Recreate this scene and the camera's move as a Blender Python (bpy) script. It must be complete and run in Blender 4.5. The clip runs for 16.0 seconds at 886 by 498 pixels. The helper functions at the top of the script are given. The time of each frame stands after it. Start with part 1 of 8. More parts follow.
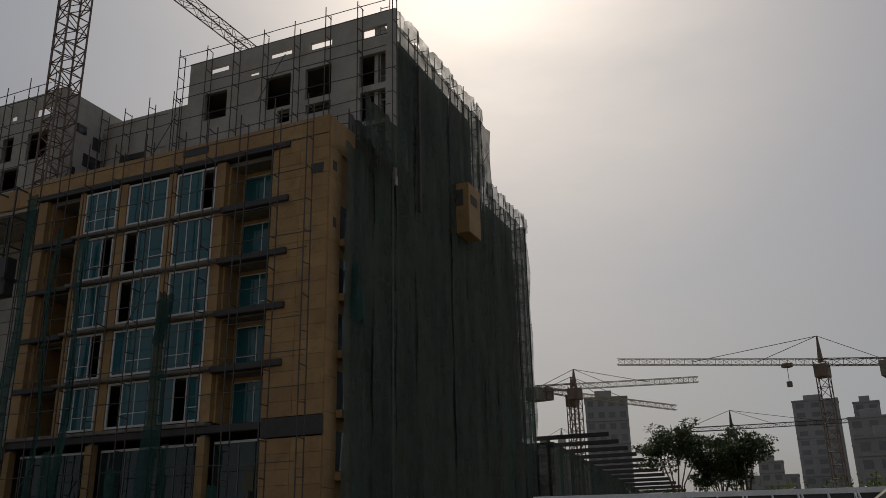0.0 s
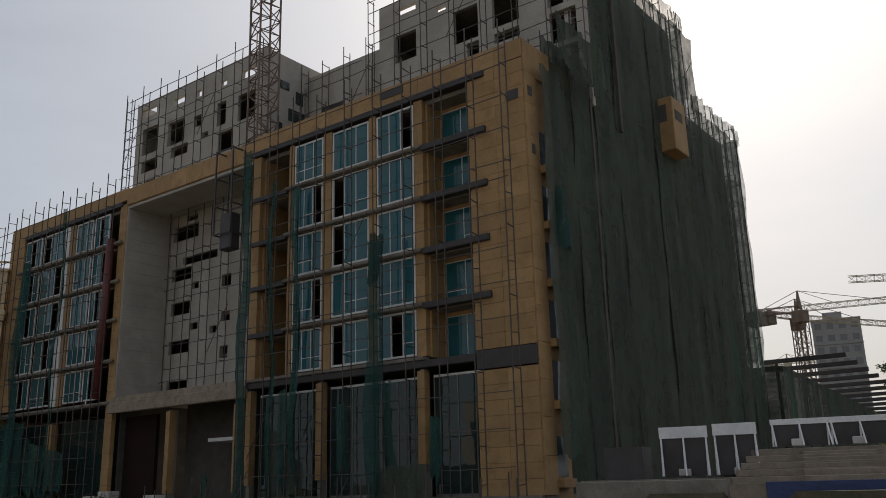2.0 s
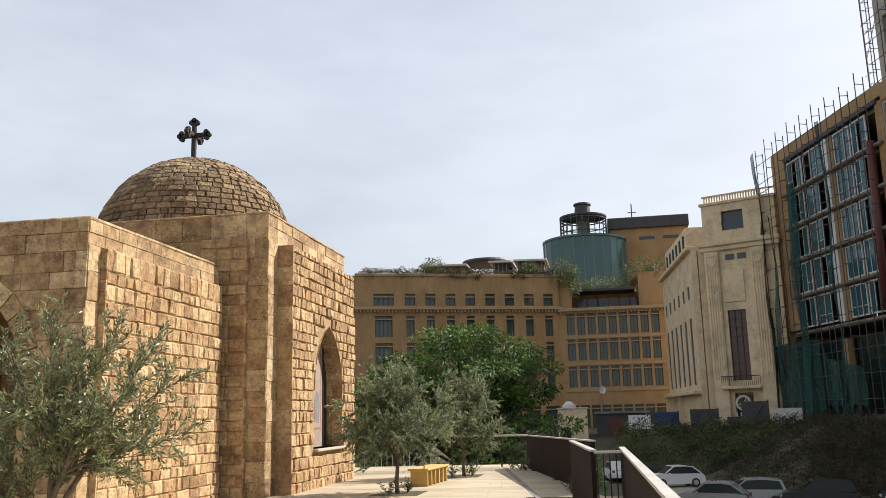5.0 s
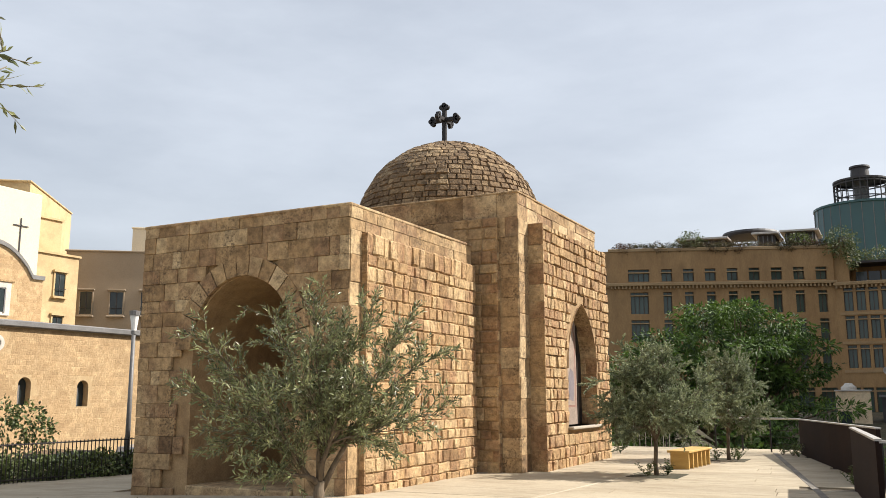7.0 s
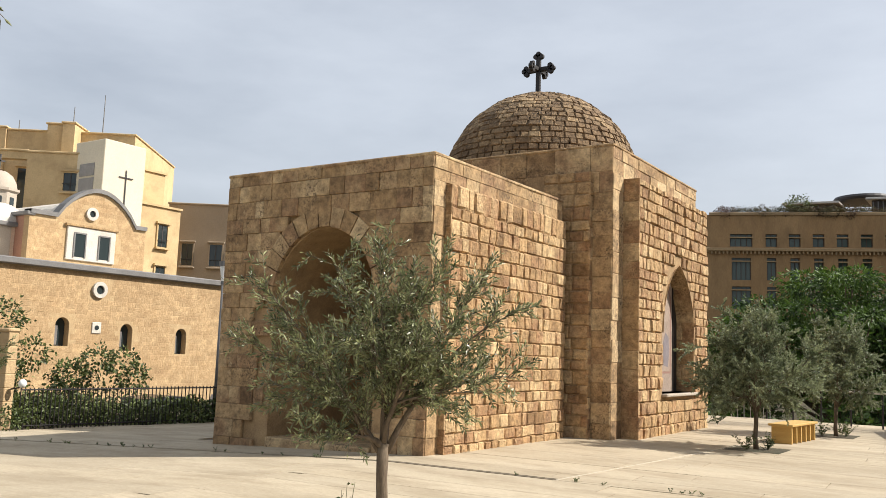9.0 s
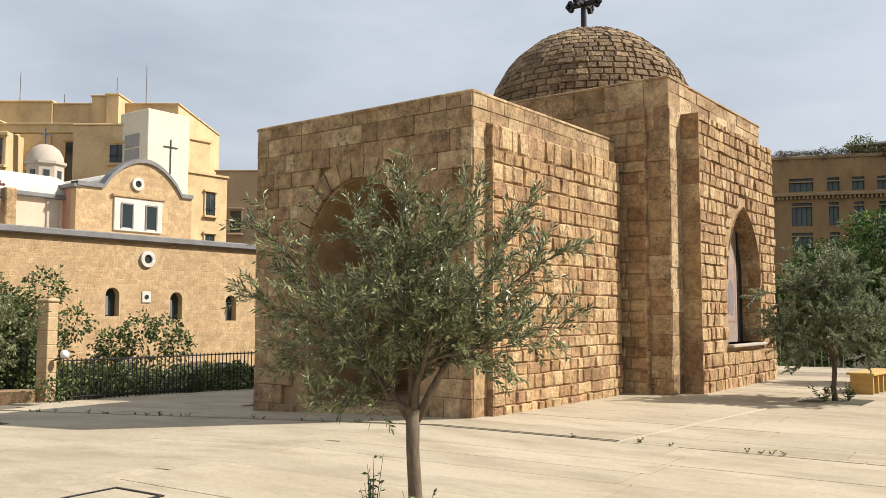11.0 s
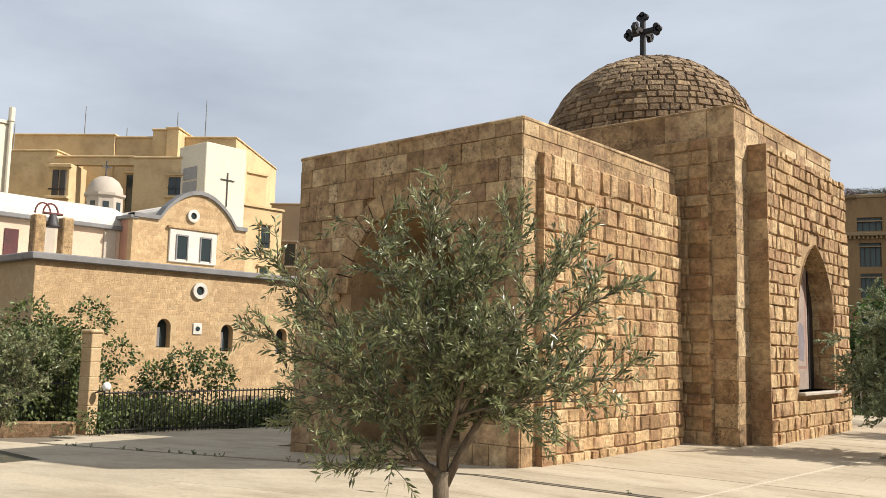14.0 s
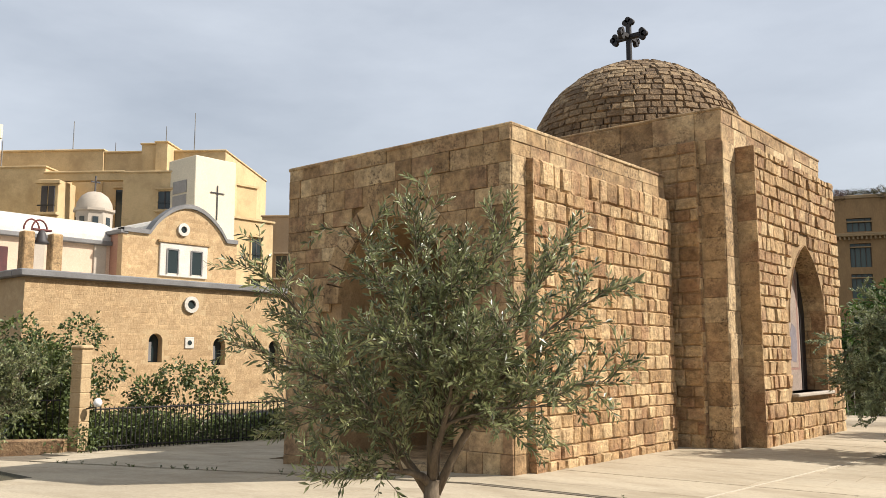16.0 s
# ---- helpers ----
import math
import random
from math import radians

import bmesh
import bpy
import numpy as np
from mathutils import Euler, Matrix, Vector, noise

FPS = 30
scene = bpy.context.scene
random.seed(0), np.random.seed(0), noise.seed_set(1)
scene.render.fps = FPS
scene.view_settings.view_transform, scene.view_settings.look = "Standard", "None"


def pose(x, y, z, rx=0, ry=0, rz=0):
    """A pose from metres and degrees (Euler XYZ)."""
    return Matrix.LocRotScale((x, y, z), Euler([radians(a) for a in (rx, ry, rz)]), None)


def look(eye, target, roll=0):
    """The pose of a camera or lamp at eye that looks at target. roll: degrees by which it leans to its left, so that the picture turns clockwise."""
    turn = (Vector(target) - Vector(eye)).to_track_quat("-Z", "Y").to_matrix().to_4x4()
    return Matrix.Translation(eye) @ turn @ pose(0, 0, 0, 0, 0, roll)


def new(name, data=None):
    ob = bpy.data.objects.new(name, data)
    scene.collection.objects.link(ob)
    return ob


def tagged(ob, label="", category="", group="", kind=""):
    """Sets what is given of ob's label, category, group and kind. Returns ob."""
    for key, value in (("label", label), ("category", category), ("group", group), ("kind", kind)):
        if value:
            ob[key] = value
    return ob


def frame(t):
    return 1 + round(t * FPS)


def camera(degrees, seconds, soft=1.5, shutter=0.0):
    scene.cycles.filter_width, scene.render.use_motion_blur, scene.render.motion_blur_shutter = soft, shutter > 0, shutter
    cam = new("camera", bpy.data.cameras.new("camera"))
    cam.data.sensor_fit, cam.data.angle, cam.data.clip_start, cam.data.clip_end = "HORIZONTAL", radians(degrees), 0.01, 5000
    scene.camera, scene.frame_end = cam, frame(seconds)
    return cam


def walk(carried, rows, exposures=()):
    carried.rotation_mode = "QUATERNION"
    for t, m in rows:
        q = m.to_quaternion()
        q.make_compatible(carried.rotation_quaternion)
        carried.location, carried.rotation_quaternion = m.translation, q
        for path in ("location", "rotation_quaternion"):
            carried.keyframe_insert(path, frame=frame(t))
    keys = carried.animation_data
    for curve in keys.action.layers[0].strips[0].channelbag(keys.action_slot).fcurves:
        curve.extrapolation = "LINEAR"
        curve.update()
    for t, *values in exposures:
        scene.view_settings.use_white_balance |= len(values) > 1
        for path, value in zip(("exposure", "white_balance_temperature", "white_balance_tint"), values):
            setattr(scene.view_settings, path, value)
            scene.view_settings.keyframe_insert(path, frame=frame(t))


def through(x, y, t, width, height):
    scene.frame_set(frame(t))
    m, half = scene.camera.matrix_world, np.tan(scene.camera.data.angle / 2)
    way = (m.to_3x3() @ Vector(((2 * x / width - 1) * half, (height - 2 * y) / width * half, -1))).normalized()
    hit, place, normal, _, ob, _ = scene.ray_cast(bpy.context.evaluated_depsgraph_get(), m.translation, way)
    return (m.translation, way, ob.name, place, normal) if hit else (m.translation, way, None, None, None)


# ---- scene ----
cam = camera(54.5, 16.0, soft=0.85)

EXPOSURES = [(0, -1.0), (0.8, -0.9), (1.5, -0.36), (2.5, 0.06), (3.5, 0.38), (4.5, 0.65), (5.2, 0.7), (7.5, 0.6), (11, 0.5), (16, 0.5)]
PATH = [
    (0, (7.178, -15.495, 1.716), (8.687, -14.357, 2.37), -1.2),
    (0.5, (7.36, -15.234, 1.672), (8.787, -13.979, 2.295), -1.6),
    (1, (7.598, -14.874, 1.633), (8.976, -13.536, 2.19), -1.7),
    (1.5, (7.858, -14.621, 1.588), (9.144, -13.19, 2.133), -1.2),
    (2, (7.978, -14.438, 1.539), (9.191, -12.937, 2.064), -1.5),
    (2.5, (8.177, -14.068, 1.54), (9.249, -12.46, 2.055), -1.8),
    (3, (8.475, -13.689, 1.62), (9.251, -11.912, 2.109), -1.7),
    (3.5, (8.624, -13.413, 1.633), (9.126, -11.52, 2.038), -2.1),
    (4, (8.446, -13.139, 1.637), (8.696, -11.197, 2.046), -2.3),
    (4.5, (8.375, -12.956, 1.629), (8.307, -10.999, 2.035), -1.9),
    (5, (8.367, -12.811, 1.644), (8.015, -10.88, 2.025), -1.4),
    (7.5, (8.377, -12.45, 1.676), (7.413, -10.731, 2.019), 0.4),
    (8, (8.301, -12.213, 1.665), (7.285, -10.525, 2.008), 1.1),
    (8.5, (8.224, -12.056, 1.685), (7.155, -10.391, 1.976), 1.9),
    (11, (7.605, -10.845, 1.607), (6.404, -9.253, 1.754), 0.1),
    (11.5, (7.477, -10.639, 1.597), (6.211, -9.097, 1.728), 1.0),
    (12, (7.287, -10.409, 1.603), (6.06, -8.837, 1.748), 0.9),
    (12.5, (7.199, -10.269, 1.614), (5.921, -8.737, 1.749), 0.7),
    (13, (7.181, -10.174, 1.646), (5.85, -8.69, 1.81), 1.1),
    (13.5, (7.208, -10.135, 1.663), (5.896, -8.639, 1.863), 1.2),
    (14, (7.217, -10.134, 1.668), (5.919, -8.628, 1.896), 1.2),
    (14.5, (7.214, -10.116, 1.656), (5.917, -8.609, 1.877), 0.5),
    (15, (7.208, -10.093, 1.651), (5.908, -8.589, 1.869), 0.1),
    (15.5, (7.212, -10.081, 1.649), (5.915, -8.576, 1.879), 0.0),
    (16, (7.213, -10.075, 1.653), (5.931, -8.56, 1.902), 0.0),
]
walk(cam, [(t, look(eye, target, roll)) for t, eye, target, roll in PATH], EXPOSURES)

# ---------- world, sun ----------
SUN_AZ, SUN_EL = radians(56), radians(41)          # azimuth clockwise from +y
sun_dir = Vector((math.sin(SUN_AZ) * math.cos(SUN_EL), math.cos(SUN_AZ) * math.cos(SUN_EL), math.sin(SUN_EL)))
world = bpy.data.worlds.new("world")
scene.world = world
world.use_nodes = True
wn, wl = world.node_tree.nodes, world.node_tree.links
bg = wn["Background"]
sky = wn.new("ShaderNodeTexSky")
sky.sky_type, sky.sun_disc = "NISHITA", False
sky.sun_elevation, sky.sun_rotation = SUN_EL, SUN_AZ
sky.air_density, sky.dust_density, sky.ozone_density, sky.altitude = 1.0, 5.0, 1.2, 20
# thin high cloud veil over the blue
wtc = wn.new("ShaderNodeTexCoord")
wmap = wn.new("ShaderNodeMapping")
wmap.inputs["Scale"].default_value = (1.0, 1.0, 3.2)
wnoise = wn.new("ShaderNodeTexNoise")
wnoise.inputs["Scale"].default_value, wnoise.inputs["Detail"].default_value, wnoise.inputs["Roughness"].default_value = 2.3, 7, 0.55
wramp = wn.new("ShaderNodeValToRGB")
wramp.color_ramp.elements[0].position, wramp.color_ramp.elements[0].color = 0.30, (0.38, 0.38, 0.38, 1)
wramp.color_ramp.elements[1].position, wramp.color_ramp.elements[1].color = 0.74, (0.64, 0.64, 0.64, 1)
wmix = wn.new("ShaderNodeMixRGB")
wmix.inputs["Color2"].default_value = (10.5, 11.2, 12.2, 1)
wl.new(wtc.outputs["Generated"], wmap.inputs["Vector"])
wl.new(wmap.outputs["Vector"], wnoise.inputs["Vector"])
wl.new(wnoise.outputs["Fac"], wramp.inputs["Fac"])
wl.new(wramp.outputs["Color"], wmix.inputs["Fac"])
wl.new(sky.outputs["Color"], wmix.inputs["Color1"])
wl.new(wmix.outputs["Color"], bg.inputs["Color"])
bg.inputs["Strength"].default_value = 0.066
sun_data = bpy.data.lights.new("sun", "SUN")
sun_data.energy, sun_data.angle, sun_data.color = 5.0, radians(0.6), (1.0, 0.945, 0.87)
sun = new("sun", sun_data)
sun.matrix_world = look(sun_dir * 100, (0, 0, 0))

# ---------- materials ----------
def mat(name, c1, c2, size=1.0, rough=0.85, bump=0.3, fine=0.05, rnd=0.0, island=0.0, metal=0.0, spots=None, stain=None, strands=None, amp=1.0):
    """c1, c2: the two tones; size: metres of the large blotches; fine: metres of the grain; rnd, island: change from piece to piece;
    spots: (colour, metres, share); stain: (colour, amount); strands: stretches the blotches along x, y, z."""
    m = bpy.data.materials.new(name)
    m.use_nodes = True
    n, l = m.node_tree.nodes, m.node_tree.links
    b = n["Principled BSDF"]
    b.inputs["Roughness"].default_value, b.inputs["Metallic"].default_value = rough, metal
    geo = n.new("ShaderNodeNewGeometry")
    vec = geo.outputs["Position"]
    if strands:
        mp = n.new("ShaderNodeMapping")
        mp.inputs["Scale"].default_value = strands
        l.new(vec, mp.inputs["Vector"])
        vec = mp.outputs["Vector"]
    def noi(s, detail=4, r=0.6):
        t = n.new("ShaderNodeTexNoise")
        t.inputs["Scale"].default_value, t.inputs["Detail"].default_value, t.inputs["Roughness"].default_value = 1 / s, detail, r
        l.new(vec, t.inputs["Vector"])
        return t.outputs["Fac"]
    def ramp(v, lo, hi):
        t = n.new("ShaderNodeMapRange")
        t.inputs["From Min"].default_value, t.inputs["From Max"].default_value = lo, hi
        l.new(v, t.inputs["Value"])
        return t.outputs["Result"]
    def mix(f, a, c, kind="MIX"):
        t = n.new("ShaderNodeMixRGB")
        t.blend_type = kind
        for k, v in (("Fac", f), ("Color1", a), ("Color2", c)):
            if hasattr(v, "is_linked"):
                l.new(v, t.inputs[k])
            else:
                t.inputs[k].default_value = v if isinstance(v, float) else (*v, 1)
        return t.outputs["Color"]
    col = mix(ramp(noi(size), 0.3, 0.7), c1, c2)
    grain = noi(fine, 5, 0.7)
    g = n.new("ShaderNodeMapRange")
    g.inputs["From Min"].default_value, g.inputs["From Max"].default_value = 0.25, 0.75
    g.inputs["To Min"].default_value, g.inputs["To Max"].default_value = 1 - 0.2 * amp, 1 + 0.16 * amp
    l.new(grain, g.inputs["Value"])
    def times(c, v):
        t = n.new("ShaderNodeVectorMath")
        t.operation = "SCALE"
        l.new(c, t.inputs[0])
        l.new(v, t.inputs["Scale"])
        return t.outputs["Vector"]
    col = times(col, g.outputs["Result"])
    for amount, src in ((rnd, "obj"), (island, "isl")):
        if amount:
            o = n.new("ShaderNodeObjectInfo").outputs["Random"] if src == "obj" else geo.outputs["Random Per Island"]
            r = n.new("ShaderNodeMapRange")
            r.inputs["To Min"].default_value, r.inputs["To Max"].default_value = 1 - amount, 1 + amount
            l.new(o, r.inputs["Value"])
            col = times(col, r.outputs["Result"])
    if stain:
        col = mix(ramp(noi(size * 0.45, 7, 0.7), 0.55 - 0.2 * stain[1], 0.72), col, stain[0])
    if spots:
        col = mix(ramp(noi(spots[1], 3, 0.55), 0.72 - 0.25 * spots[2], 0.78 - 0.25 * spots[2]), col, spots[0])
    l.new(col, b.inputs["Base Color"])
    if bump:
        bp = n.new("ShaderNodeBump")
        bp.inputs["Strength"].default_value, bp.inputs["Distance"].default_value = bump, fine * 0.5
        l.new(grain, bp.inputs["Height"])
        l.new(bp.outputs["Normal"], b.inputs["Normal"])
    return m

def stone_mat(name, tones, src, lichen, pale, mottle=0.1, relief=1.0):
    """Weathered natural stone: a tone for each block, mottling inside it, lichen in patches and pale mortar smears."""
    m = bpy.data.materials.new(name)
    m.use_nodes = True
    n, l = m.node_tree.nodes, m.node_tree.links
    b = n["Principled BSDF"]
    b.inputs["Roughness"].default_value = 0.93
    geo = n.new("ShaderNodeNewGeometry")
    def noi(s, detail, r):
        t = n.new("ShaderNodeTexNoise")
        t.inputs["Scale"].default_value, t.inputs["Detail"].default_value, t.inputs["Roughness"].default_value = 1 / s, detail, r
        l.new(geo.outputs["Position"], t.inputs["Vector"])
        return t.outputs["Fac"]
    def span(v, lo, hi, a=0.0, c=1.0):
        t = n.new("ShaderNodeMapRange")
        for k, x in (("From Min", lo), ("From Max", hi), ("To Min", a), ("To Max", c)):
            t.inputs[k].default_value = x
        l.new(v, t.inputs["Value"])
        return t.outputs["Result"]
    def math2(op, a, c):
        t = n.new("ShaderNodeMath")
        t.operation = op
        l.new(a, t.inputs[0])
        if isinstance(c, float):
            t.inputs[1].default_value = c
        else:
            l.new(c, t.inputs[1])
        return t.outputs["Value"]
    def mix(f, a, c):
        t = n.new("ShaderNodeMixRGB")
        l.new(f, t.inputs["Fac"])
        l.new(a, t.inputs["Color1"])
        t.inputs["Color2"].default_value = (*c, 1)
        return t.outputs["Color"]
    own = n.new("ShaderNodeObjectInfo").outputs["Random"] if src == "obj" else geo.outputs["Random Per Island"]
    wide = noi(0.9, 3, 0.55)
    f = math2("ADD", span(own, 0, 1, 0.0, 0.82), span(wide, 0.3, 0.7, -0.08, 0.26))
    cr = n.new("ShaderNodeValToRGB")
    e = cr.color_ramp.elements
    while len(e) < len(tones):
        e.new(0.5)
    for i, c in enumerate(tones):
        e[i].position, e[i].color = i / (len(tones) - 1), (*c, 1)
    l.new(f, cr.inputs["Fac"])
    body, grain = noi(mottle, 6, 0.68), noi(0.014, 4, 0.7)
    k = math2("MULTIPLY", span(body, 0.36, 0.64, 0.62, 1.28), span(grain, 0.25, 0.75, 0.72, 1.24))
    t = n.new("ShaderNodeVectorMath")
    t.operation = "SCALE"
    l.new(cr.outputs["Color"], t.inputs[0])
    l.new(k, t.inputs["Scale"])
    col = mix(math2("MULTIPLY", span(noi(0.17, 5, 0.7), 0.56, 0.68), span(wide, 0.42, 0.62, 0.1, 0.75)), t.outputs["Vector"], pale)
    patch = span(noi(0.75, 4, 0.6), 0.46, 0.62)
    dots = span(noi(0.05, 4, 0.65), 0.50, 0.60)
    col = mix(math2("MULTIPLY", math2("MULTIPLY", patch, dots), lichen[1]), col, lichen[0])
    col = mix(span(noi(0.028, 2, 0.5), 0.655, 0.70, 0, 0.55), col, (0.09, 0.05, 0.024))
    l.new(col, b.inputs["Base Color"])
    b1, b2 = n.new("ShaderNodeBump"), n.new("ShaderNodeBump")
    b1.inputs["Strength"].default_value, b1.inputs["Distance"].default_value = relief, 0.045
    b2.inputs["Strength"].default_value, b2.inputs["Distance"].default_value = 0.8, 0.006
    l.new(noi(0.07, 4, 0.6), b1.inputs["Height"])
    l.new(grain, b2.inputs["Height"])
    l.new(b1.outputs["Normal"], b2.inputs["Normal"])
    l.new(b2.outputs["Normal"], b.inputs["Normal"])
    return m

def glass_mat(name, tint, rough=0.03, see=0.15, ior=1.5):
    """Window glass: a tinted glossy pane that lets some light through."""
    m = bpy.data.materials.new(name)
    m.use_nodes = True
    n, l = m.node_tree.nodes, m.node_tree.links
    b = n["Principled BSDF"]
    b.inputs["Base Color"].default_value, b.inputs["Roughness"].default_value, b.inputs["IOR"].default_value = (*tint, 1), rough, ior
    geo, no = n.new("ShaderNodeNewGeometry"), n.new("ShaderNodeTexNoise")
    no.inputs["Scale"].default_value = 0.9
    l.new(geo.outputs["Position"], no.inputs["Vector"])
    bp = n.new("ShaderNodeBump")
    bp.inputs["Strength"].default_value, bp.inputs["Distance"].default_value = 0.06, 0.2
    l.new(no.outputs["Fac"], bp.inputs["Height"])
    l.new(bp.outputs["Normal"], b.inputs["Normal"])
    tr, mx = n.new("ShaderNodeBsdfTransparent"), n.new("ShaderNodeMixShader")
    tr.inputs["Color"].default_value = (*[min(1, 2.2 * c + 0.2) for c in tint], 1)
    mx.inputs["Fac"].default_value = see
    l.new(b.outputs["BSDF"], mx.inputs[1])
    l.new(tr.outputs["BSDF"], mx.inputs[2])
    l.new(mx.outputs["Shader"], n["Material Output"].inputs["Surface"])
    return m

def net_mat(name, c1, c2, see):
    """Woven safety net: cloth with light showing between the threads."""
    m = mat(name, c1, c2, 1.5, 0.95, 0.4, 0.2, strands=(1, 1, 0.14), island=0.08, amp=2.0, spots=((0.028, 0.075, 0.05), 2.2, 0.35))
    n, l = m.node_tree.nodes, m.node_tree.links
    tr, mx, no, geo = n.new("ShaderNodeBsdfTransparent"), n.new("ShaderNodeMixShader"), n.new("ShaderNodeTexNoise"), n.new("ShaderNodeNewGeometry")
    no.inputs["Scale"].default_value = 0.8
    l.new(geo.outputs["Position"], no.inputs["Vector"])
    r = n.new("ShaderNodeMapRange")
    r.inputs["From Min"].default_value, r.inputs["From Max"].default_value = 0.3, 0.7
    r.inputs["To Min"].default_value, r.inputs["To Max"].default_value = see * 0.5, see * 1.4
    l.new(no.outputs["Fac"], r.inputs["Value"])
    l.new(r.outputs["Result"], mx.inputs["Fac"])
    l.new(n["Principled BSDF"].outputs["BSDF"], mx.inputs[1])
    l.new(tr.outputs["BSDF"], mx.inputs[2])
    l.new(mx.outputs["Shader"], n["Material Output"].inputs["Surface"])
    return m

def leaf_mat(name, c1, c2, size, rough=0.5, island=0.35):
    m = mat(name, c1, c2, size, rough, 0, 0.05, island=island)
    n, l = m.node_tree.nodes, m.node_tree.links
    b = n["Principled BSDF"]
    tl, mx = n.new("ShaderNodeBsdfTranslucent"), n.new("ShaderNodeMixShader")
    l.new(b.inputs["Base Color"].links[0].from_socket, tl.inputs["Color"])
    mx.inputs["Fac"].default_value = 0.25
    l.new(b.outputs["BSDF"], mx.inputs[1])
    l.new(tl.outputs["BSDF"], mx.inputs[2])
    l.new(mx.outputs["Shader"], n["Material Output"].inputs["Surface"])
    return m

M = {}
SAND = ((0.22, 0.125, 0.055), (0.38, 0.235, 0.108), (0.45, 0.29, 0.138), (0.33, 0.185, 0.09), (0.56, 0.39, 0.205), (0.47, 0.32, 0.16))
SAND_D = ((0.17, 0.10, 0.048), (0.33, 0.212, 0.102), (0.42, 0.285, 0.145), (0.27, 0.16, 0.082), (0.47, 0.33, 0.175), (0.55, 0.41, 0.235))
SAND_T = ((0.13, 0.077, 0.038), (0.21, 0.135, 0.068), (0.165, 0.105, 0.055), (0.27, 0.182, 0.096), (0.36, 0.255, 0.142))
M["stone"] = stone_mat("tan_sandstone", SAND, "obj", ((0.10, 0.058, 0.028), 0.65), (0.55, 0.39, 0.21), 0.10, 1.0)
M["stone_j"] = stone_mat("tan_sandstone_joined", SAND, "isl", ((0.10, 0.058, 0.028), 0.65), (0.55, 0.39, 0.21), 0.10, 1.0)
M["ashlar"] = stone_mat("dressed_sandstone", SAND_D, "obj", ((0.075, 0.047, 0.026), 0.85), (0.52, 0.38, 0.215), 0.16, 0.55)
M["ashlar_j"] = stone_mat("dressed_sandstone_joined", SAND_D, "isl", ((0.075, 0.047, 0.026), 0.85), (0.52, 0.38, 0.215), 0.16, 0.55)
M["mortar"] = mat("stone_joint", (0.41, 0.275, 0.14), (0.25, 0.16, 0.08), 0.3, 0.95, 0.6, 0.03, amp=1.6)
M["dome_stone"] = stone_mat("weathered_dome_stone", SAND_T, "obj", ((0.06, 0.042, 0.027), 0.9), (0.40, 0.29, 0.17), 0.11, 0.9)
M["dome_stone_j"] = stone_mat("weathered_dome_stone_joined", SAND_T, "isl", ((0.06, 0.042, 0.027), 0.9), (0.40, 0.29, 0.17), 0.11, 0.9)
M["paving"] = mat("pale_concrete_paving", (0.45, 0.382, 0.275), (0.365, 0.30, 0.205), 1.3, 0.9, 0.3, 0.03, rnd=0.06, stain=((0.27, 0.215, 0.14), 0.42), strands=(0.35, 1, 1))
M["joint"] = mat("dark_paving_joint", (0.20, 0.16, 0.11), (0.12, 0.10, 0.07), 0.3, 0.95, 0.4, 0.03)
M["white_line"] = mat("pale_stone_inlay", (0.52, 0.46, 0.36), (0.45, 0.39, 0.295), 0.5, 0.88, 0.2, 0.03)
M["ochre"] = mat("ochre_cladding", (0.385, 0.24, 0.105), (0.315, 0.188, 0.078), 2.2, 0.75, 0.2, 0.08, rnd=0.10, island=0.10, stain=((0.24, 0.14, 0.058), 0.35))
M["concrete"] = mat("grey_concrete", (0.26, 0.235, 0.20), (0.175, 0.155, 0.13), 1.4, 0.9, 0.4, 0.06, amp=1.5, stain=((0.14, 0.118, 0.095), 0.55))
M["white_wall"] = mat("white_panel_wall", (0.44, 0.41, 0.365), (0.365, 0.335, 0.295), 4.0, 0.85, 0.15, 0.08, stain=((0.31, 0.28, 0.24), 0.4))
M["dark_steel"] = mat("dark_steel", (0.055, 0.05, 0.05), (0.035, 0.03, 0.03), 0.8, 0.6, 0.2, 0.05)
M["scaffold"] = mat("scaffold_tube", (0.10, 0.085, 0.075), (0.065, 0.05, 0.045), 0.7, 0.6, 0.2, 0.04, metal=0.3)
M["scaffold_pale"] = mat("galvanised_scaffold_tube", (0.34, 0.33, 0.31), (0.22, 0.20, 0.18), 0.7, 0.5, 0.2, 0.04, metal=0.4)
M["white_frame"] = mat("white_window_frame", (0.66, 0.66, 0.65), (0.55, 0.54, 0.52), 1.2, 0.5, 0.1, 0.05)
# dark tone with the shade of unlit rooms put into the colour
M["void"] = mat("unlit_interior_tone", (0.10, 0.09, 0.08), (0.065, 0.058, 0.05), 1.0, 0.95, 0.1, 0.1)
M["blue_glass"] = glass_mat("blue_window_glass", (0.02, 0.11, 0.13), 0.04, 0.10)
M["dark_glass"] = glass_mat("dark_shop_glass", (0.022, 0.045, 0.042), 0.02, 0.30, 1.6)
M["green_glass"] = glass_mat("green_drum_glass", (0.05, 0.115, 0.115), 0.06, 0.2)
M["pane_dark"] = glass_mat("dark_window_pane", (0.03, 0.04, 0.042), 0.06, 0.0)
M["net"] = net_mat("dark_green_safety_net", (0.062, 0.077, 0.052), (0.023, 0.032, 0.024), 0.17)
M["net_pale"] = net_mat("pale_frayed_safety_net", (0.16, 0.20, 0.17), (0.09, 0.12, 0.10), 0.40)
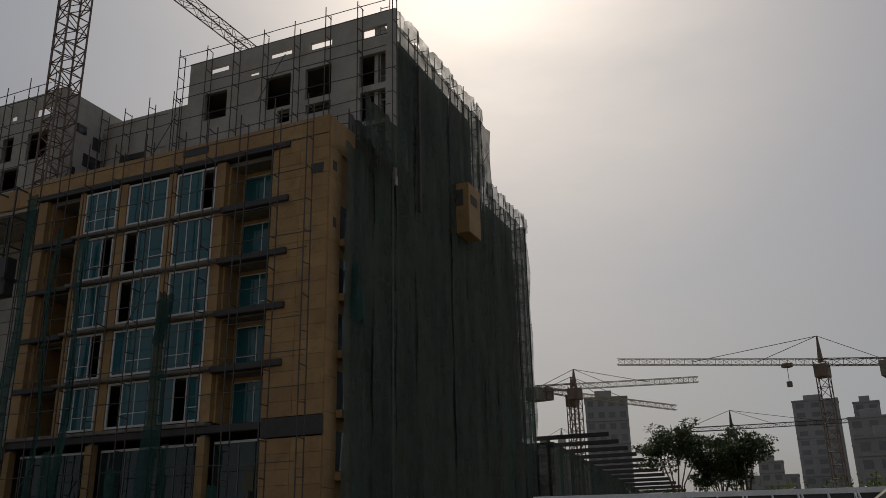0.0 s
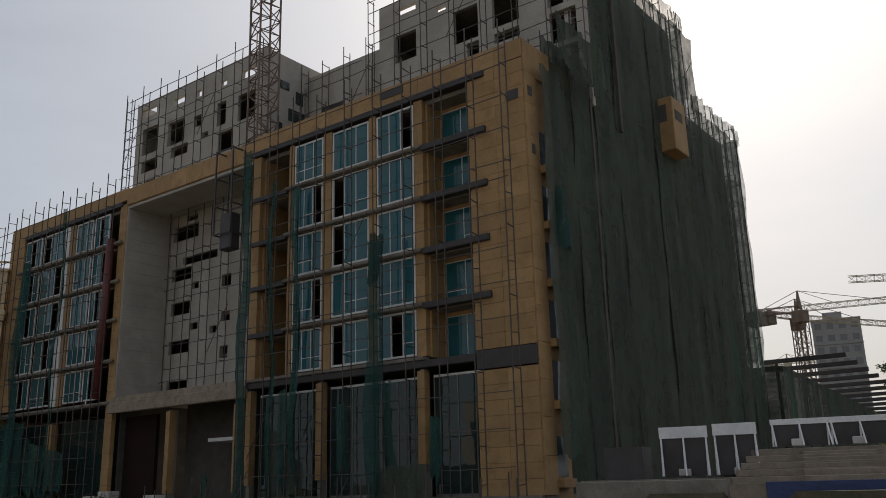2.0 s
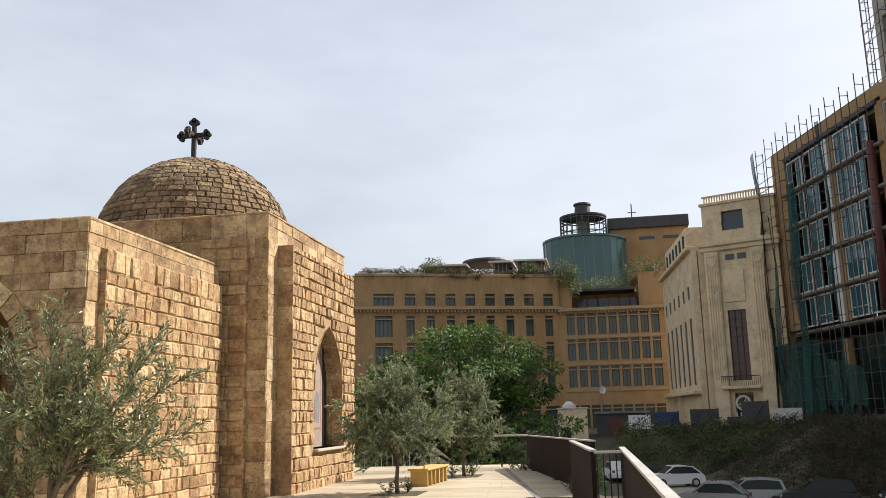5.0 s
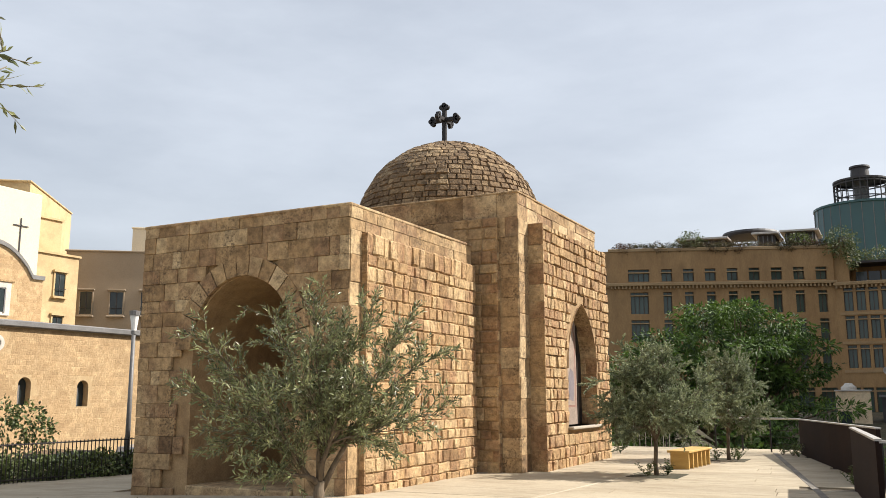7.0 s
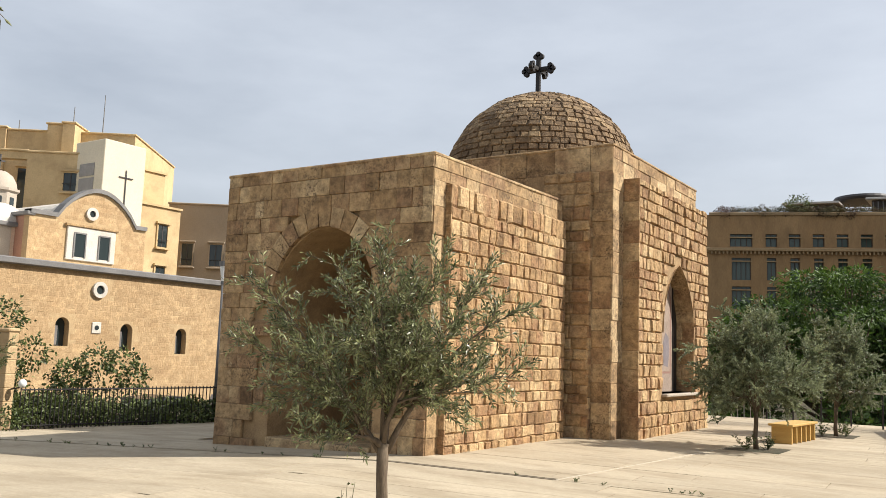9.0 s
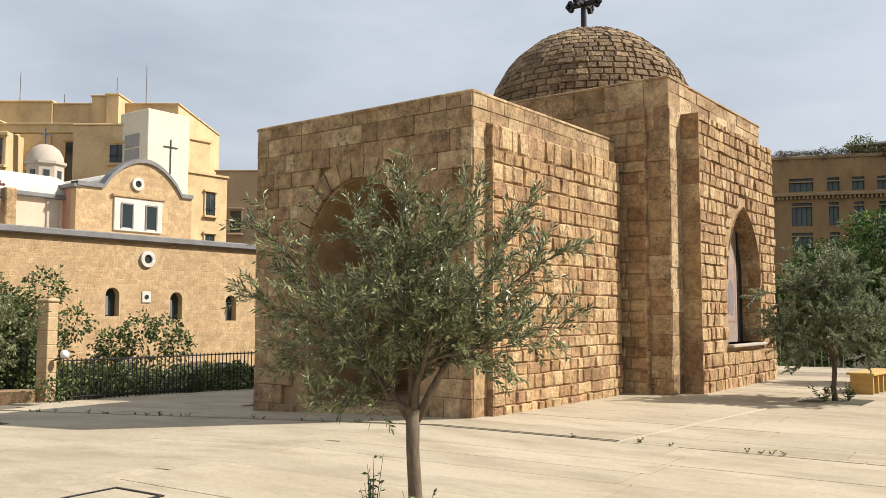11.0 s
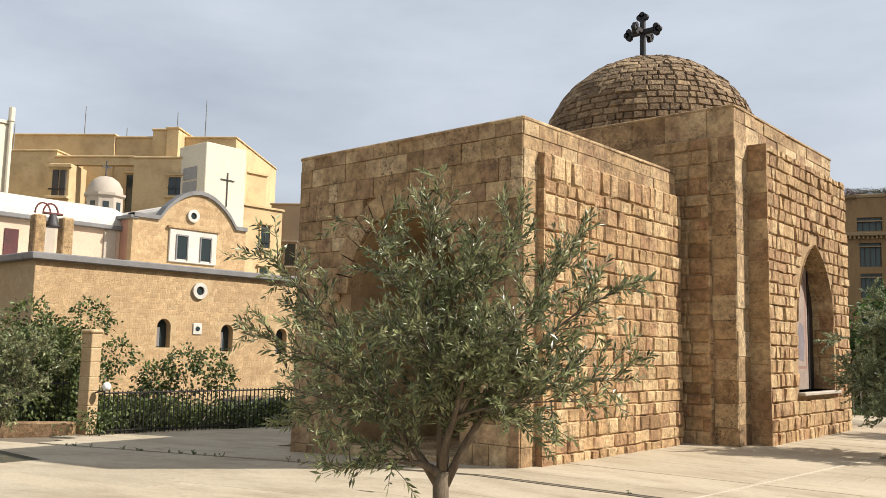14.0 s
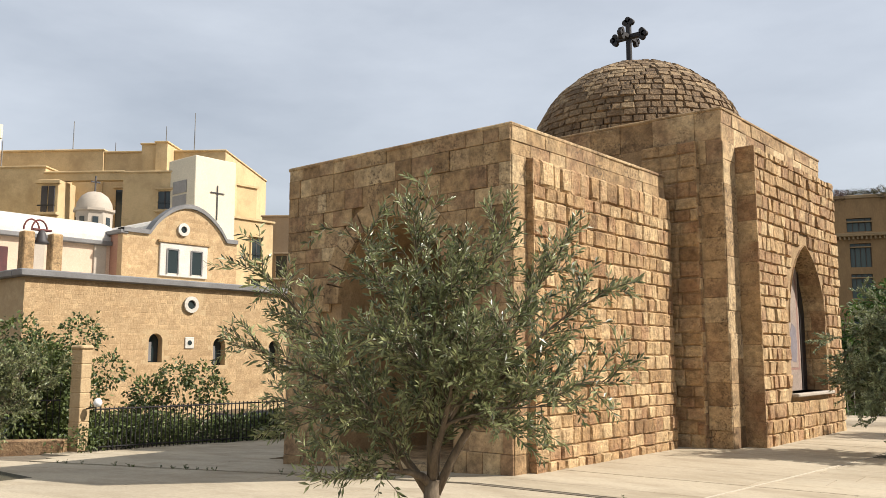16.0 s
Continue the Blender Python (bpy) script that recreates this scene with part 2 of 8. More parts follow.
M["net_green"] = net_mat("green_hanging_net", (0.014, 0.072, 0.058), (0.008, 0.036, 0.032), 0.2)
M["brown_metal"] = mat("brown_metal_panel", (0.026, 0.014, 0.0105), (0.017, 0.010, 0.008), 1.0, 0.85, 0.12, 0.05)
M["brown_metal"].node_tree.nodes["Principled BSDF"].inputs["Specular IOR Level"].default_value = 0.15
M["pale_metal"] = mat("pale_grey_coping", (0.55, 0.52, 0.47), (0.42, 0.39, 0.35), 0.6, 0.45, 0.2, 0.05, metal=0.3)
M["black_iron"] = mat("black_iron", (0.022, 0.02, 0.02), (0.035, 0.03, 0.028), 0.4, 0.5, 0.2, 0.03, metal=0.4)
M["yellow_wood"] = mat("yellow_plywood", (0.56, 0.37, 0.12), (0.48, 0.30, 0.09), 0.5, 0.6, 0.2, 0.03, strands=(1, 6, 6))
M["hotel"] = mat("yellow_ochre_stucco", (0.40, 0.255, 0.12), (0.33, 0.20, 0.09), 3.0, 0.9, 0.15, 0.1, strands=(1, 1, 0.35), stain=((0.24, 0.15, 0.072), 0.55))
M["hotel_trim"] = mat("pale_ochre_trim", (0.40, 0.28, 0.15), (0.32, 0.215, 0.11), 2.0, 0.85, 0.2, 0.1)
M["cinema"] = mat("cream_stone", (0.74, 0.59, 0.385), (0.60, 0.465, 0.295), 2.5, 0.88, 0.25, 0.08, stain=((0.40, 0.31, 0.21), 0.35))
M["rubble"] = mat("sandstone_rubble_wall", (0.50, 0.37, 0.21), (0.40, 0.275, 0.145), 0.28, 0.92, 0.8, 0.07, stain=((0.40, 0.28, 0.15), 0.45))
M["rubble_stone"] = mat("sandstone_rubble", (0.50, 0.355, 0.195), (0.37, 0.245, 0.125), 0.5, 0.94, 0.8, 0.07, island=0.13, amp=1.9, stain=((0.33, 0.215, 0.11), 0.55))
M["hotel_frame"] = mat("dark_brown_window_frame", (0.085, 0.062, 0.042), (0.055, 0.04, 0.028), 0.6, 0.6, 0.1, 0.05)
M["pink"] = mat("pink_stucco", (0.42, 0.225, 0.15), (0.35, 0.18, 0.12), 1.5, 0.9, 0.2, 0.06)
M["cream_pink"] = mat("pale_pinkish_stucco", (0.60, 0.46, 0.34), (0.52, 0.385, 0.28), 1.5, 0.9, 0.2, 0.06)
M["zinc"] = mat("grey_zinc_trim", (0.20, 0.195, 0.19), (0.14, 0.135, 0.13), 1.0, 0.55, 0.15, 0.06, metal=0.2)
M["white_roof"] = mat("white_lime_roof", (0.60, 0.57, 0.51), (0.47, 0.43, 0.37), 0.8, 0.9, 0.5, 0.1)
M["tower_white"] = mat("white_tower_render", (0.66, 0.60, 0.47), (0.60, 0.54, 0.415), 3.0, 0.85, 0.1, 0.08)
M["apt"] = mat("ochre_apartment_render", (0.60, 0.45, 0.25), (0.52, 0.38, 0.20), 3.0, 0.9, 0.15, 0.08, stain=((0.40, 0.285, 0.15), 0.5))
M["apt_grey"] = mat("grey_brown_apartment_render", (0.36, 0.29, 0.21), (0.30, 0.235, 0.165), 3.0, 0.9, 0.15, 0.08)
M["asphalt"] = mat("asphalt", (0.075, 0.07, 0.065), (0.05, 0.047, 0.044), 2.0, 0.9, 0.4, 0.03)
M["soil"] = mat("dry_soil_and_scrub", (0.115, 0.088, 0.053), (0.06, 0.054, 0.03), 1.3, 0.95, 0.9, 0.12, amp=1.5, stain=((0.04, 0.045, 0.02), 0.6))
M["lot"] = mat("pale_gravel_lot", (0.34, 0.30, 0.24), (0.26, 0.225, 0.175), 2.0, 0.95, 0.5, 0.05)
M["bark"] = mat("olive_bark", (0.185, 0.14, 0.092), (0.085, 0.06, 0.04), 0.06, 0.95, 1.0, 0.012, strands=(1, 1, 0.25), amp=1.8)
M["olive"] = leaf_mat("olive_leaf", (0.31, 0.32, 0.15), (0.055, 0.08, 0.028), 0.17, 0.34, island=0.65)
M["olive_far"] = leaf_mat("silver_olive_leaf", (0.34, 0.37, 0.21), (0.10, 0.13, 0.06), 0.3, 0.45, island=0.6)
M["green"] = leaf_mat("bright_green_leaf", (0.12, 0.20, 0.03), (0.022, 0.052, 0.010), 1.3, 0.6, island=0.6)
M["shrub"] = leaf_mat("shrub_leaf", (0.145, 0.175, 0.05), (0.033, 0.056, 0.014), 0.5, 0.5, island=0.55)
M["scrub"] = leaf_mat("dull_scrub_leaf", (0.034, 0.036, 0.014), (0.062, 0.044, 0.022), 2.2, 0.7, island=0.6)
M["roof_green"] = leaf_mat("dry_roof_planting_leaf", (0.075, 0.085, 0.03), (0.11, 0.05, 0.035), 2.5, 0.65, island=0.6)
# distance haze is put into these colours: greyed facade, panes paled towards it
M["haze_bldg"] = mat("distant_grey_facade", (0.30, 0.29, 0.28), (0.26, 0.25, 0.24), 10.0, 0.9, 0, 0.5)
M["far_pane"] = mat("hazed_window_pane", (0.17, 0.17, 0.17), (0.13, 0.13, 0.135), 6.0, 0.3, 0, 0.5)
M["twig"] = mat("olive_twig", (0.22, 0.185, 0.12), (0.11, 0.09, 0.055), 0.2, 0.9, 0.4, 0.02)
M["dim_leaf"] = leaf_mat("dark_feathery_leaf", (0.055, 0.08, 0.024), (0.02, 0.032, 0.010), 0.8, 0.6)
M["brown_concrete"] = mat("stained_brown_concrete", (0.34, 0.285, 0.215), (0.23, 0.185, 0.135), 1.1, 0.92, 0.5, 0.05, amp=1.6, stain=((0.15, 0.12, 0.088), 0.5))
M["hotel_pane"] = glass_mat("hotel_window_pane", (0.065, 0.095, 0.08), 0.08, 0.0)
M["leaded"] = mat("dull_leaded_glass", (0.12, 0.045, 0.045), (0.07, 0.035, 0.035), 0.5, 0.3, 0.2, 0.1)
M["crane"] = mat("crane_paint", (0.20, 0.13, 0.09), (0.12, 0.08, 0.06), 1.5, 0.6, 0.1, 0.1)
M["crane_yellow"] = mat("pale_crane_paint", (0.42, 0.38, 0.28), (0.30, 0.26, 0.19), 1.5, 0.6, 0.1, 0.1)
M["red"] = mat("dull_red_paint", (0.14, 0.03, 0.025), (0.09, 0.022, 0.018), 0.8, 0.6, 0.2, 0.05)
M["tarp_blue"] = mat("blue_tarpaulin", (0.03, 0.05, 0.14), (0.02, 0.035, 0.10), 0.7, 0.6, 0.4, 0.15)
M["tarp_white"] = mat("white_sheet_metal", (0.72, 0.72, 0.72), (0.60, 0.60, 0.60), 0.8, 0.5, 0.2, 0.1)
M["step_stone"] = mat("beige_step_stone", (0.44, 0.38, 0.31), (0.36, 0.31, 0.25), 1.0, 0.85, 0.3, 0.05)
M["step_dark"] = mat("weathered_brown_step_stone", (0.27, 0.225, 0.175), (0.20, 0.165, 0.125), 1.2, 0.88, 0.3, 0.05, stain=((0.14, 0.115, 0.088), 0.4))
M["block"] = mat("pale_concrete_block", (0.55, 0.53, 0.50), (0.42, 0.40, 0.37), 0.5, 0.9, 0.4, 0.05, rnd=0.15)
M["car_white"] = mat("white_car_paint", (0.75, 0.75, 0.75), (0.70, 0.70, 0.70), 2.0, 0.25, 0, 0.1)
M["car_silver"] = mat("silver_car_paint", (0.42, 0.43, 0.44), (0.38, 0.39, 0.40), 2.0, 0.25, 0, 0.1, metal=0.5)
M["car_dark"] = mat("dark_car_paint", (0.03, 0.032, 0.036), (0.025, 0.026, 0.03), 2.0, 0.22, 0, 0.1)
M["tyre"] = mat("tyre_rubber", (0.025, 0.025, 0.025), (0.018, 0.018, 0.018), 0.3, 0.85, 0.2, 0.03)
M["lamp_glass"] = mat("white_lamp_globe", (0.85, 0.85, 0.82), (0.8, 0.8, 0.78), 0.3, 0.3, 0, 0.05)
M["icon_pale"] = mat("pale_painted_panel", (0.36, 0.275, 0.215), (0.26, 0.20, 0.16), 0.3, 0.7, 0.1, 0.05, amp=1.6)
M["icon_blue"] = mat("faded_blue_paint", (0.22, 0.19, 0.20), (0.16, 0.14, 0.15), 0.2, 0.7, 0.1, 0.05, amp=1.6)
M["icon_red"] = mat("faded_red_paint", (0.30, 0.17, 0.13), (0.24, 0.13, 0.10), 0.2, 0.7, 0.1, 0.05, amp=1.6)

# ---------- mesh helpers ----------
class MB:
    """A mesh in the making: vertices and faces, placed by the matrix m."""
    def __init__(self):
        self.v, self.f, self.n, self.m = [], [], 0, Matrix()

    def add(self, vs, fs):
        self.v += [tuple(self.m @ Vector(p)) for p in vs]
        self.f += [tuple(i + self.n for i in f) for f in fs]
        self.n += len(vs)
        return self

    def box(self, x0, x1, y0, y1, z0, z1, bev=0.0):
        x0, x1, y0, y1, z0, z1 = min(x0, x1), max(x0, x1), min(y0, y1), max(y0, y1), min(z0, z1), max(z0, z1)
        if not bev:
            return self.add([(x, y, z) for x in (x0, x1) for y in (y0, y1) for z in (z0, z1)],
                            [(0, 1, 3, 2), (4, 6, 7, 5), (0, 4, 5, 1), (2, 3, 7, 6), (0, 2, 6, 4), (1, 5, 7, 3)])
        b = min(bev, (x1 - x0) / 3, (y1 - y0) / 3, (z1 - z0) / 3)
        vs, at = [], {}
        for i, x in enumerate((x0, x1)):
            for j, y in enumerate((y0, y1)):
                for k, z in enumerate((z0, z1)):
                    dx, dy, dz = b * (1 - 2 * i), b * (1 - 2 * j), b * (1 - 2 * k)
                    for ax, p in enumerate(((x, y + dy, z + dz), (x + dx, y, z + dz), (x + dx, y + dy, z))):
                        at[i, j, k, ax] = len(vs)
                        vs.append(p)
        fs = []
        q = ((0, 0), (1, 0), (1, 1), (0, 1))
        for s in (0, 1):
            fs.append([at[s, a, c, 0] for a, c in (q if s else q[::-1])])
            fs.append([at[a, s, c, 1] for a, c in (q[::-1] if s else q)])
            fs.append([at[a, c, s, 2] for a, c in (q if s else q[::-1])])
        for a in (0, 1):
            for c in (0, 1):
                fs.append([at[0, a, c, 1], at[1, a, c, 1], at[1, a, c, 2], at[0, a, c, 2]])
                fs.append([at[a, 0, c, 0], at[a, 1, c, 0], at[a, 1, c, 2], at[a, 0, c, 2]])
                fs.append([at[a, c, 0, 0], at[a, c, 1, 0], at[a, c, 1, 1], at[a, c, 0, 1]])
                fs += [[at[a, c, k, 0], at[a, c, k, 1], at[a, c, k, 2]] for k in (0, 1)]
        return self.add(vs, fs)

    def rod(self, p, q, r0, r1=None, n=6, caps=True):
        p, q, r1 = Vector(p), Vector(q), r0 if r1 is None else r1
        d = (q - p).normalized()
        a = d.orthogonal().normalized()
        b = d.cross(a)
        ring = [(math.cos(2 * math.pi * i / n), math.sin(2 * math.pi * i / n)) for i in range(n)]
        vs = [p + (a * c + b * s) * r0 for c, s in ring] + [q + (a * c + b * s) * r1 for c, s in ring]
        fs = [(i, (i + 1) % n, n + (i + 1) % n, n + i) for i in range(n)]
        if caps:
            fs += [tuple(range(n))[::-1], tuple(range(n, 2 * n))]
        return self.add(vs, fs)

    def tube(self, pts, radii, n=7):
        """A bent, tapered stem through the points."""
        pts = [Vector(p) for p in pts]
        vs, up = [], None
        for i, p in enumerate(pts):
            d = (pts[min(i + 1, len(pts) - 1)] - pts[max(i - 1, 0)]).normalized()
            up = (d.orthogonal() if up is None else up - d * up.dot(d)).normalized()
            b = d.cross(up)
            vs += [p + (up * math.cos(2 * math.pi * k / n) + b * math.sin(2 * math.pi * k / n)) * radii[i] for k in range(n)]
        fs = [(i * n + k, i * n + (k + 1) % n, (i + 1) * n + (k + 1) % n, (i + 1) * n + k) for i in range(len(pts) - 1) for k in range(n)]
        fs += [tuple(range(n))[::-1], tuple(range((len(pts) - 1) * n, len(pts) * n))]
        return self.add(vs, fs)

    def ring(self, x0, x1, z0, z1, w, y0, y1):
        """An oblong frame in the x-z plane, w wide."""
        q = [(x0, z0), (x1, z0), (x1, z1), (x0, z1), (x0 + w, z0 + w), (x1 - w, z0 + w), (x1 - w, z1 - w), (x0 + w, z1 - w)]
        vs = [(x, y, z) for y in (y0, y1) for x, z in q]
        fs = []
        for i in range(4):
            j = (i + 1) % 4
            fs += [(i, j, 4 + j, 4 + i), (8 + j, 8 + i, 12 + i, 12 + j), (i, 8 + i, 8 + j, j), (4 + i, 4 + j, 12 + j, 12 + i)]
        return self.add(vs, fs)

    def spin(self, prof, n=24, c=(0, 0, 0), a0=0.0, a1=2 * math.pi):
        """A turned form from (radius, height) pairs."""
        full = abs(a1 - a0 - 2 * math.pi) < 1e-6
        k = n if full else n + 1
        vs = [(c[0] + r * math.cos(a0 + (a1 - a0) * i / n), c[1] + r * math.sin(a0 + (a1 - a0) * i / n), c[2] + z) for r, z in prof for i in range(k)]
        fs = [(j * k + i, j * k + (i + 1) % k, (j + 1) * k + (i + 1) % k, (j + 1) * k + i) for j in range(len(prof) - 1) for i in range(n)]
        return self.add(vs, fs)

    def prism(self, poly, y0, y1):
        """A flat outline of (x, z) pairs, drawn out along y."""
        n = len(poly)
        vs = [(x, y0, z) for x, z in poly] + [(x, y1, z) for x, z in poly]
        return self.add(vs, [tuple(range(n)), tuple(range(n, 2 * n))[::-1]] + [(i, n + i, n + (i + 1) % n, (i + 1) % n) for i in range(n)])

    def mesh(self, name, material=None, smooth=False):
        me = bpy.data.meshes.new(name)
        me.from_pydata(self.v, [], self.f)
        if material:
            me.materials.append(M[material])
        if smooth:
            me.polygons.foreach_set("use_smooth", [True] * len(me.polygons))
        me.update()
        return me

def part(name, mb, material, parent, label="", kind="", smooth=False):
    ob = new(name, mb.mesh(name, material, smooth) if isinstance(mb, MB) else mb)
    ob.parent = parent
    return tagged(ob, label=label, kind=kind)

def thing(name, label, category, m=Matrix(), group="", kind=""):
    ob = new(name)
    ob.matrix_world = m
    ob.empty_display_size = 0.2
    return tagged(ob, label, category, group, kind)

def solid(name, mb, material, label, category, group="", kind="", smooth=False):
    return tagged(new(name, mb.mesh(name, material, smooth)), label, category, group, kind)

def B1(*a, bev=0.0):
    return MB().box(*a, bev=bev)

def arch_outline(uc, half, zs, za, n=9):
    """Points of a pointed or round arch from its left foot at zs over za to its right foot."""
    k = (za - zs) / half
    if k <= 1.02:
        return [(uc - half * math.cos(math.pi * i / (2 * n)), zs + (za - zs) * math.sin(math.pi * i / (2 * n))) for i in range(2 * n + 1)]
    rad = half * (1 + k * k) / 2
    top = math.asin(min(1, (za - zs) / rad))
    left = [(uc - half + rad - rad * math.cos(top * i / n), zs + rad * math.sin(top * i / n)) for i in range(n + 1)]
    return left + [(2 * uc - u, z) for u, z in left[-2::-1]]

def arch_wall(mb, u0, u1, z0, z1, y0, y1, uc, half, zb, zs, za):
    """A wall in the x-z plane from y0 to y1 with an arched opening whose floor is at zb."""
    mb.box(u0, uc - half, y0, y1, z0, z1).box(uc + half, u1, y0, y1, z0, z1)
    if zb > z0:
        mb.box(uc - half, uc + half, y0, y1, z0, zb)
    arc = arch_outline(uc, half, zs, za)
    for (a, za_), (b, zb_) in zip(arc, arc[1:]):
        mb.add([(a, y0, za_), (b, y0, zb_), (b, y0, z1), (a, y0, z1), (a, y1, za_), (b, y1, zb_), (b, y1, z1), (a, y1, z1)],
               [(0, 1, 2, 3), (7, 6, 5, 4), (4, 5, 1, 0), (3, 2, 6, 7)])
    return mb

# ---------- rough and dressed stones ----------
def stone_meshes(tag, rough, count, seed, material):
    """Unit blocks, 1 x 1 in x and z; the face bulges towards -y."""
    rng = random.Random(seed)
    out = []
    for k in range(count):
        g = (-0.5, -0.41, 0.41, 0.5) if rough else (-0.5, -0.47, 0.47, 0.5)
        vs = []
        for z in range(4):
            for x in range(4):
                rim = x in (0, 3) or z in (0, 3)
                d = rng.uniform(0.0, 0.45) if rim else rng.uniform(0.55, 1.15)
                if not rough:
                    d = 0.78 if rim else 0.95 + rng.uniform(-0.06, 0.05)
                j = 0.05 if rough and rim else 0.0
                vs.append((g[x] + rng.uniform(-j, j), -d, g[z] + rng.uniform(-j, j)))
        base = len(vs)
        vs += [(-0.5, 0.6, -0.5), (0.5, 0.6, -0.5), (0.5, 0.6, 0.5), (-0.5, 0.6, 0.5)]
        fs = [(z * 4 + x, z * 4 + x + 1, z * 4 + x + 5, z * 4 + x + 4) for z in range(3) for x in range(3)]
        fs += [(base, base + 1, 3, 2, 1, 0), (base + 1, base + 2, 15, 11, 7, 3), (base + 2, base + 3, 12, 13, 14, 15), (base + 3, base, 0, 4, 8, 12)]
        mb = MB().add(vs, fs)
        out.append((mb, mb.mesh(tag, material)))
    return out

ROUGH = stone_meshes("stone", True, 7, 3, "stone")
DRESSED = stone_meshes("stone", False, 4, 5, "ashlar")

def courses(u0, u1, z0, z1, h, w, rng, holes=None, jit=0.25):
    """Stones (u, z, width, height) of a coursed wall; holes(u, z) is true where there is no wall."""
    out, z = [], z0
    while z < z1 - 0.02:
        hh = h * rng.uniform(0.78, 1.22)
        if z1 - z - hh < 0.5 * h:
            hh = z1 - z
        u = u0
        while u < u1 - 0.02:
            ww = w * rng.uniform(1 - jit, 1 + jit * 1.3)
            if u1 - u - ww < 0.4 * w:
                ww = u1 - u
            if not (holes and any(holes(u + a * ww, z + c * hh) for a in (0.08, 0.5, 0.92) for c in (0.1, 0.9))):
                out.append((u + ww / 2, z + hh / 2, ww, hh))
            u += ww
        z += hh
    return out

def lay(stones, kinds, m, parent, depth, rng, gap=0.014, name="stone", single=True, material=None):
    """Lays stones into the wall whose plane is m's x and z: singly, or joined into one."""
    joined = MB()
    for u, z, w, h in stones:
        mb, me = rng.choice(kinds)
        tilt = Matrix.Rotation(rng.gauss(0, 0.016), 4, "Y") if gap > 0.01 else Matrix()
        t = m @ Matrix.Translation((u, 0, z + (rng.uniform(-0.008, 0.008) if gap > 0.01 else 0))) @ tilt @ Matrix.LocRotScale((0, 0, 0), None, (max(w - gap, 0.03), depth * rng.uniform(0.6, 1.35), max(h - gap, 0.03)))
        if single:
            ob = new(name, me)
            ob.parent = parent
            ob.matrix_world = t
        else:
            joined.m = t
            joined.add(mb.v, mb.f)
    if not single and joined.v:
        part("coursework", joined, material, parent, kind="stuff")

# ---------- plants ----------
def leaves_mesh(name, pos, along, length, width, material, rng, droop=0.04):
    """Many narrow folded leaves: pos, along: n x 3 arrays."""
    n = len(pos)
    along = along / np.maximum(np.linalg.norm(along, axis=1, keepdims=True), 1e-6)
    side = np.cross(along, rng.normal(size=(n, 3)))
    side /= np.maximum(np.linalg.norm(side, axis=1, keepdims=True), 1e-6)
    nor = np.cross(along, side)
    ln, wd = length * rng.uniform(0.7, 1.25, (n, 1)), width * rng.uniform(0.75, 1.25, (n, 1))
    mid = pos + along * ln * 0.48
    v = np.stack([pos, mid + side * wd + nor * wd * 0.35, pos + along * ln - np.array([0, 0, 1]) * ln * droop, mid - side * wd + nor * wd * 0.35], 1)
    q = np.arange(4 * n).reshape(-1, 4)
    me = bpy.data.meshes.new(name)
    me.from_pydata(v.reshape(-1, 3).tolist(), [], np.concatenate([q[:, [0, 1, 2]], q[:, [0, 2, 3]]]).tolist())
    me.materials.append(M[material])
    return me

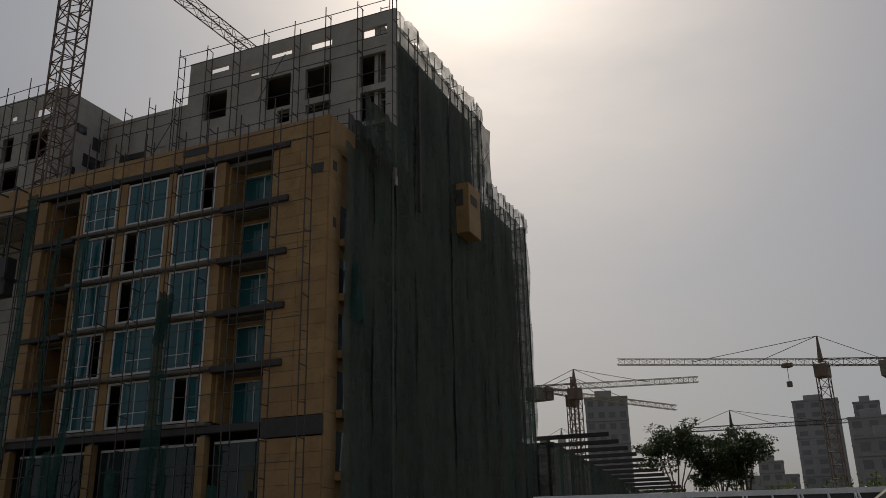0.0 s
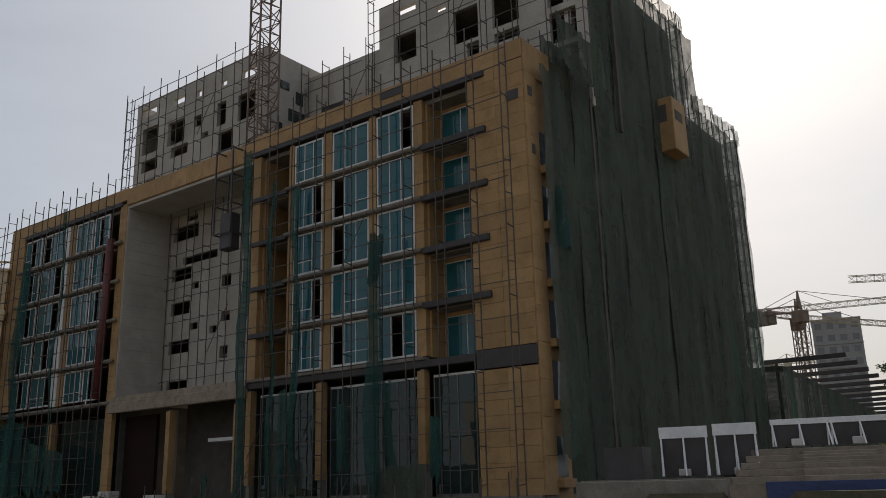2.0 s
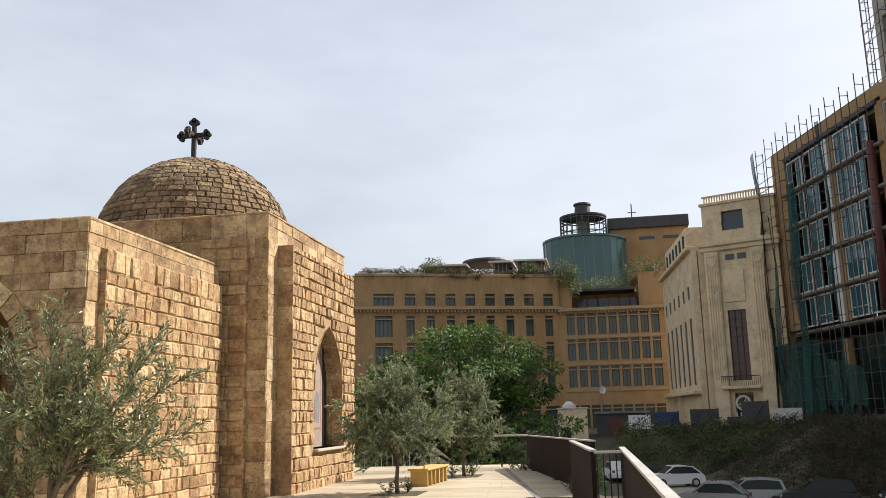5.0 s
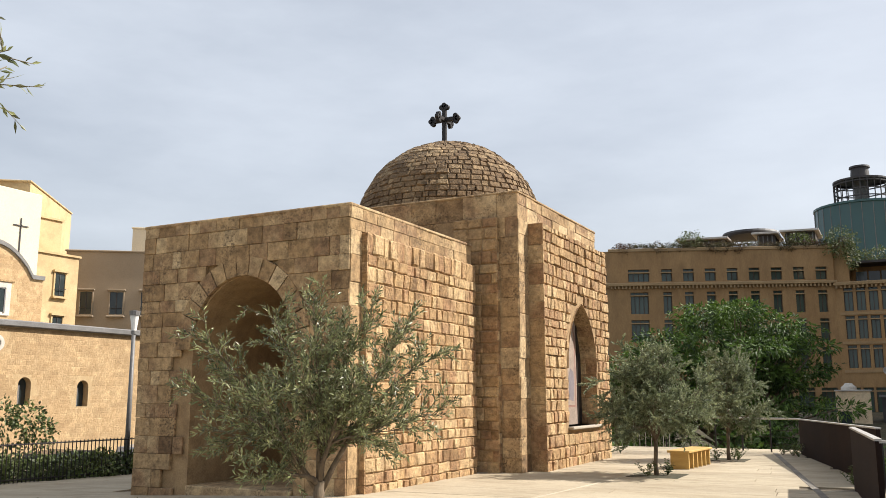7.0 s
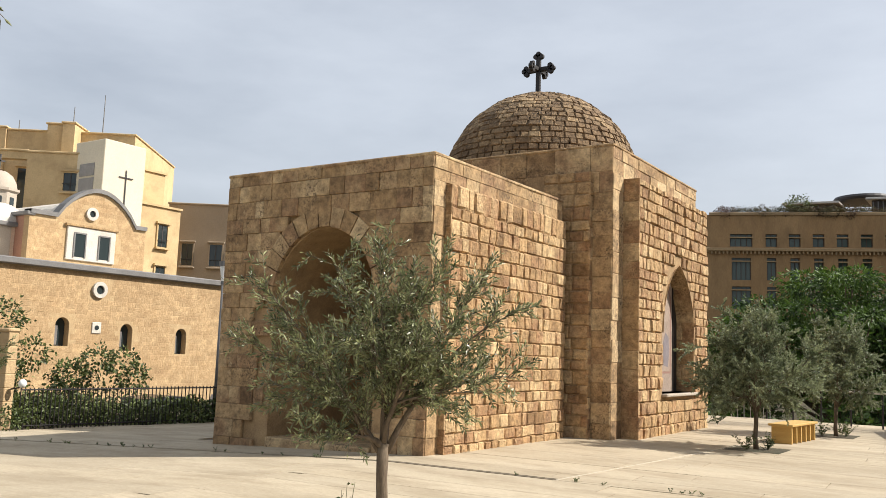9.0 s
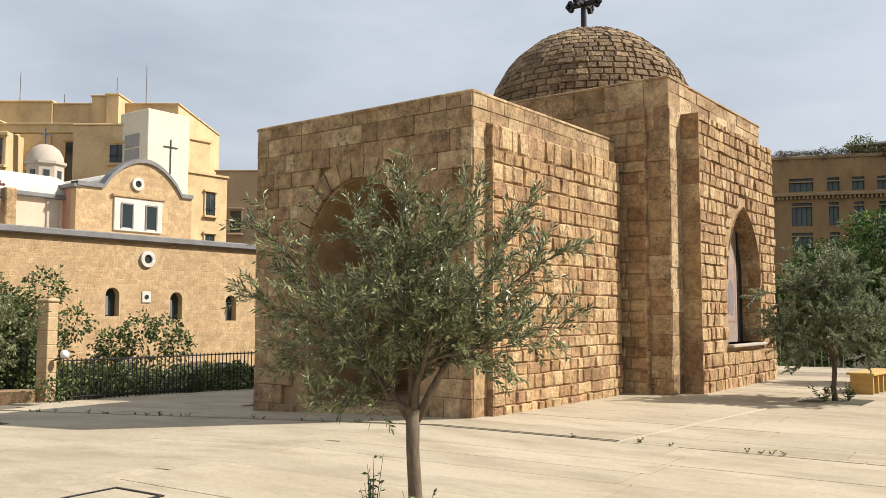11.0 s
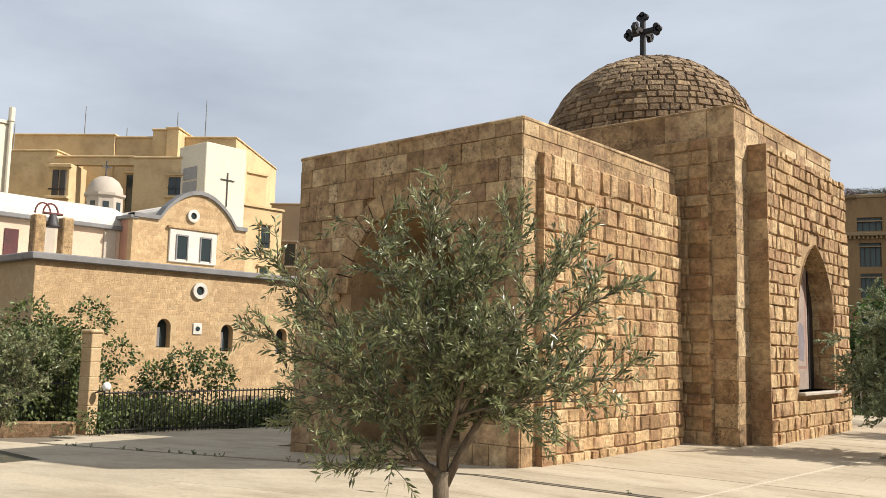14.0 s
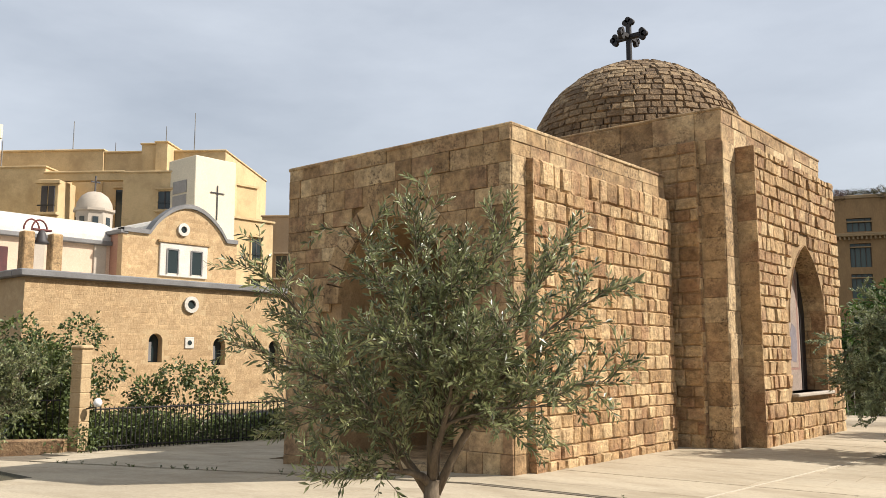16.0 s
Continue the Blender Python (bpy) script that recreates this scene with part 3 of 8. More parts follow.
def grow(base, fork, spread, seed, limbs=8, subs=6, twigs=5, per=16, leaf=(0.055, 0.009), trunk=0.055, lean=(0, 0), top=0.0, rise=0.35, centre=None, flat=1.0, low=-0.15, reach=(), floor=0.0, up=0.0):
    """Stems (points, radii) and leaf places of a small tree: fork is the height of the first limbs; spread the crown's radii."""
    rnd, rng = random.Random(seed), np.random.default_rng(seed)
    base = Vector(base)
    f = base + Vector((lean[0], lean[1], fork))
    stems = [([base - Vector((0, 0, 0.05)), base.lerp(f, 0.3) + Vector((rnd.uniform(-.02, .02), rnd.uniform(-.02, .02), 0)), base.lerp(f, 0.7), f], [trunk * 1.25, trunk, trunk * 0.92, trunk * 1.0])]
    c = base + Vector(centre if centre else (lean[0], lean[1], fork + spread[2] * 0.8))
    P, D = [], []
    def foliage(a, b):
        d = b - a
        k = max(4, int(per * d.length / 0.3))
        for i in range(k):
            w = (i + 0.5) / k
            out = Vector((rnd.gauss(0, 1), rnd.gauss(0, 1), rnd.gauss(0.15, 1))).normalized()
            P.append(a.lerp(b, w))
            D.append(d.normalized() * 0.95 + out * 0.72)
    for i in range(limbs + len(reach)):
        ang = 2 * math.pi * (i + rnd.uniform(-0.3, 0.3)) / limbs
        el = rnd.uniform(low, 1.2) if i % 3 else rnd.uniform(0.9, 1.4)
        k = rnd.uniform(0.62, 0.86)
        tip = c + Vector((math.cos(ang) * math.cos(el) * spread[0] * k, math.sin(ang) * math.cos(el) * spread[1] * k, math.sin(el) * spread[2] * k * flat))
        if i >= limbs:
            tip = Vector(reach[i - limbs])
        mid = f.lerp(tip, 0.5) + Vector((rnd.uniform(-.1, .1) * spread[0], rnd.uniform(-.1, .1) * spread[1], rise * 0.25 * spread[2]))
        wob = [Vector((rnd.gauss(0, .05), rnd.gauss(0, .05), rnd.gauss(0, .03))) * max(spread) for _ in range(3)]
        start = base.lerp(f, 1 - 0.16 * rnd.random())
        mids = [start, f.lerp(mid, 0.3) + Vector((0, 0, 0.07 * spread[2])) + wob[0] * 0.5, f.lerp(mid, 0.65) + Vector((0, 0, 0.06 * spread[2])) + wob[1], mid, mid.lerp(tip, 0.55) + wob[2], tip]
        stems.append((mids, [trunk * (0.60 if i % 3 == 0 else 0.26), trunk * (0.42 if i % 3 == 0 else 0.21), trunk * (0.27 if i % 3 == 0 else 0.17), trunk * 0.2, trunk * 0.12, trunk * 0.05]))
        for s in range(subs):
            w = 0.25 + 0.75 * (s + rnd.random()) / subs
            a = (mids[3].lerp(mids[4], (w - 0.4) / 0.33) if w < 0.73 else mids[4].lerp(tip, (w - 0.73) / 0.27)) if w > 0.4 else mids[2].lerp(mid, w / 0.4)
            out = ((a - c) * 0.5 + Vector((rnd.gauss(0, .5) * spread[0], rnd.gauss(0, .5) * spread[1], rnd.gauss(0.1, .45) * spread[2]))).normalized()
            b = a + Vector((out.x * spread[0], out.y * spread[1], out.z * spread[2])) * rnd.uniform(0.25, 0.5)
            b.z = max(b.z, base.z + floor + rnd.uniform(0, 0.1))
            stems.append(([a, a.lerp(b, 0.5) + Vector((0, 0, 0.02)), b], [trunk * 0.16, trunk * 0.1, trunk * 0.045]))
            foliage(a.lerp(b, 0.45), b)
            for q in range(twigs):
                p = a.lerp(b, rnd.uniform(0.2, 1.0))
                o2 = (out * 0.7 + Vector((rnd.gauss(0, .6), rnd.gauss(0, .6), rnd.gauss(up, .6)))).normalized()
                e = p + o2 * rnd.uniform(0.5, 1.15) * 0.22 * max(spread)
                if e.z < base.z + floor:
                    e.z = base.z + floor + rnd.uniform(0, 0.3)
                stems.append(([p, e], [trunk * 0.06, trunk * 0.025]))
                foliage(p, e)
    return stems, np.array(P), np.array(D), rng

def tree(name, label, category, base, fork, spread, seed, leaf, leaf_material, group="", **kw):
    stems, P, D, rng = grow(base, fork, spread, seed, leaf=leaf, **kw)
    t = thing(name, label, category, group=group)
    mb, br = MB(), MB()
    mb.tube(*stems[0], n=10)
    part("trunk", mb, "bark", t, smooth=True)
    for pts, rad in stems[1:]:
        if len(pts) > 3:
            part("limb", MB().tube(pts, rad, n=6), "bark", t, smooth=True)
        else:
            br.tube(pts, rad, n=3)
    part("twig_work", br, "twig", t, smooth=True, kind="stuff")
    part("crown", leaves_mesh("crown", P, D, leaf[0], leaf[1], leaf_material, rng), None, t, kind="stuff")
    return t

def foliage_mass(name, label, category, clumps, per, leaf, material, seed, group="", stems=(), kind=""):
    """A bush or a leafy tree: clumps of (x, y, z, rx, ry, rz), each a shell of leaves with an uneven edge."""
    rng = np.random.default_rng(seed)
    P, D = [], []
    for x, y, z, rx, ry, rz in clumps:
        n = int(per * (rx * ry + ry * rz + rx * rz) / 3)
        d = rng.normal(size=(n, 3))
        d /= np.linalg.norm(d, axis=1, keepdims=True)
        bump = 1 + 0.22 * np.sin(d[:, :1] * 7 + x) * np.sin(d[:, 1:2] * 8 + y) + 0.15 * np.sin(d[:, 2:] * 13 + z)
        r = (rng.uniform(0.35, 1, (n, 1)) ** 0.45) * bump
        P.append(d * r * np.array([rx, ry, rz]) + np.array([x, y, z]))
        D.append(d + rng.normal(size=(n, 3)) * 0.6 - np.array([0, 0, 0.25]))
    t = thing(name, label, category, group=group, kind=kind)
    part("crown", leaves_mesh("crown", np.concatenate(P), np.concatenate(D), leaf[0], leaf[1], material, rng), None, t, kind="stuff")
    if stems:
        mb = MB()
        for pts, rad in stems:
            mb.tube(pts, rad, n=6)
        part("trunk", mb, "bark", t, smooth=True)
    return t

# ---------- terrace ground ----------
def terrace_z(x):
    """The terrace falls away gently beyond the chapel's corner."""
    return 0.045 * min(0.0, x)

# ---------- chapel ----------
rng = random.Random(11)
chapel = thing("chapel", "small domed sandstone chapel with pointed side window", "chapel")
FACE_E = Matrix(((0, -1, 0, 0), (1, 0, 0, 0), (0, 0, 1, 0), (0, 0, 0, 1)))       # u runs along +y, face towards +x
def east(x):
    return Matrix.Translation((x, 0, 0)) @ FACE_E
def south(y):
    return Matrix.Translation((0, y, 0))                                          # u runs along +x, face towards -y

AX, AH, AS, AA = -2.40, 1.24, 2.55, 3.93          # entrance arch: centre, half width, spring, apex
fb = MB()
arch_wall(fb, -4.94, -0.06, -0.4, 5.02, 0.06, 0.5, AX, AH, -0.4, AS, AA)
fb.box(-4.94, -4.4, 0.5, 4.95, -0.4, 5.02).box(-0.5, -0.06, 0.5, 4.95, -0.4, 5.02).box(-4.4, -0.5, 2.9, 3.25, -0.4, 5.02).box(-4.4, -0.5, 0.5, 4.95, 4.7, 5.0)
arc = arch_outline(AX, AH, AS, AA)
# barrel vault and cheeks of the entrance niche
for (a, za), (b, zb) in zip(arc, arc[1:]):
    fb.add([(a, 0.5, za), (b, 0.5, zb), (b, 2.9, zb), (a, 2.9, za), (a, 0.5, za + .2), (b, 0.5, zb + .2), (b, 2.9, zb + .2), (a, 2.9, za + .2)], [(0, 1, 2, 3), (7, 6, 5, 4)])
fb.box(-4.4, AX - AH, 0.5, 2.9, -0.4, AS + .05).box(AX + AH, -0.5, 0.5, 2.9, -0.4, AS + .05)
front = part("front_block", fb, "mortar", chapel, "tan sandstone entrance block")

def in_front_arch(u, z):
    if abs(u - AX) > AH:
        return False
    return z < (AS if abs(u - AX) > AH - 1e-6 else AS + (AA - AS) * math.sqrt(max(0, 1 - ((u - AX) / AH) ** 2)))
def ring_zone(u, z):
    return in_front_arch(AX + (u - AX) / 1.04, AS + (z - AS) / 1.04 if z > AS else z)
def ring_zone_wide(u, z):
    d = math.hypot((u - AX) / (AH + 0.36), (z - AS) / (AA - AS + 0.36)) if z > AS else abs(u - AX) / (AH + 0.36)
    return in_front_arch(u, z) or (z > AS and d < 1)
st = courses(-5.0, 0.0, -0.35, 5.05, 0.30, 0.40, rng, ring_zone, jit=0.45)
lay(st, DRESSED, south(0.02), front, 0.04, rng, gap=0.006)
# voussoirs round the entrance
vs_n = 15
for i in range(vs_n):
    a0, a1 = math.pi * (i + 0.04) / vs_n, math.pi * (i + 0.96) / vs_n
    pts = [(AX - math.cos(a) * r, AS + math.sin(a) * r2) for a, r, r2 in ((a0, AH, AA - AS), (a1, AH, AA - AS), (a1, AH + 0.36, AA - AS + 0.36), (a0, AH + 0.36, AA - AS + 0.36))]
    part("voussoir", MB().prism(pts, -0.035, 0.3), "ashlar", front)
# inner wall of the niche: coursed stone, a dark door and a slit
nw = courses(AX - AH, AX + AH, -0.3, 3.9, 0.34, 0.5, rng, lambda u, z: (-2.0 < u < -1.16 and z < 1.9) or (-1.62 < u < -1.44 and 2.05 < z < 2.75))
lay(nw, DRESSED, south(2.89), front, 0.04, rng, single=False, material="ashlar_j")
door = part("door", B1(-2.0, -1.16, 2.85, 2.895, -0.2, 1.9, bev=0.01), "black_iron", chapel, "dark metal door in the niche")
for k in range(4):
    part("door_panel", B1(-1.96 + 0.2 * k, -1.80 + 0.2 * k, 2.83, 2.85, -0.1, 1.82, bev=0.008), "black_iron", door)
part("slit_window", B1(-1.62, -1.44, 2.85, 2.89, 2.05, 2.75), "pane_dark", chapel, "narrow slit window")
part("threshold", B1(AX - AH, AX + AH, 0.0, 2.85, -0.2, 0.02, bev=0.02), "ashlar", chapel)

# sunlit side of the front block: smooth quoin and top band, proud rough panel
lay(courses(0.0, 0.36, -0.1, 4.62, 0.46, 0.36, rng), DRESSED, east(-0.02), front, 0.035, rng, gap=0.005)
lay(courses(0.0, 4.95, 4.62, 5.05, 0.22, 0.5, rng), DRESSED, east(-0.02), front, 0.035, rng, gap=0.005)
part("side_panel", B1(-0.08, 0.10, 0.37, 4.95, -0.2, 4.60), "mortar", chapel)
lay(courses(0.38, 4.95, -0.06, 4.60, 0.238, 0.275, rng, jit=0.32), ROUGH, east(0.10), front, 0.042, rng, gap=0.0101)
lay(courses(-0.08, 0.14, -0.06, 4.60, 0.235, 0.3, rng), DRESSED, south(0.375), front, 0.02, rng, single=False, material="stone_j")
# flat coping of the front block
part("coping", B1(-5.03, 0.03, -0.03, 5.0, 5.03, 5.10, bev=0.02), "ashlar", chapel, "worn sandstone coping")

# crossing block
CX0, CX1, CY0, CY1, CZ = -5.85, 1.0, 5.38, 11.2, 6.30
mbk = MB().box(CX0, 0.58, CY0 + 0.03, CY1, -0.4, CZ - 0.02).box(0.58, 0.96, CY0 + 0.03, 6.1, -0.4, CZ - 0.02).box(0.58, 0.96, 6.1, CY1, 5.5, CZ - 0.02).box(0.58, 0.96, 10.7, CY1, -0.4, 5.5)
mid = part("crossing_block", mbk, "mortar", chapel, "taller sandstone block below the dome")
lay(courses(CX0, 1.0, 4.9, CZ, 0.42, 0.7, rng), DRESSED, south(CY0 + 0.01), mid, 0.035, rng, gap=0.005)
lay(courses(0.0, 1.0, -0.1, 4.9, 0.40, 0.5, rng), DRESSED, south(CY0 + 0.01), mid, 0.035, rng, gap=0.005)
part("rough_pier", B1(-1.0, 0.50, CY0 - 0.12, CY0 + 0.02, -0.2, 5.72), "mortar", chapel)
lay(courses(-0.6, 0.54, -0.06, 5.75, 0.25, 0.34, rng), ROUGH, south(CY0 - 0.12), mid, 0.04, rng, single=False, material="stone_j")
lay(courses(CY0 - 0.14, CY0 + 0.05, -0.06, 5.75, 0.25, 0.2, rng), DRESSED, east(0.52), mid, 0.03, rng, single=False, material="stone_j")
lay(courses(CY0, 6.0, -0.1, 5.7, 0.45, 0.6, rng), DRESSED, east(0.98), mid, 0.035, rng, gap=0.005)
lay(courses(CY0, CY1, 5.66, CZ, 0.32, 0.6, rng), DRESSED, east(0.98), mid, 0.035, rng, gap=0.005)
part("coping", B1(CX0, 1.03, CY0 - 0.03, CY1 + 0.03, CZ - 0.01, CZ + 0.06, bev=0.02), "ashlar", chapel)

# side arm with the pointed window
WC, WH, WB, WS, WA = 8.78, 1.15, 0.93, 2.35, 4.03
arm = MB()
arm.m = FACE_E
arch_wall(arm, 5.96, 11.05, -0.4, 5.66, -1.33, -0.6, WC, WH, WB, WS, WA)
arm_ob = part("side_arm", arm, "mortar", chapel, "rough sandstone arm with pointed window")
def in_win(u, z):
    if z < WB - 0.03 or abs(u - WC) > WH + 0.02:
        return False
    if z <= WS:
        return True
    k = (WA - WS) / WH
    rad = WH * (1 + k * k) / 2
    return z < WA and abs(u - WC) < math.sqrt(max(0, rad * rad - (z - WS) ** 2)) - (rad - WH) + 0.02
lay(courses(5.97, 11.05, -0.06, 5.66, 0.238, 0.27, rng, in_win, jit=0.35), ROUGH, east(1.33), arm_ob, 0.055, rng, gap=0.013)
lay(courses(1.0, 1.40, -0.06, 5.66, 0.47, 0.42, rng), DRESSED, south(5.965), arm_ob, 0.02, rng, single=False, material="stone_j")
arcw = arch_outline(WC, WH, WS, WA, 7)
for (a, za), (b, zb) in zip(arcw, arcw[1:]):       # lining stones of the arch
    lin = MB()
    lin.m = FACE_E
    lin.add([(a, -1.36, za), (b, -1.36, zb), (b, -0.7, zb), (a, -0.7, za), (a, -1.36, za - .012), (b, -1.36, zb - .012), (b, -0.7, zb - .012), (a, -0.7, za - .012)], [(0, 1, 2, 3), (4, 7, 6, 5), (0, 4, 5, 1)])
    part("arch_lining", lin, "ashlar", arm_ob)
lay(courses(0.62, 1.36, WB, WS + 0.7, 0.31, 0.42, rng), DRESSED, Matrix.Translation((0, WC + WH - 0.01, 0)), arm_ob, 0.02, rng, single=False, material="stone_j")
part("window_sill", B1(0.85, 1.47, WC - WH - 0.04, WC + WH + 0.04, WB - 0.07, WB, bev=0.015), "step_stone", chapel, "pale stone sill")
win = part("window", B1(0.86, 0.91, WC - WH, WC + WH, WB, WA - 0.1), "black_iron", chapel, "dark recessed opening")
part("window_frame", B1(0.91, 0.95, WC + 0.70, WC + 0.76, WB, WA - 0.5), "black_iron", win)
def panel_shape(y0, y1, z0, inset):
    """Part of the pointed opening between y0 and y1, for a flat panel."""
    k = (WA - WS) / WH
    rad = WH * (1 + k * k) / 2
    top = []
    for i in range(13):
        y = y0 + (y1 - y0) * i / 12
        d = min(abs(y - WC) + rad - WH + inset, rad)
        top.append((y, WS + math.sqrt(rad * rad - d * d)))
    return [(y1, z0), *reversed(top), (y0, z0)]
def panel(pts, x0, x1):
    mb = MB()
    mb.m = FACE_E
    return mb.prism(pts, -x1, -x0)
icon = part("painted_panel", panel(panel_shape(WC - WH + 0.03, WC + 0.68, WB + 0.01, 0.04), 0.915, 0.935), "icon_pale", chapel, "pale painted panel with a red and blue border")
part("red_field", panel(panel_shape(WC - 0.05, WC + 0.60, WB + 0.45, 0.32), 0.935, 0.939), "icon_red", icon)
part("pale_field", panel(panel_shape(WC - 0.05, WC + 0.50, WB + 0.5, 0.44), 0.939, 0.943), "icon_pale", icon)
part("blue_field", panel([(WC + 0.36, WB + 0.6), (WC + 0.46, WB + 1.0), (WC + 0.40, WB + 1.35), (WC + 0.18, WB + 1.45), (WC + 0.02, WB + 1.2), (WC + 0.05, WB + 0.65)], 0.943, 0.947), "icon_blue", icon)

# far sides, plain
part("back_block", B1(-5.0, 0.0, 11.2, 13.5, -0.4, 5.0), "stone_j", chapel)

# dome of squared stones
DX, DY, DZ, DR = -2.25, 8.30, 6.07, 2.57
dome = part("dome", MB().spin([(DR - 0.05, -0.2)] + [((DR - 0.05) * math.cos(math.pi / 2 * i / 14), (DR - 0.05) * math.sin(math.pi / 2 * i / 14)) for i in range(15)], 48, (DX, DY, DZ)), "mortar", chapel, "hemispherical dome of weathered stone", smooth=True)
DOME_K = stone_meshes("dome_stone", True, 6, 9, "dome_stone")
rows = 23
spare = MB()
for j in range(rows):
    e0, e1 = math.pi / 2 * j / (rows + 0.6), math.pi / 2 * (j + 1) / (rows + 0.6)
    em = (e0 + e1) / 2
    circ = 2 * math.pi * DR * math.cos(em)
    k = max(5, int(circ / 0.26))
    off = rng.random()
    cuts = np.cumsum([rng.uniform(0.5, 1.6) for _ in range(k)])
    cuts = [0] + list(cuts / cuts[-1] * 2 * math.pi)
    for a0, a1 in zip(cuts, cuts[1:]):
        am = (a0 + a1) / 2 + off
        n = Vector((math.cos(am) * math.cos(em), math.sin(am) * math.cos(em), math.sin(em)))
        xa = Vector((-math.sin(am), math.cos(am), 0))
        za = n.cross(xa)
        p = Vector((DX, DY, DZ)) + n * (DR - 0.03)
        r = Matrix((xa, -n, za)).transposed().to_4x4()
        mb, me = rng.choice(DOME_K)
        t = Matrix.Translation(p) @ r @ Matrix.Diagonal((max(0.05, (a1 - a0) * DR * math.cos(em) - 0.012), rng.uniform(0.035, 0.07), DR * (e1 - e0) - 0.011, 1))
        if n.x - n.y > 0.35 and em < 1.2:
            ob = new("dome_stone", me)
            ob.parent, ob.matrix_world = dome, t
        else:
            spare.m = t
            spare.add(mb.v, mb.f)
part("dome_coursework", spare, "dome_stone_j", dome, kind="stuff")

# dark cross with trefoil ends, set square to the chapel's front
cross = thing("cross", "dark metal cross with trefoil ends on the dome", "cross", pose(-2.36, 8.25, DZ + DR + 0.0))
part("shaft", B1(-0.06, 0.06, -0.05, 0.05, 0, 1.08, bev=0.012), "black_iron", cross)
for dx, dy in ((1, 0), (0, 1)):
    part("arm", B1(-0.34 if dx else -0.045, 0.34 if dx else 0.045, -0.34 if dy else -0.05, 0.34 if dy else 0.05, 0.69, 0.81, bev=0.012), "black_iron", cross)
for x, y, z in ((-0.36, 0, .75), (0.36, 0, .75), (0, -.36, .75), (0, .36, .75), (0, 0, 1.12)):
    tm = MB()
    ax = Vector((x, y, 0)).normalized() if z < 1 else Vector((0, 0, 1))
    sd = Vector((0, 0, 1)) if z < 1 else Vector((1, 0, 0))
    th = ax.cross(sd) * 0.05
    for o in (ax * 0.06, sd * 0.075, -sd * 0.075):
        tm.rod(Vector((x, y, z)) + o - th, Vector((x, y, z)) + o + th, 0.075, n=12)
    part("trefoil", tm, "black_iron", cross)

# ---------- terrace paving ----------
GA = math.radians(3.6)           # the joints lie slightly askew to the chapel
terrace = MB()
prof = [(-40, -1.8), (-14, terrace_z(-14)), (-8, terrace_z(-8)), (-4, terrace_z(-4)), (0, 0), (9.0, 0)]
def edge_y(x):
    return 17.0 - 1.35 * max(0, x - 4.5)
for (xa, za), (xb, zb) in zip(prof, prof[1:]):
    ya, yb = (17.0 if xa < 4.5 else 8.0), (17.0 if xb < 4.5 else 8.0)
    if xb <= 0:
        terrace.add([(xa, -34, za - .03), (xb, -34, zb - .03), (xb, 17, zb - .03), (xa, 17, za - .03)], [(0, 1, 2, 3)])
terrace.add([(0, -34, -.03), (8.8, -34, -.03), (8.8, 5.4, -.03), (8.2, 5.6, -.03), (5.6, 17, -.03), (0, 17, -.03)], [(0, 1, 2, 3, 4, 5)])
terrace.add([(8.8, -34, -.03), (8.8, -34, -5), (8.8, 5.4, -5), (8.8, 5.4, -.03)], [(0, 1, 2, 3)])
terrace.add([(8.8, 5.4, -.03), (8.8, 5.4, -5), (8.2, 5.6, -5), (8.2, 5.6, -.03)], [(0, 1, 2, 3)])
terrace.add([(8.2, 5.6, -.03), (8.2, 5.6, -5), (5.6, 17, -5), (5.6, 17, -.03)], [(0, 1, 2, 3)])
terrace.add([(5.6, 17, -.03), (5.6, 17, -5), (-14, 17, -5), (-14, 17, -.66), (0, 17, -.03)], [(0, 1, 2, 3, 4)])
pavement = solid("pavement", terrace, "joint", "dusty dark bedding below the terrace slabs", "pavement", kind="structure")
SLAB = MB().box(0, 1, 0, 1, -1, 0).mesh("slab", "paving")
W = 0.62
def off_slab(x, y):
    return x > 8.62 or (y > 4.6 and x > 8.15 - (y - 5.6) * 0.226) or y > 16.8
for r in range(-30, 29):
    y0 = -0.93 + r * W + (0.06 if r >= 0 else -0.10)
    u = -13.5 + rng.uniform(0, 2.2)
    edge = min(8.5, 8.1 - max(0.0, y0 + 0.9 - 5.6) * 0.226) if y0 > 4.2 else 8.5
    while u < edge - 0.1:
        ln = rng.uniform(2.4, 4.4)
        cuts = [u, u + ln]
        if u < 0 < u + ln:
            ln = max(0.4, -u)
        if u + ln > edge:
            ln = edge - u
        xm, ym = u + ln / 2, y0 + u * math.tan(GA)
        inside = -4.9 < xm < -0.1 and 0.6 < ym < 10
        if ln > 0.2 and not off_slab(u + ln, ym + W) and not inside:
            sl = 0.045 if u + ln <= 0.01 else 0.0
            ob = new("slab", SLAB)
            ob.parent = pavement
            ob.matrix_world = Matrix.Translation((u, y0 + u * math.tan(GA), terrace_z(u) + rng.uniform(-.002, .002))) @ Euler((0, -math.atan(sl), GA)).to_matrix().to_4x4() @ Matrix.Diagonal((ln - 0.006, W - 0.006 if r != -1 else W - 0.01, 0.028, 1))
        u += ln
for x0, x1 in ((2.83, 5.6), (5.61, 8.45)):
    part("slab", B1(x0, x1, .02, .154, -.028, 0), "paving", pavement).matrix_world = Matrix.Translation((0, -1.03, 0)) @ Matrix.Rotation(GA, 4, "Z")
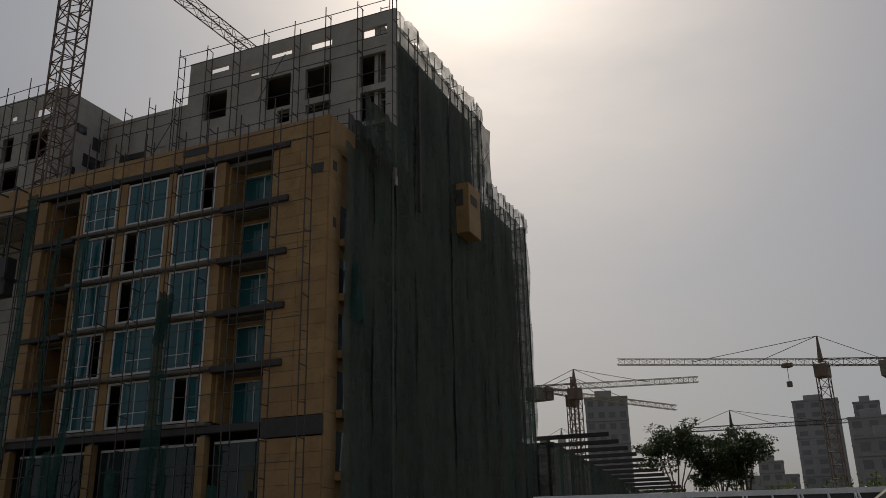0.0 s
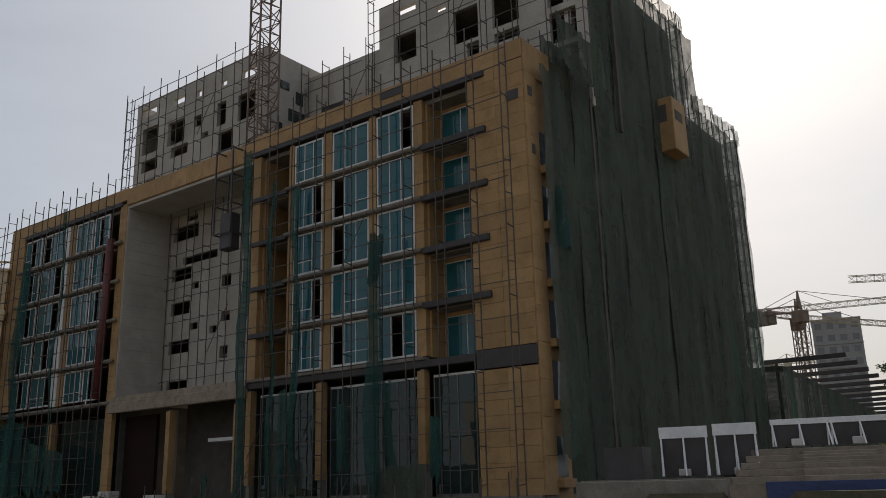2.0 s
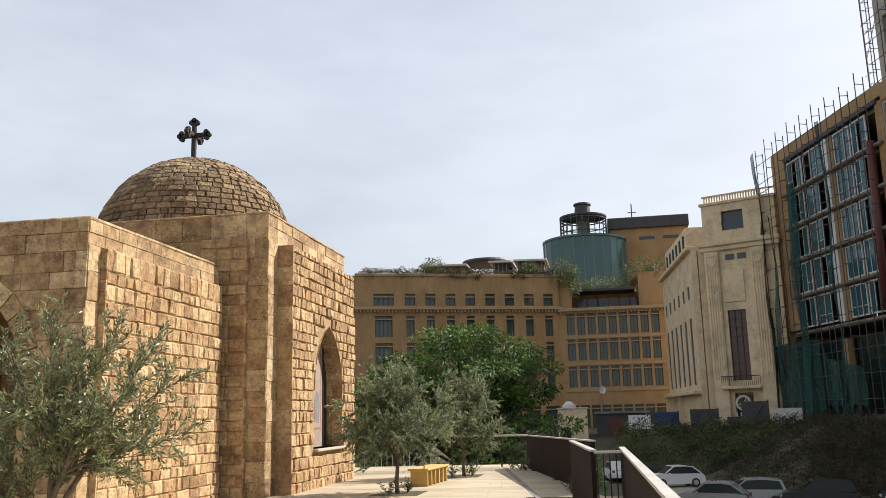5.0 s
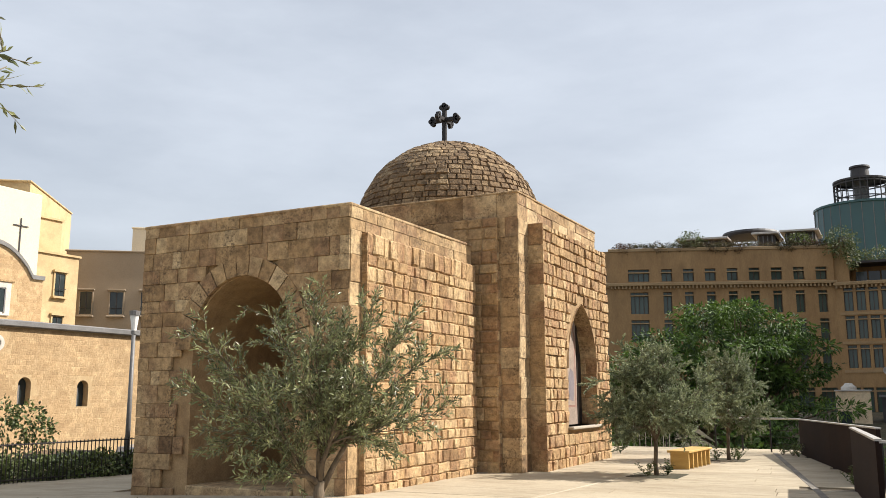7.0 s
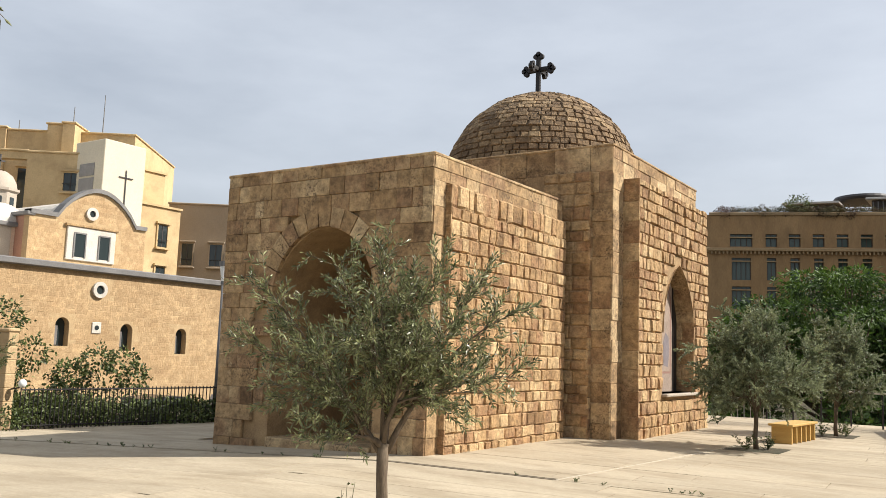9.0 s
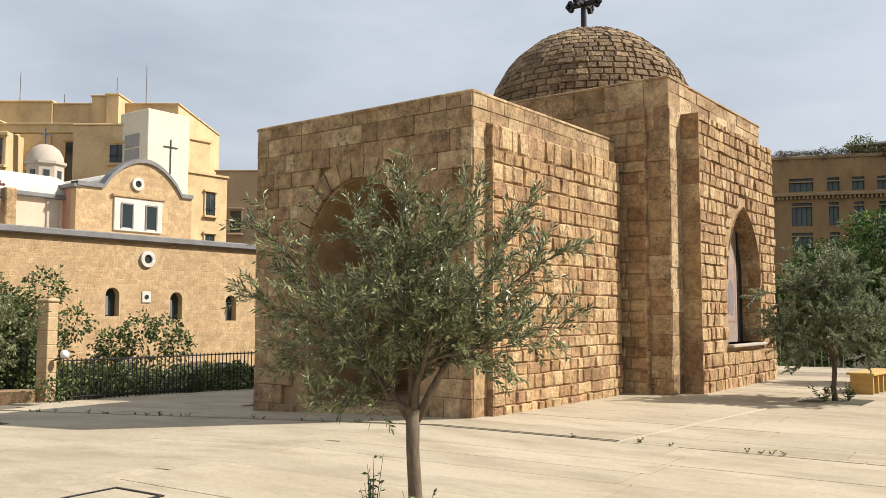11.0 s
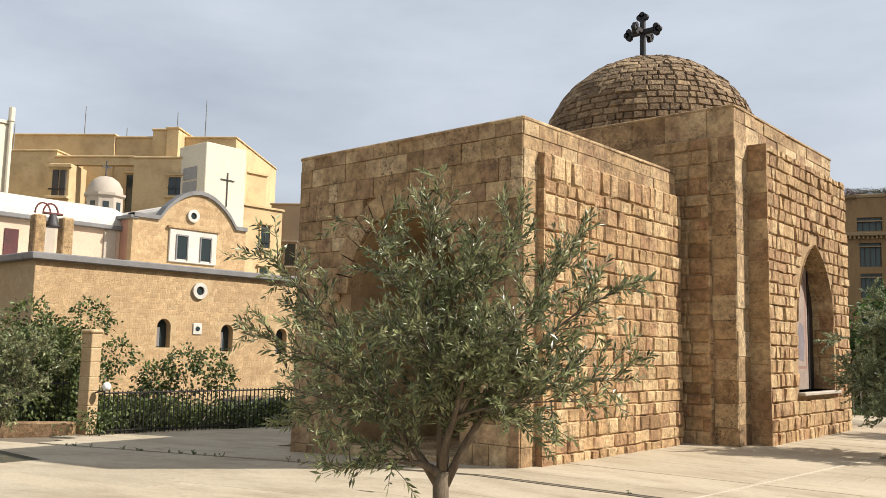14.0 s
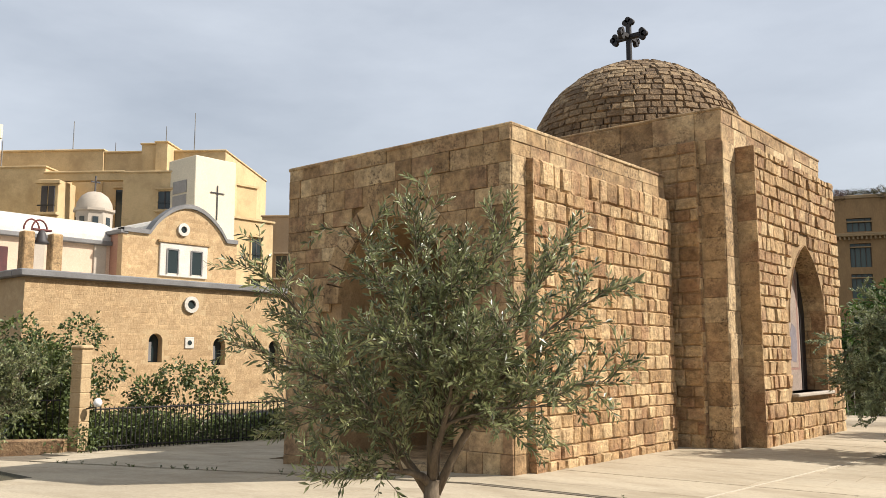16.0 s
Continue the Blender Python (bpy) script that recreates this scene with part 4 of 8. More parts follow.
# drain slot, pale inlay line, manhole
solid("drain", MB().box(-11, 2.8, -1.05, -0.90, -0.6, -0.59), "joint", "shallow drain line", "drain", kind="structure")
for x0, x1 in ((-3.0, 2.75),):
    dm = MB()
    dm.m = Matrix.Translation((0, -0.985, 0)) @ Matrix.Rotation(GA, 4, "Z")
    dm.box(x0 + 3, x1, -0.03, 0.03, -0.002, 0.006, bev=0.002)
    solid("drain_cover", dm, "joint", "dark slot drain edge in the paving", "drain", kind="structure")
lm = MB()
lm.m = Matrix.Translation((2.79, -0.92, 0)) @ Matrix.Rotation(math.radians(-3.9), 4, "Z")
solid("trim", lm.box(-0.013, 0.013, 0.06, 9.5, -0.01, 0.007), "white_line", "white stone line inlaid in the paving", "inlay", kind="structure")
lm = MB()
lm.m = Matrix.Translation((5.2, 14.5, 0)) @ Matrix.Rotation(math.radians(10.3), 4, "Z")
solid("trim", lm.box(-0.06, 0.06, -13.5, 0.5, -0.01, 0.006), "concrete", "grey drain line along the terrace edge", "drain", kind="structure")
mh = thing("manhole_cover", "square paved manhole cover with a dark metal rim", "manhole", pose(0.75, -6.55, 0.0, 0, 0, 4))
part("cover", B1(-0.28, 0.28, -0.28, 0.28, -0.02, 0.008, bev=0.004), "paving", mh)
for a in range(4):
    rm = MB()
    rm.m = Matrix.Rotation(a * math.pi / 2, 4, "Z")
    part("rim", rm.box(-0.33, 0.30, 0.30, 0.33, -0.02, 0.012), "black_iron", mh)

# weeds in the joints
def weed(name, x, y, h, n, seed, spread=0.08, leaf=(0.035, 0.009), label="small green weed growing from a paving joint", m="shrub"):
    rr, nr = random.Random(seed), np.random.default_rng(seed)
    P, D, sm = [], [], MB()
    z0 = terrace_z(x)
    for _ in range(max(2, n // 10)):
        tip = Vector((x + rr.gauss(0, spread), y + rr.gauss(0, spread), z0 + h * rr.uniform(.5, 1)))
        sm.tube([(x, y, z0 - 0.02), Vector((x, y, z0)).lerp(tip, .5), tip], [.005, .004, .002], 3)
        for k in range(10):
            p = Vector((x, y, z0)).lerp(tip, rr.uniform(.15, 1))
            P.append(p)
            D.append((rr.gauss(0, 1), rr.gauss(0, 1), rr.uniform(-.1, 1)))
    t = thing(name, label, "weed", group="weeds in the paving joints")
    part("stem", sm, m, t)
    part("leaf_tuft", leaves_mesh("leaf_tuft", np.array([tuple(p) for p in P]), np.array(D), *leaf, m, nr), None, t, kind="stuff")
for i in range(34):
    x = -10.5 + 17.5 * rng.random()
    weed("weed", x, -0.95 + x * math.tan(GA) + rng.gauss(0, .015), rng.uniform(.03, .10), rng.choice((10, 20, 20, 30)), 100 + i, 0.035, (0.026, 0.006))
weed("tall_weed", 3.42, -6.14, 0.6, 150, 71, 0.035, (0.042, 0.011), "tall leafy weed beside the olive trunk", "shrub")
weed("tall_weed", 3.95, -6.25, 0.42, 80, 72, 0.07, (0.05, 0.012), "tall leafy weed beside the olive trunk", "shrub")

# ---------- trees on the terrace ----------
def young_olive(label, base, turn, tips, seed, leaf=(0.058, 0.0076)):
    """A slim trunk that forks low into bowed limbs; straight shoots with paired leaves leave gaps between them.
    tips: limb ends as (sideways, deep, height), turned about the trunk."""
    rnd, nr = random.Random(seed), np.random.default_rng(seed)
    base = Vector(base)
    fork = base + Vector((0.0, -0.02, 0.93))
    t = thing("olive_tree", label, "tree")
    part("trunk", MB().tube([base - Vector((0, 0, .05)), base + Vector((.012, 0, .3)), base + Vector((-.008, -.01, .65)), fork], [.066, .05, .046, .052], 12), "bark", t, smooth=True)
    spin, tw, P, D = Matrix.Rotation(math.radians(turn), 3, "Z"), MB(), [], []
    def ball():
        return Vector((rnd.gauss(0, 1), rnd.gauss(0, 1), rnd.gauss(0, 1))).normalized()
    def shoot(p, q, r):
        d = (q - p).normalized()
        bow = p.lerp(q, .5) + ball() * .06 * (q - p).length
        tw.tube([p, bow, q], [r, r * .7, r * .3], 4)
        n = int((q - p).length / .021)
        for i in range(2, n + 1):
            c = p.lerp(bow, 2 * i / n) if 2 * i <= n else bow.lerp(q, 2 * i / n - 1)
            if rnd.random() < .12:
                continue
            s = d.cross(ball()).normalized()
            for k in (s, -s):
                P.append(c)
                D.append(d * rnd.uniform(.7, 1.3) + k * rnd.uniform(.6, 1.0) + Vector((0, 0, rnd.uniform(-.1, .25))))
    mains = []
    for k, (a, b, h) in sorted(enumerate(tips), key=lambda e: e[0] % 3 > 0):
        tip = base + spin @ Vector((a, b, 0)) + Vector((0, 0, h))
        knee = fork + Vector(((tip.x - fork.x) * .32, (tip.y - fork.y) * .32, (h - .93) * .55 + .12))
        start = base.lerp(fork, rnd.uniform(.86, 1.0))
        if k % 3:
            stem = min(mains, key=lambda m: (m[2] - tip).length)
            w = rnd.uniform(.22, .42)
            start = stem[0].lerp(stem[1], w).lerp(stem[1].lerp(stem[2], w), w)
            knee = start.lerp(tip, .42) + Vector((0, 0, .1))
        else:
            mains.append((start, knee, tip))
        def on(w, start=start, knee=knee, tip=tip):
            return start.lerp(knee, w).lerp(knee.lerp(tip, w), w)
        pts = [on(w) + ball() * .015 * (0 < w < 1) for w in (0, .15, .32, .5, .68, .85, 1)]
        r0 = .032 if k % 3 == 0 else .013
        part("limb", MB().tube(pts, [r0, r0 * .8, r0 * .62, r0 * .45, r0 * .32, .0045, .002], 7), "bark", t, smooth=True)
        ln = (tip - start).length
        n = int(10 + 8 * ln)
        for i in range(n):
            w = .22 + .78 * (i + rnd.random()) / n
            p, d = on(w), (on(min(1, w + .05)) - on(w - .05)).normalized()
            o = (d * .65 + ball() * .75 + Vector((0, 0, .22))).normalized()
            q = p + o * rnd.uniform(.22, .48) * (1.15 - .4 * w)
            q.z = max(q.z, base.z + min(1.08, h))
            shoot(p, q, .0045)
            for _ in range(rnd.choice((1, 2, 2, 3))):
                e = p.lerp(q, rnd.uniform(.25, .8))
                f = e + ((q - p).normalized() * .6 + ball() * .7 + Vector((0, 0, .12))).normalized() * rnd.uniform(.09, .2)
                shoot(e, f, .003)
        shoot(on(.8), tip + (tip - on(.85)).normalized() * .12, .004)
    part("twig_work", tw, "twig", t, smooth=True, kind="stuff")
    part("crown", leaves_mesh("crown", np.array([tuple(p) for p in P]), np.array([tuple(d) for d in D]), leaf[0], leaf[1], "olive", nr), None, t, kind="stuff")
    return t
young_olive("young olive tree with airy grey-green crown in the paving", (3.78, -6.1, 0), 41.3, (
    (-1.18, .1, 1.72), (-1.02, -.15, 2.15), (-1.0, .3, 1.38), (-.58, -.35, .98), (-.48, .2, 2.4), (-.12, -.25, 2.45), (.12, .4, 2.3), (.42, -.1, 2.4),
    (.8, .2, 2.3), (1.05, -.1, 2.05), (1.1, .1, 1.5), (.75, -.4, 1.38), (.2, -.5, 1.7), (-.35, .5, 1.85), (.4, .5, 1.8), (.02, -.1, 2.15), (-.55, -.45, 1.6), (.5, -.4, 1.95),
    (.03, .1, 1.55), (-.4, -.2, 1.32), (.38, -.15, 1.3), (.1, .3, 1.42), (-.22, -.35, 1.85), (.25, -.3, 1.5)), 21)
tree("olive_tree", "olive tree with silver-green crown overhanging the terrace", "tree", (3.9, -11.9, 0), 1.3, (1.1, 1.1, 0.9), 5, (0.06, 0.0075), "olive", limbs=8, subs=6, twigs=4, per=12, trunk=0.06, centre=(0, 0, 2.3), reach=((4.90, -10.34, 3.26), (4.87, -10.32, 3.06), (4.68, -10.44, 3.32)))
tree("olive_tree", "small leaning olive tree in a narrow soil bed", "tree", (-8.08, -3.94, -0.36), 0.62, (0.95, 0.95, 0.85), 77, (0.065, 0.012), "olive", limbs=12, subs=9, twigs=7, per=20, low=-0.7, floor=0.4, trunk=0.04, lean=(0.12, 0.12), centre=(0.3, 0.3, 1.45))
tree("olive_tree", "dense silver-green olive tree beside the wooden bench", "tree", (3.77, 6.16, 0), 0.75, (1.3, 1.3, 1.12), 31, (0.062, 0.012), "olive_far", limbs=18, subs=11, twigs=9, per=32, low=-0.8, up=0.2, trunk=0.045, centre=(0, 0, 1.68))
tree("olive_tree", "silver-green olive tree behind the wooden bench", "tree", (4.4, 11.4, 0), 0.7, (1.12, 1.12, 1.15), 32, (0.062, 0.013), "olive_far", limbs=17, subs=10, twigs=9, per=30, low=-0.8, trunk=0.045, centre=(0.1, 0, 1.65))
for i, (x, y) in enumerate(((3.6, 6.0), (3.95, 6.3), (4.1, 11.2), (4.6, 11.5), (4.45, 11.8), (5.7, 14.0), (5.4, 14.3), (5.9, 13.5), (7.55, 5.9))):
    weed("weed_tuft", x, y, 0.35, 120, 200 + i, 0.16, (0.07, 0.012), "leafy weed tuft at the foot of a tree")
for x, y, s in ((3.77, 6.16, .55), (4.25, 11.4, .6)):
    part("tree_pit", B1(x - s, x + s, y - s, y + s, -.03, .006), "soil", pavement)

# yellow bench: a plank seat over a row of upright boards
bench = thing("bench", "yellow plywood bench on upright boards", "bench", pose(3.93, 8.85, 0, 0, 0, -5))
part("seat", B1(-0.26, 0.26, -0.95, 0.95, 0.37, 0.42, bev=0.008), "yellow_wood", bench)
for k in range(6):
    y = -0.85 + 0.34 * k
    part("leg_board", B1(-0.21, 0.22, y - 0.03, y + 0.03, 0, 0.37, bev=0.005), "yellow_wood", bench)
part("end_board", B1(-0.22, -0.18, -0.82, 0.82, 0, 0.37, bev=0.005), "yellow_wood", bench)

# ---------- brown metal parapet of the terrace ----------
parapet = thing("parapet", "brown metal parapet with pale coping along the terrace edge", "parapet")
def parapet_run(x0, y0, x1, y1, h0, h1, thick=0.1, n=0):
    """Upright sheet panels under a flat coping, which runs from height h0 to h1."""
    a, ln = math.atan2(y1 - y0, x1 - x0), math.hypot(x1 - x0, y1 - y0)
    mm = Matrix.Translation((x0, y0, 0)) @ Matrix.Rotation(a, 4, "Z")
    n = n or max(1, round(ln / 2.4))
    def slanted(xa, xb, ya, yb, za, zb, low=None):
        hs = [h0 + (h1 - h0) * min(1, max(0, x / ln)) for x in (xa, xb)]
        mb = MB()
        mb.m = mm
        z0 = [low if low is not None else h + za for h in hs]
        return mb.add([(xa, ya, z0[0]), (xb, ya, z0[1]), (xb, yb, z0[1]), (xa, yb, z0[0]), (xa, ya, hs[0] + zb), (xb, ya, hs[1] + zb), (xb, yb, hs[1] + zb), (xa, yb, hs[0] + zb)],
                      [(3, 2, 1, 0), (4, 5, 6, 7), (0, 1, 5, 4), (1, 2, 6, 5), (2, 3, 7, 6), (3, 0, 4, 7)])
    for k in range(n):
        part("panel", slanted(ln * k / n + .003, ln * (k + 1) / n - .003, -thick / 2, thick / 2, 0, -.03, -.25), "brown_metal", parapet)
    part("coping", slanted(-.02, ln + .02, -thick / 2 - .015, thick / 2 + .015, -.03, 0), "pale_metal", parapet, "pale worn metal coping")
parapet_run(8.80, -9.2, 8.565, 1.4, 1.1, 1.1, .06, 8)
parapet_run(8.13, 0.5, 7.63, 5.2, 1.1, 1.1, .07, 1)
parapet_run(8.05, 5.7, 5.88, 14.75, 1.08, 1.0, .08, 2)
gate = thing("gate", "black bar gate between the parapet panels", "gate")
part("rail", B1(8.14, 8.58, 0.50, 0.54, 1.04, 1.08, bev=.005), "pale_metal", gate)
part("rail", B1(8.14, 8.58, 0.50, 0.54, 0.06, 0.10, bev=.005), "black_iron", gate)
for k in range(5):
    part("bar", B1(8.17 + .095 * k, 8.19 + .095 * k, 0.51, 0.53, 0.1, 1.04), "black_iron", gate)
rail = thing("handrail", "thin metal handrail at the far terrace edge", "railing")
part("rail", MB().rod((5.88, 14.8, 0.99), (1.5, 16.9, 0.97), 0.03, n=8), "pale_metal", rail)
for k in range(6):
    x, y = 5.86 - 4.36 * k / 5, 14.85 + 2.05 * k / 5
    part("post", MB().rod((x, y, -0.1), (x, y, 0.975), 0.025, n=8), "black_iron", rail)
for k in range(3):
    part("wire", MB().rod((5.86, 14.85, .25 + .2 * k), (1.5, 16.9, .25 + .2 * k), 0.008, n=4), "black_iron", rail)
rail2 = thing("railing", "pale bar railing at the end of the terrace", "railing")
part("rail", MB().rod((-3, 16.9, 0.95), (1.6, 16.9, 1.0), 0.025, n=8), "pale_metal", rail2)
for k in range(24):
    part("bar", MB().rod((-3 + .2 * k, 16.9, -.15), (-3 + .2 * k, 16.9, .97), 0.012, n=5), "pale_metal", rail2)

# ---------- fence, pier and planting at the far side of the terrace ----------
fence = thing("bar_fence", "black iron bar fence along the terrace", "fence")
F0, F1 = Vector((-12.6, 0.5, -0.57)), Vector((-10.6, 6.6, -0.48))
for w, h in ((0, .09), (0, .98)):
    part("rail", MB().rod(F0 + Vector((0, 0, h)), F1 + Vector((0, 0, h + .0)), 0.018, n=6), "black_iron", fence)
nb = 62
for k in range(nb + 1):
    p = F0.lerp(F1, k / nb)
    part("bar", MB().rod(p, p + Vector((0, 0, 1.03)), 0.015, n=5), "black_iron", fence)
FB0, FB1 = Vector((-10.6, 6.6, -.48)), Vector((-8.0, 14.5, -.36))
fence2 = thing("bar_fence", "black iron bar fence behind the chapel", "fence")
for h in (.09, .98):
    part("rail", MB().rod(FB0 + Vector((0, 0, h)), FB1 + Vector((0, 0, h)), 0.018, n=6), "black_iron", fence2)
for k in range(80):
    p = FB0.lerp(FB1, k / 79)
    part("bar", MB().rod(p, p + Vector((0, 0, 1.03)), 0.015, n=5), "black_iron", fence2)
gp = thing("gate_pier", "square sandstone gate pier with flat cap", "pier", pose(-13.3, 0.45, -0.62, 0, 0, 18))
part("shaft", B1(-.155, .155, -.155, .155, 0, 2.45, bev=.02), "rubble", gp)
for k in range(7):
    part("course", B1(-.168, .168, -.168, .168, .01 + .35 * k, .345 + .35 * k, bev=.012), "rubble", gp)
part("cap", B1(-.2, .2, -.2, .2, 2.45, 2.56, bev=.04), "rubble", gp)
lampf = thing("globe_lamp", "small white globe lamp on the gate pier", "lamp")
part("arm", MB().rod((-13.15, .55, .40), (-12.9, .65, .45), .02, n=6), "black_iron", lampf)
part("globe", MB().spin([(0.01, -.11), (.07, -.09), (.11, 0), (.07, .09), (.01, .11)], 12, (-12.85, .67, .55)), "lamp_glass", lampf, smooth=True)
tall = thing("iron_railing", "tall black iron railing beside the pier", "fence")
T0, T1 = Vector((-13.8, 0.2, -.6)), Vector((-18.0, -4.6, -.7))
for h in (.12, 1.2, 1.65):
    part("rail", MB().rod(T0 + Vector((0, 0, h)), T1 + Vector((0, 0, h)), .02, n=6), "black_iron", tall)
for k in range(44):
    p = T0.lerp(T1, k / 43)
    part("bar", MB().rod(p, p + Vector((0, 0, 1.85)), .012, n=5), "black_iron", tall)
km = MB()
km.m = Matrix.Translation((-13.2, .1, -.6)) @ Matrix.Rotation(math.radians(228), 4, "Z")
solid("kerb_wall", km.box(0, 7.5, -.2, .25, -.2, .30, bev=.02), "ashlar", "low pale stone kerb below the railing", "kerb", kind="structure")
def street_lamp(label, x, y, z0, z1):
    """A plain steel post with a glazed lantern that widens upwards."""
    t = thing("lamp_post", label, "lamp post", pose(x, y, 0), group="terrace lamp posts")
    part("shaft", MB().rod((0, 0, z0), (0, 0, z1 - .62), .075, .055, n=12), "zinc", t, smooth=True)
    part("base_plate", MB().rod((0, 0, z0 - .01), (0, 0, z0 + .15), .13, .11, n=12), "zinc", t)
    head = part("lantern", MB().spin([(.07, z1 - .62), (.13, z1 - .16), (.12, z1 - .16), (.06, z1 - .62)], 12), "lamp_glass", t, "pale frosted lantern")
    part("cap", MB().spin([(.15, z1 - .16), (.16, z1 - .02), (.02, z1)], 12), "zinc", head)
    part("collar", MB().rod((0, 0, z1 - .7), (0, 0, z1 - .6), .08, .08, n=12), "zinc", head)
street_lamp("grey steel lamp post beside the chapel", -11.3, 5.68, -.56, 4.17)
street_lamp("grey steel lamp post behind the tall railing", -14.0, -2.05, -1.9, 4.5)

# ---------- building site: two cladded wings, white towers, nets ----------
SITE = pose(40.5, 18, 0, 0, 0, -76)         # local x runs along the street front, y into the block
site = thing("unfinished_building", "unfinished ochre-clad block with blue glazing and white towers", "building", SITE)
def sp(name, mb, material, label="", parent=None, kind="", smooth=False):
    return part(name, mb, material, parent or site, label, kind, smooth)
LV = [8.6, 11.8, 15.15, 18.45, 21.8, 25.1]
rs = random.Random(4)

def clad(x0, x1, z0, z1, y0=-0.06, y1=0.3, w=1.3, h=0.85, name="cladding_panel", single=True):
    """Ochre stone panels with open joints."""
    nx, nz = max(1, round((x1 - x0) / w)), max(1, round((z1 - z0) / h))
    j = MB()
    for a in range(nx):
        for c in range(nz):
            d = rs.uniform(-.008, .008)
            bx = (x0 + (x1 - x0) * a / nx + .008, x0 + (x1 - x0) * (a + 1) / nx - .008, y0 + d, y1, z0 + (z1 - z0) * c / nz + .008, z0 + (z1 - z0) * (c + 1) / nz - .008)
            if single:
                sp(name, B1(*bx), "ochre")
            else:
                j.box(*bx)
    if not single:
        sp("cladding", j, "ochre")

def glazing(x0, x1, z0, z1, y, missing=-1, panes=3, glass="blue_glass", fw=0.13):
    """A framed window of upright panes; the missing one stands open."""
    fr = MB()
    fr.ring(x0, x1, z0, z1, fw, y - .05, y + .05)
    cut = [x0 + fw + (x1 - x0 - 2 * fw) * k / panes for k in range(panes + 1)]
    w = sp("window", fr, "white_frame")
    for c in cut[1:-1]:
        part("mullion", B1(c - .035, c + .035, y - .04, y + .04, z0 + fw, z1 - fw), "white_frame", w)
    for k in range(panes):
        if k != missing:
            part("pane", B1(cut[k] + .03, cut[k + 1] - .03, y - .012, y + .012, z0 + fw, z1 - fw), glass, w)
            if rs.random() < 0.5:
                part("transom", B1(cut[k] + .03, cut[k + 1] - .03, y - .03, y + .03, z0 + (z1 - z0) * .3, z0 + (z1 - z0) * .3 + .05), "white_frame", w)
    return w

# floors, back walls and side walls of both wings
for z in LV:
    sp("floor_slab", B1(-23.2, -.3, .35, 9, z - .35, z - .05), "concrete")
    sp("floor_slab", B1(-59, -39.8, .35, 9, z - .35, z - .05), "concrete")
# back walls coloured dark, so the rooms before them look unlit
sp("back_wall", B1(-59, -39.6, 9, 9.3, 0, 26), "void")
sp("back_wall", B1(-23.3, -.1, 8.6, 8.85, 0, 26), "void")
sp("ground_slab", B1(-59.4, -.1, -.2, 9, .2, .8), "concrete")
sp("roof", B1(-23.2, -.3, .4, 8.8, 25.4, 25.7), "concrete")
sp("roof", B1(-59, -39.8, .4, 9, 25.4, 25.7), "concrete")
# near wing: parapet, beams, piers
clad(-23.4, 0.0, 25.55, 26.75, w=1.9, h=1.2)
sp("parapet_core", B1(-23.4, -.05, .3, .6, 25.4, 26.7), "concrete")
sp("steel_beam", B1(-23.6, -2.7, -.22, .3, 25.1, 25.5, bev=.03), "dark_steel", "dark steel beam under the parapet")
for k, z in enumerate(LV[1:-1]):
    sp("steel_beam", B1(-7.6, -2.7, -.25, .3, z - .28, z + .12, bev=.04), "dark_steel")
    sp("slab_edge", B1(-19.6, -7.6, -.12, .4, z - .16, z + .14, bev=.03), "concrete", "grey concrete floor edge")
    sp("pipe", MB().rod((-19.7, -.28, z - .02), (-7.6, -.28, z - .02), .13, n=10), "concrete", smooth=True)
    sp("steel_beam", B1(-23.4, -19.7, -.18, .3, z - .25, z + .1, bev=.03), "dark_steel")
sp("steel_band", B1(-3.9, 0.02, -.16, .3, 7.55, 8.6, bev=.02), "dark_steel", "broad dark steel band")
sp("steel_band", B1(-23.4, -3.95, -.2, .4, 8.05, 8.5, bev=.04), "dark_steel")
sp("slab_edge", B1(-23.4, -7.6, -.3, .4, 8.5, 8.72, bev=.03), "concrete")
for x0, x1 in ((-16.2, -15.4), (-12.0, -11.4), (-8.2, -7.5), (-23.4, -22.6), (-19.6, -19.1)):
    clad(x0, x1, 8.75, 25.05, w=.9, h=1.7)
clad(-3.95, 0.0, 8.65, 25.5, w=1.98, h=.83)
clad(-3.95, 0.0, .8, 7.5, w=1.98, h=.83)
sp("pier_core", B1(-3.95, -.06, .3, 2.6, .2, 25.5), "concrete")
sp("slot", B1(-1.2, -.35, -.10, .0, 23.0, 23.6), "dark_steel")
sp("slot", B1(-11, -9, -.10, .0, 26.0, 26.5), "dark_steel")
# glazing grid
cols = ((-19.05, -16.25), (-15.35, -12.05), (-11.35, -8.25))
gaps = {(0, 1): 2, (1, 3): 0, (2, 4): 2, (0, 3): 2, (1, 0): 0, (2, 0): 1, (1, 2): 0, (0, 4): -1}
for a, (x0, x1) in enumerate(cols):
    for k in range(5):
        glazing(x0, x1, LV[k] + .22, LV[k + 1] - .2, 0.02, gaps.get((a, k), -1))
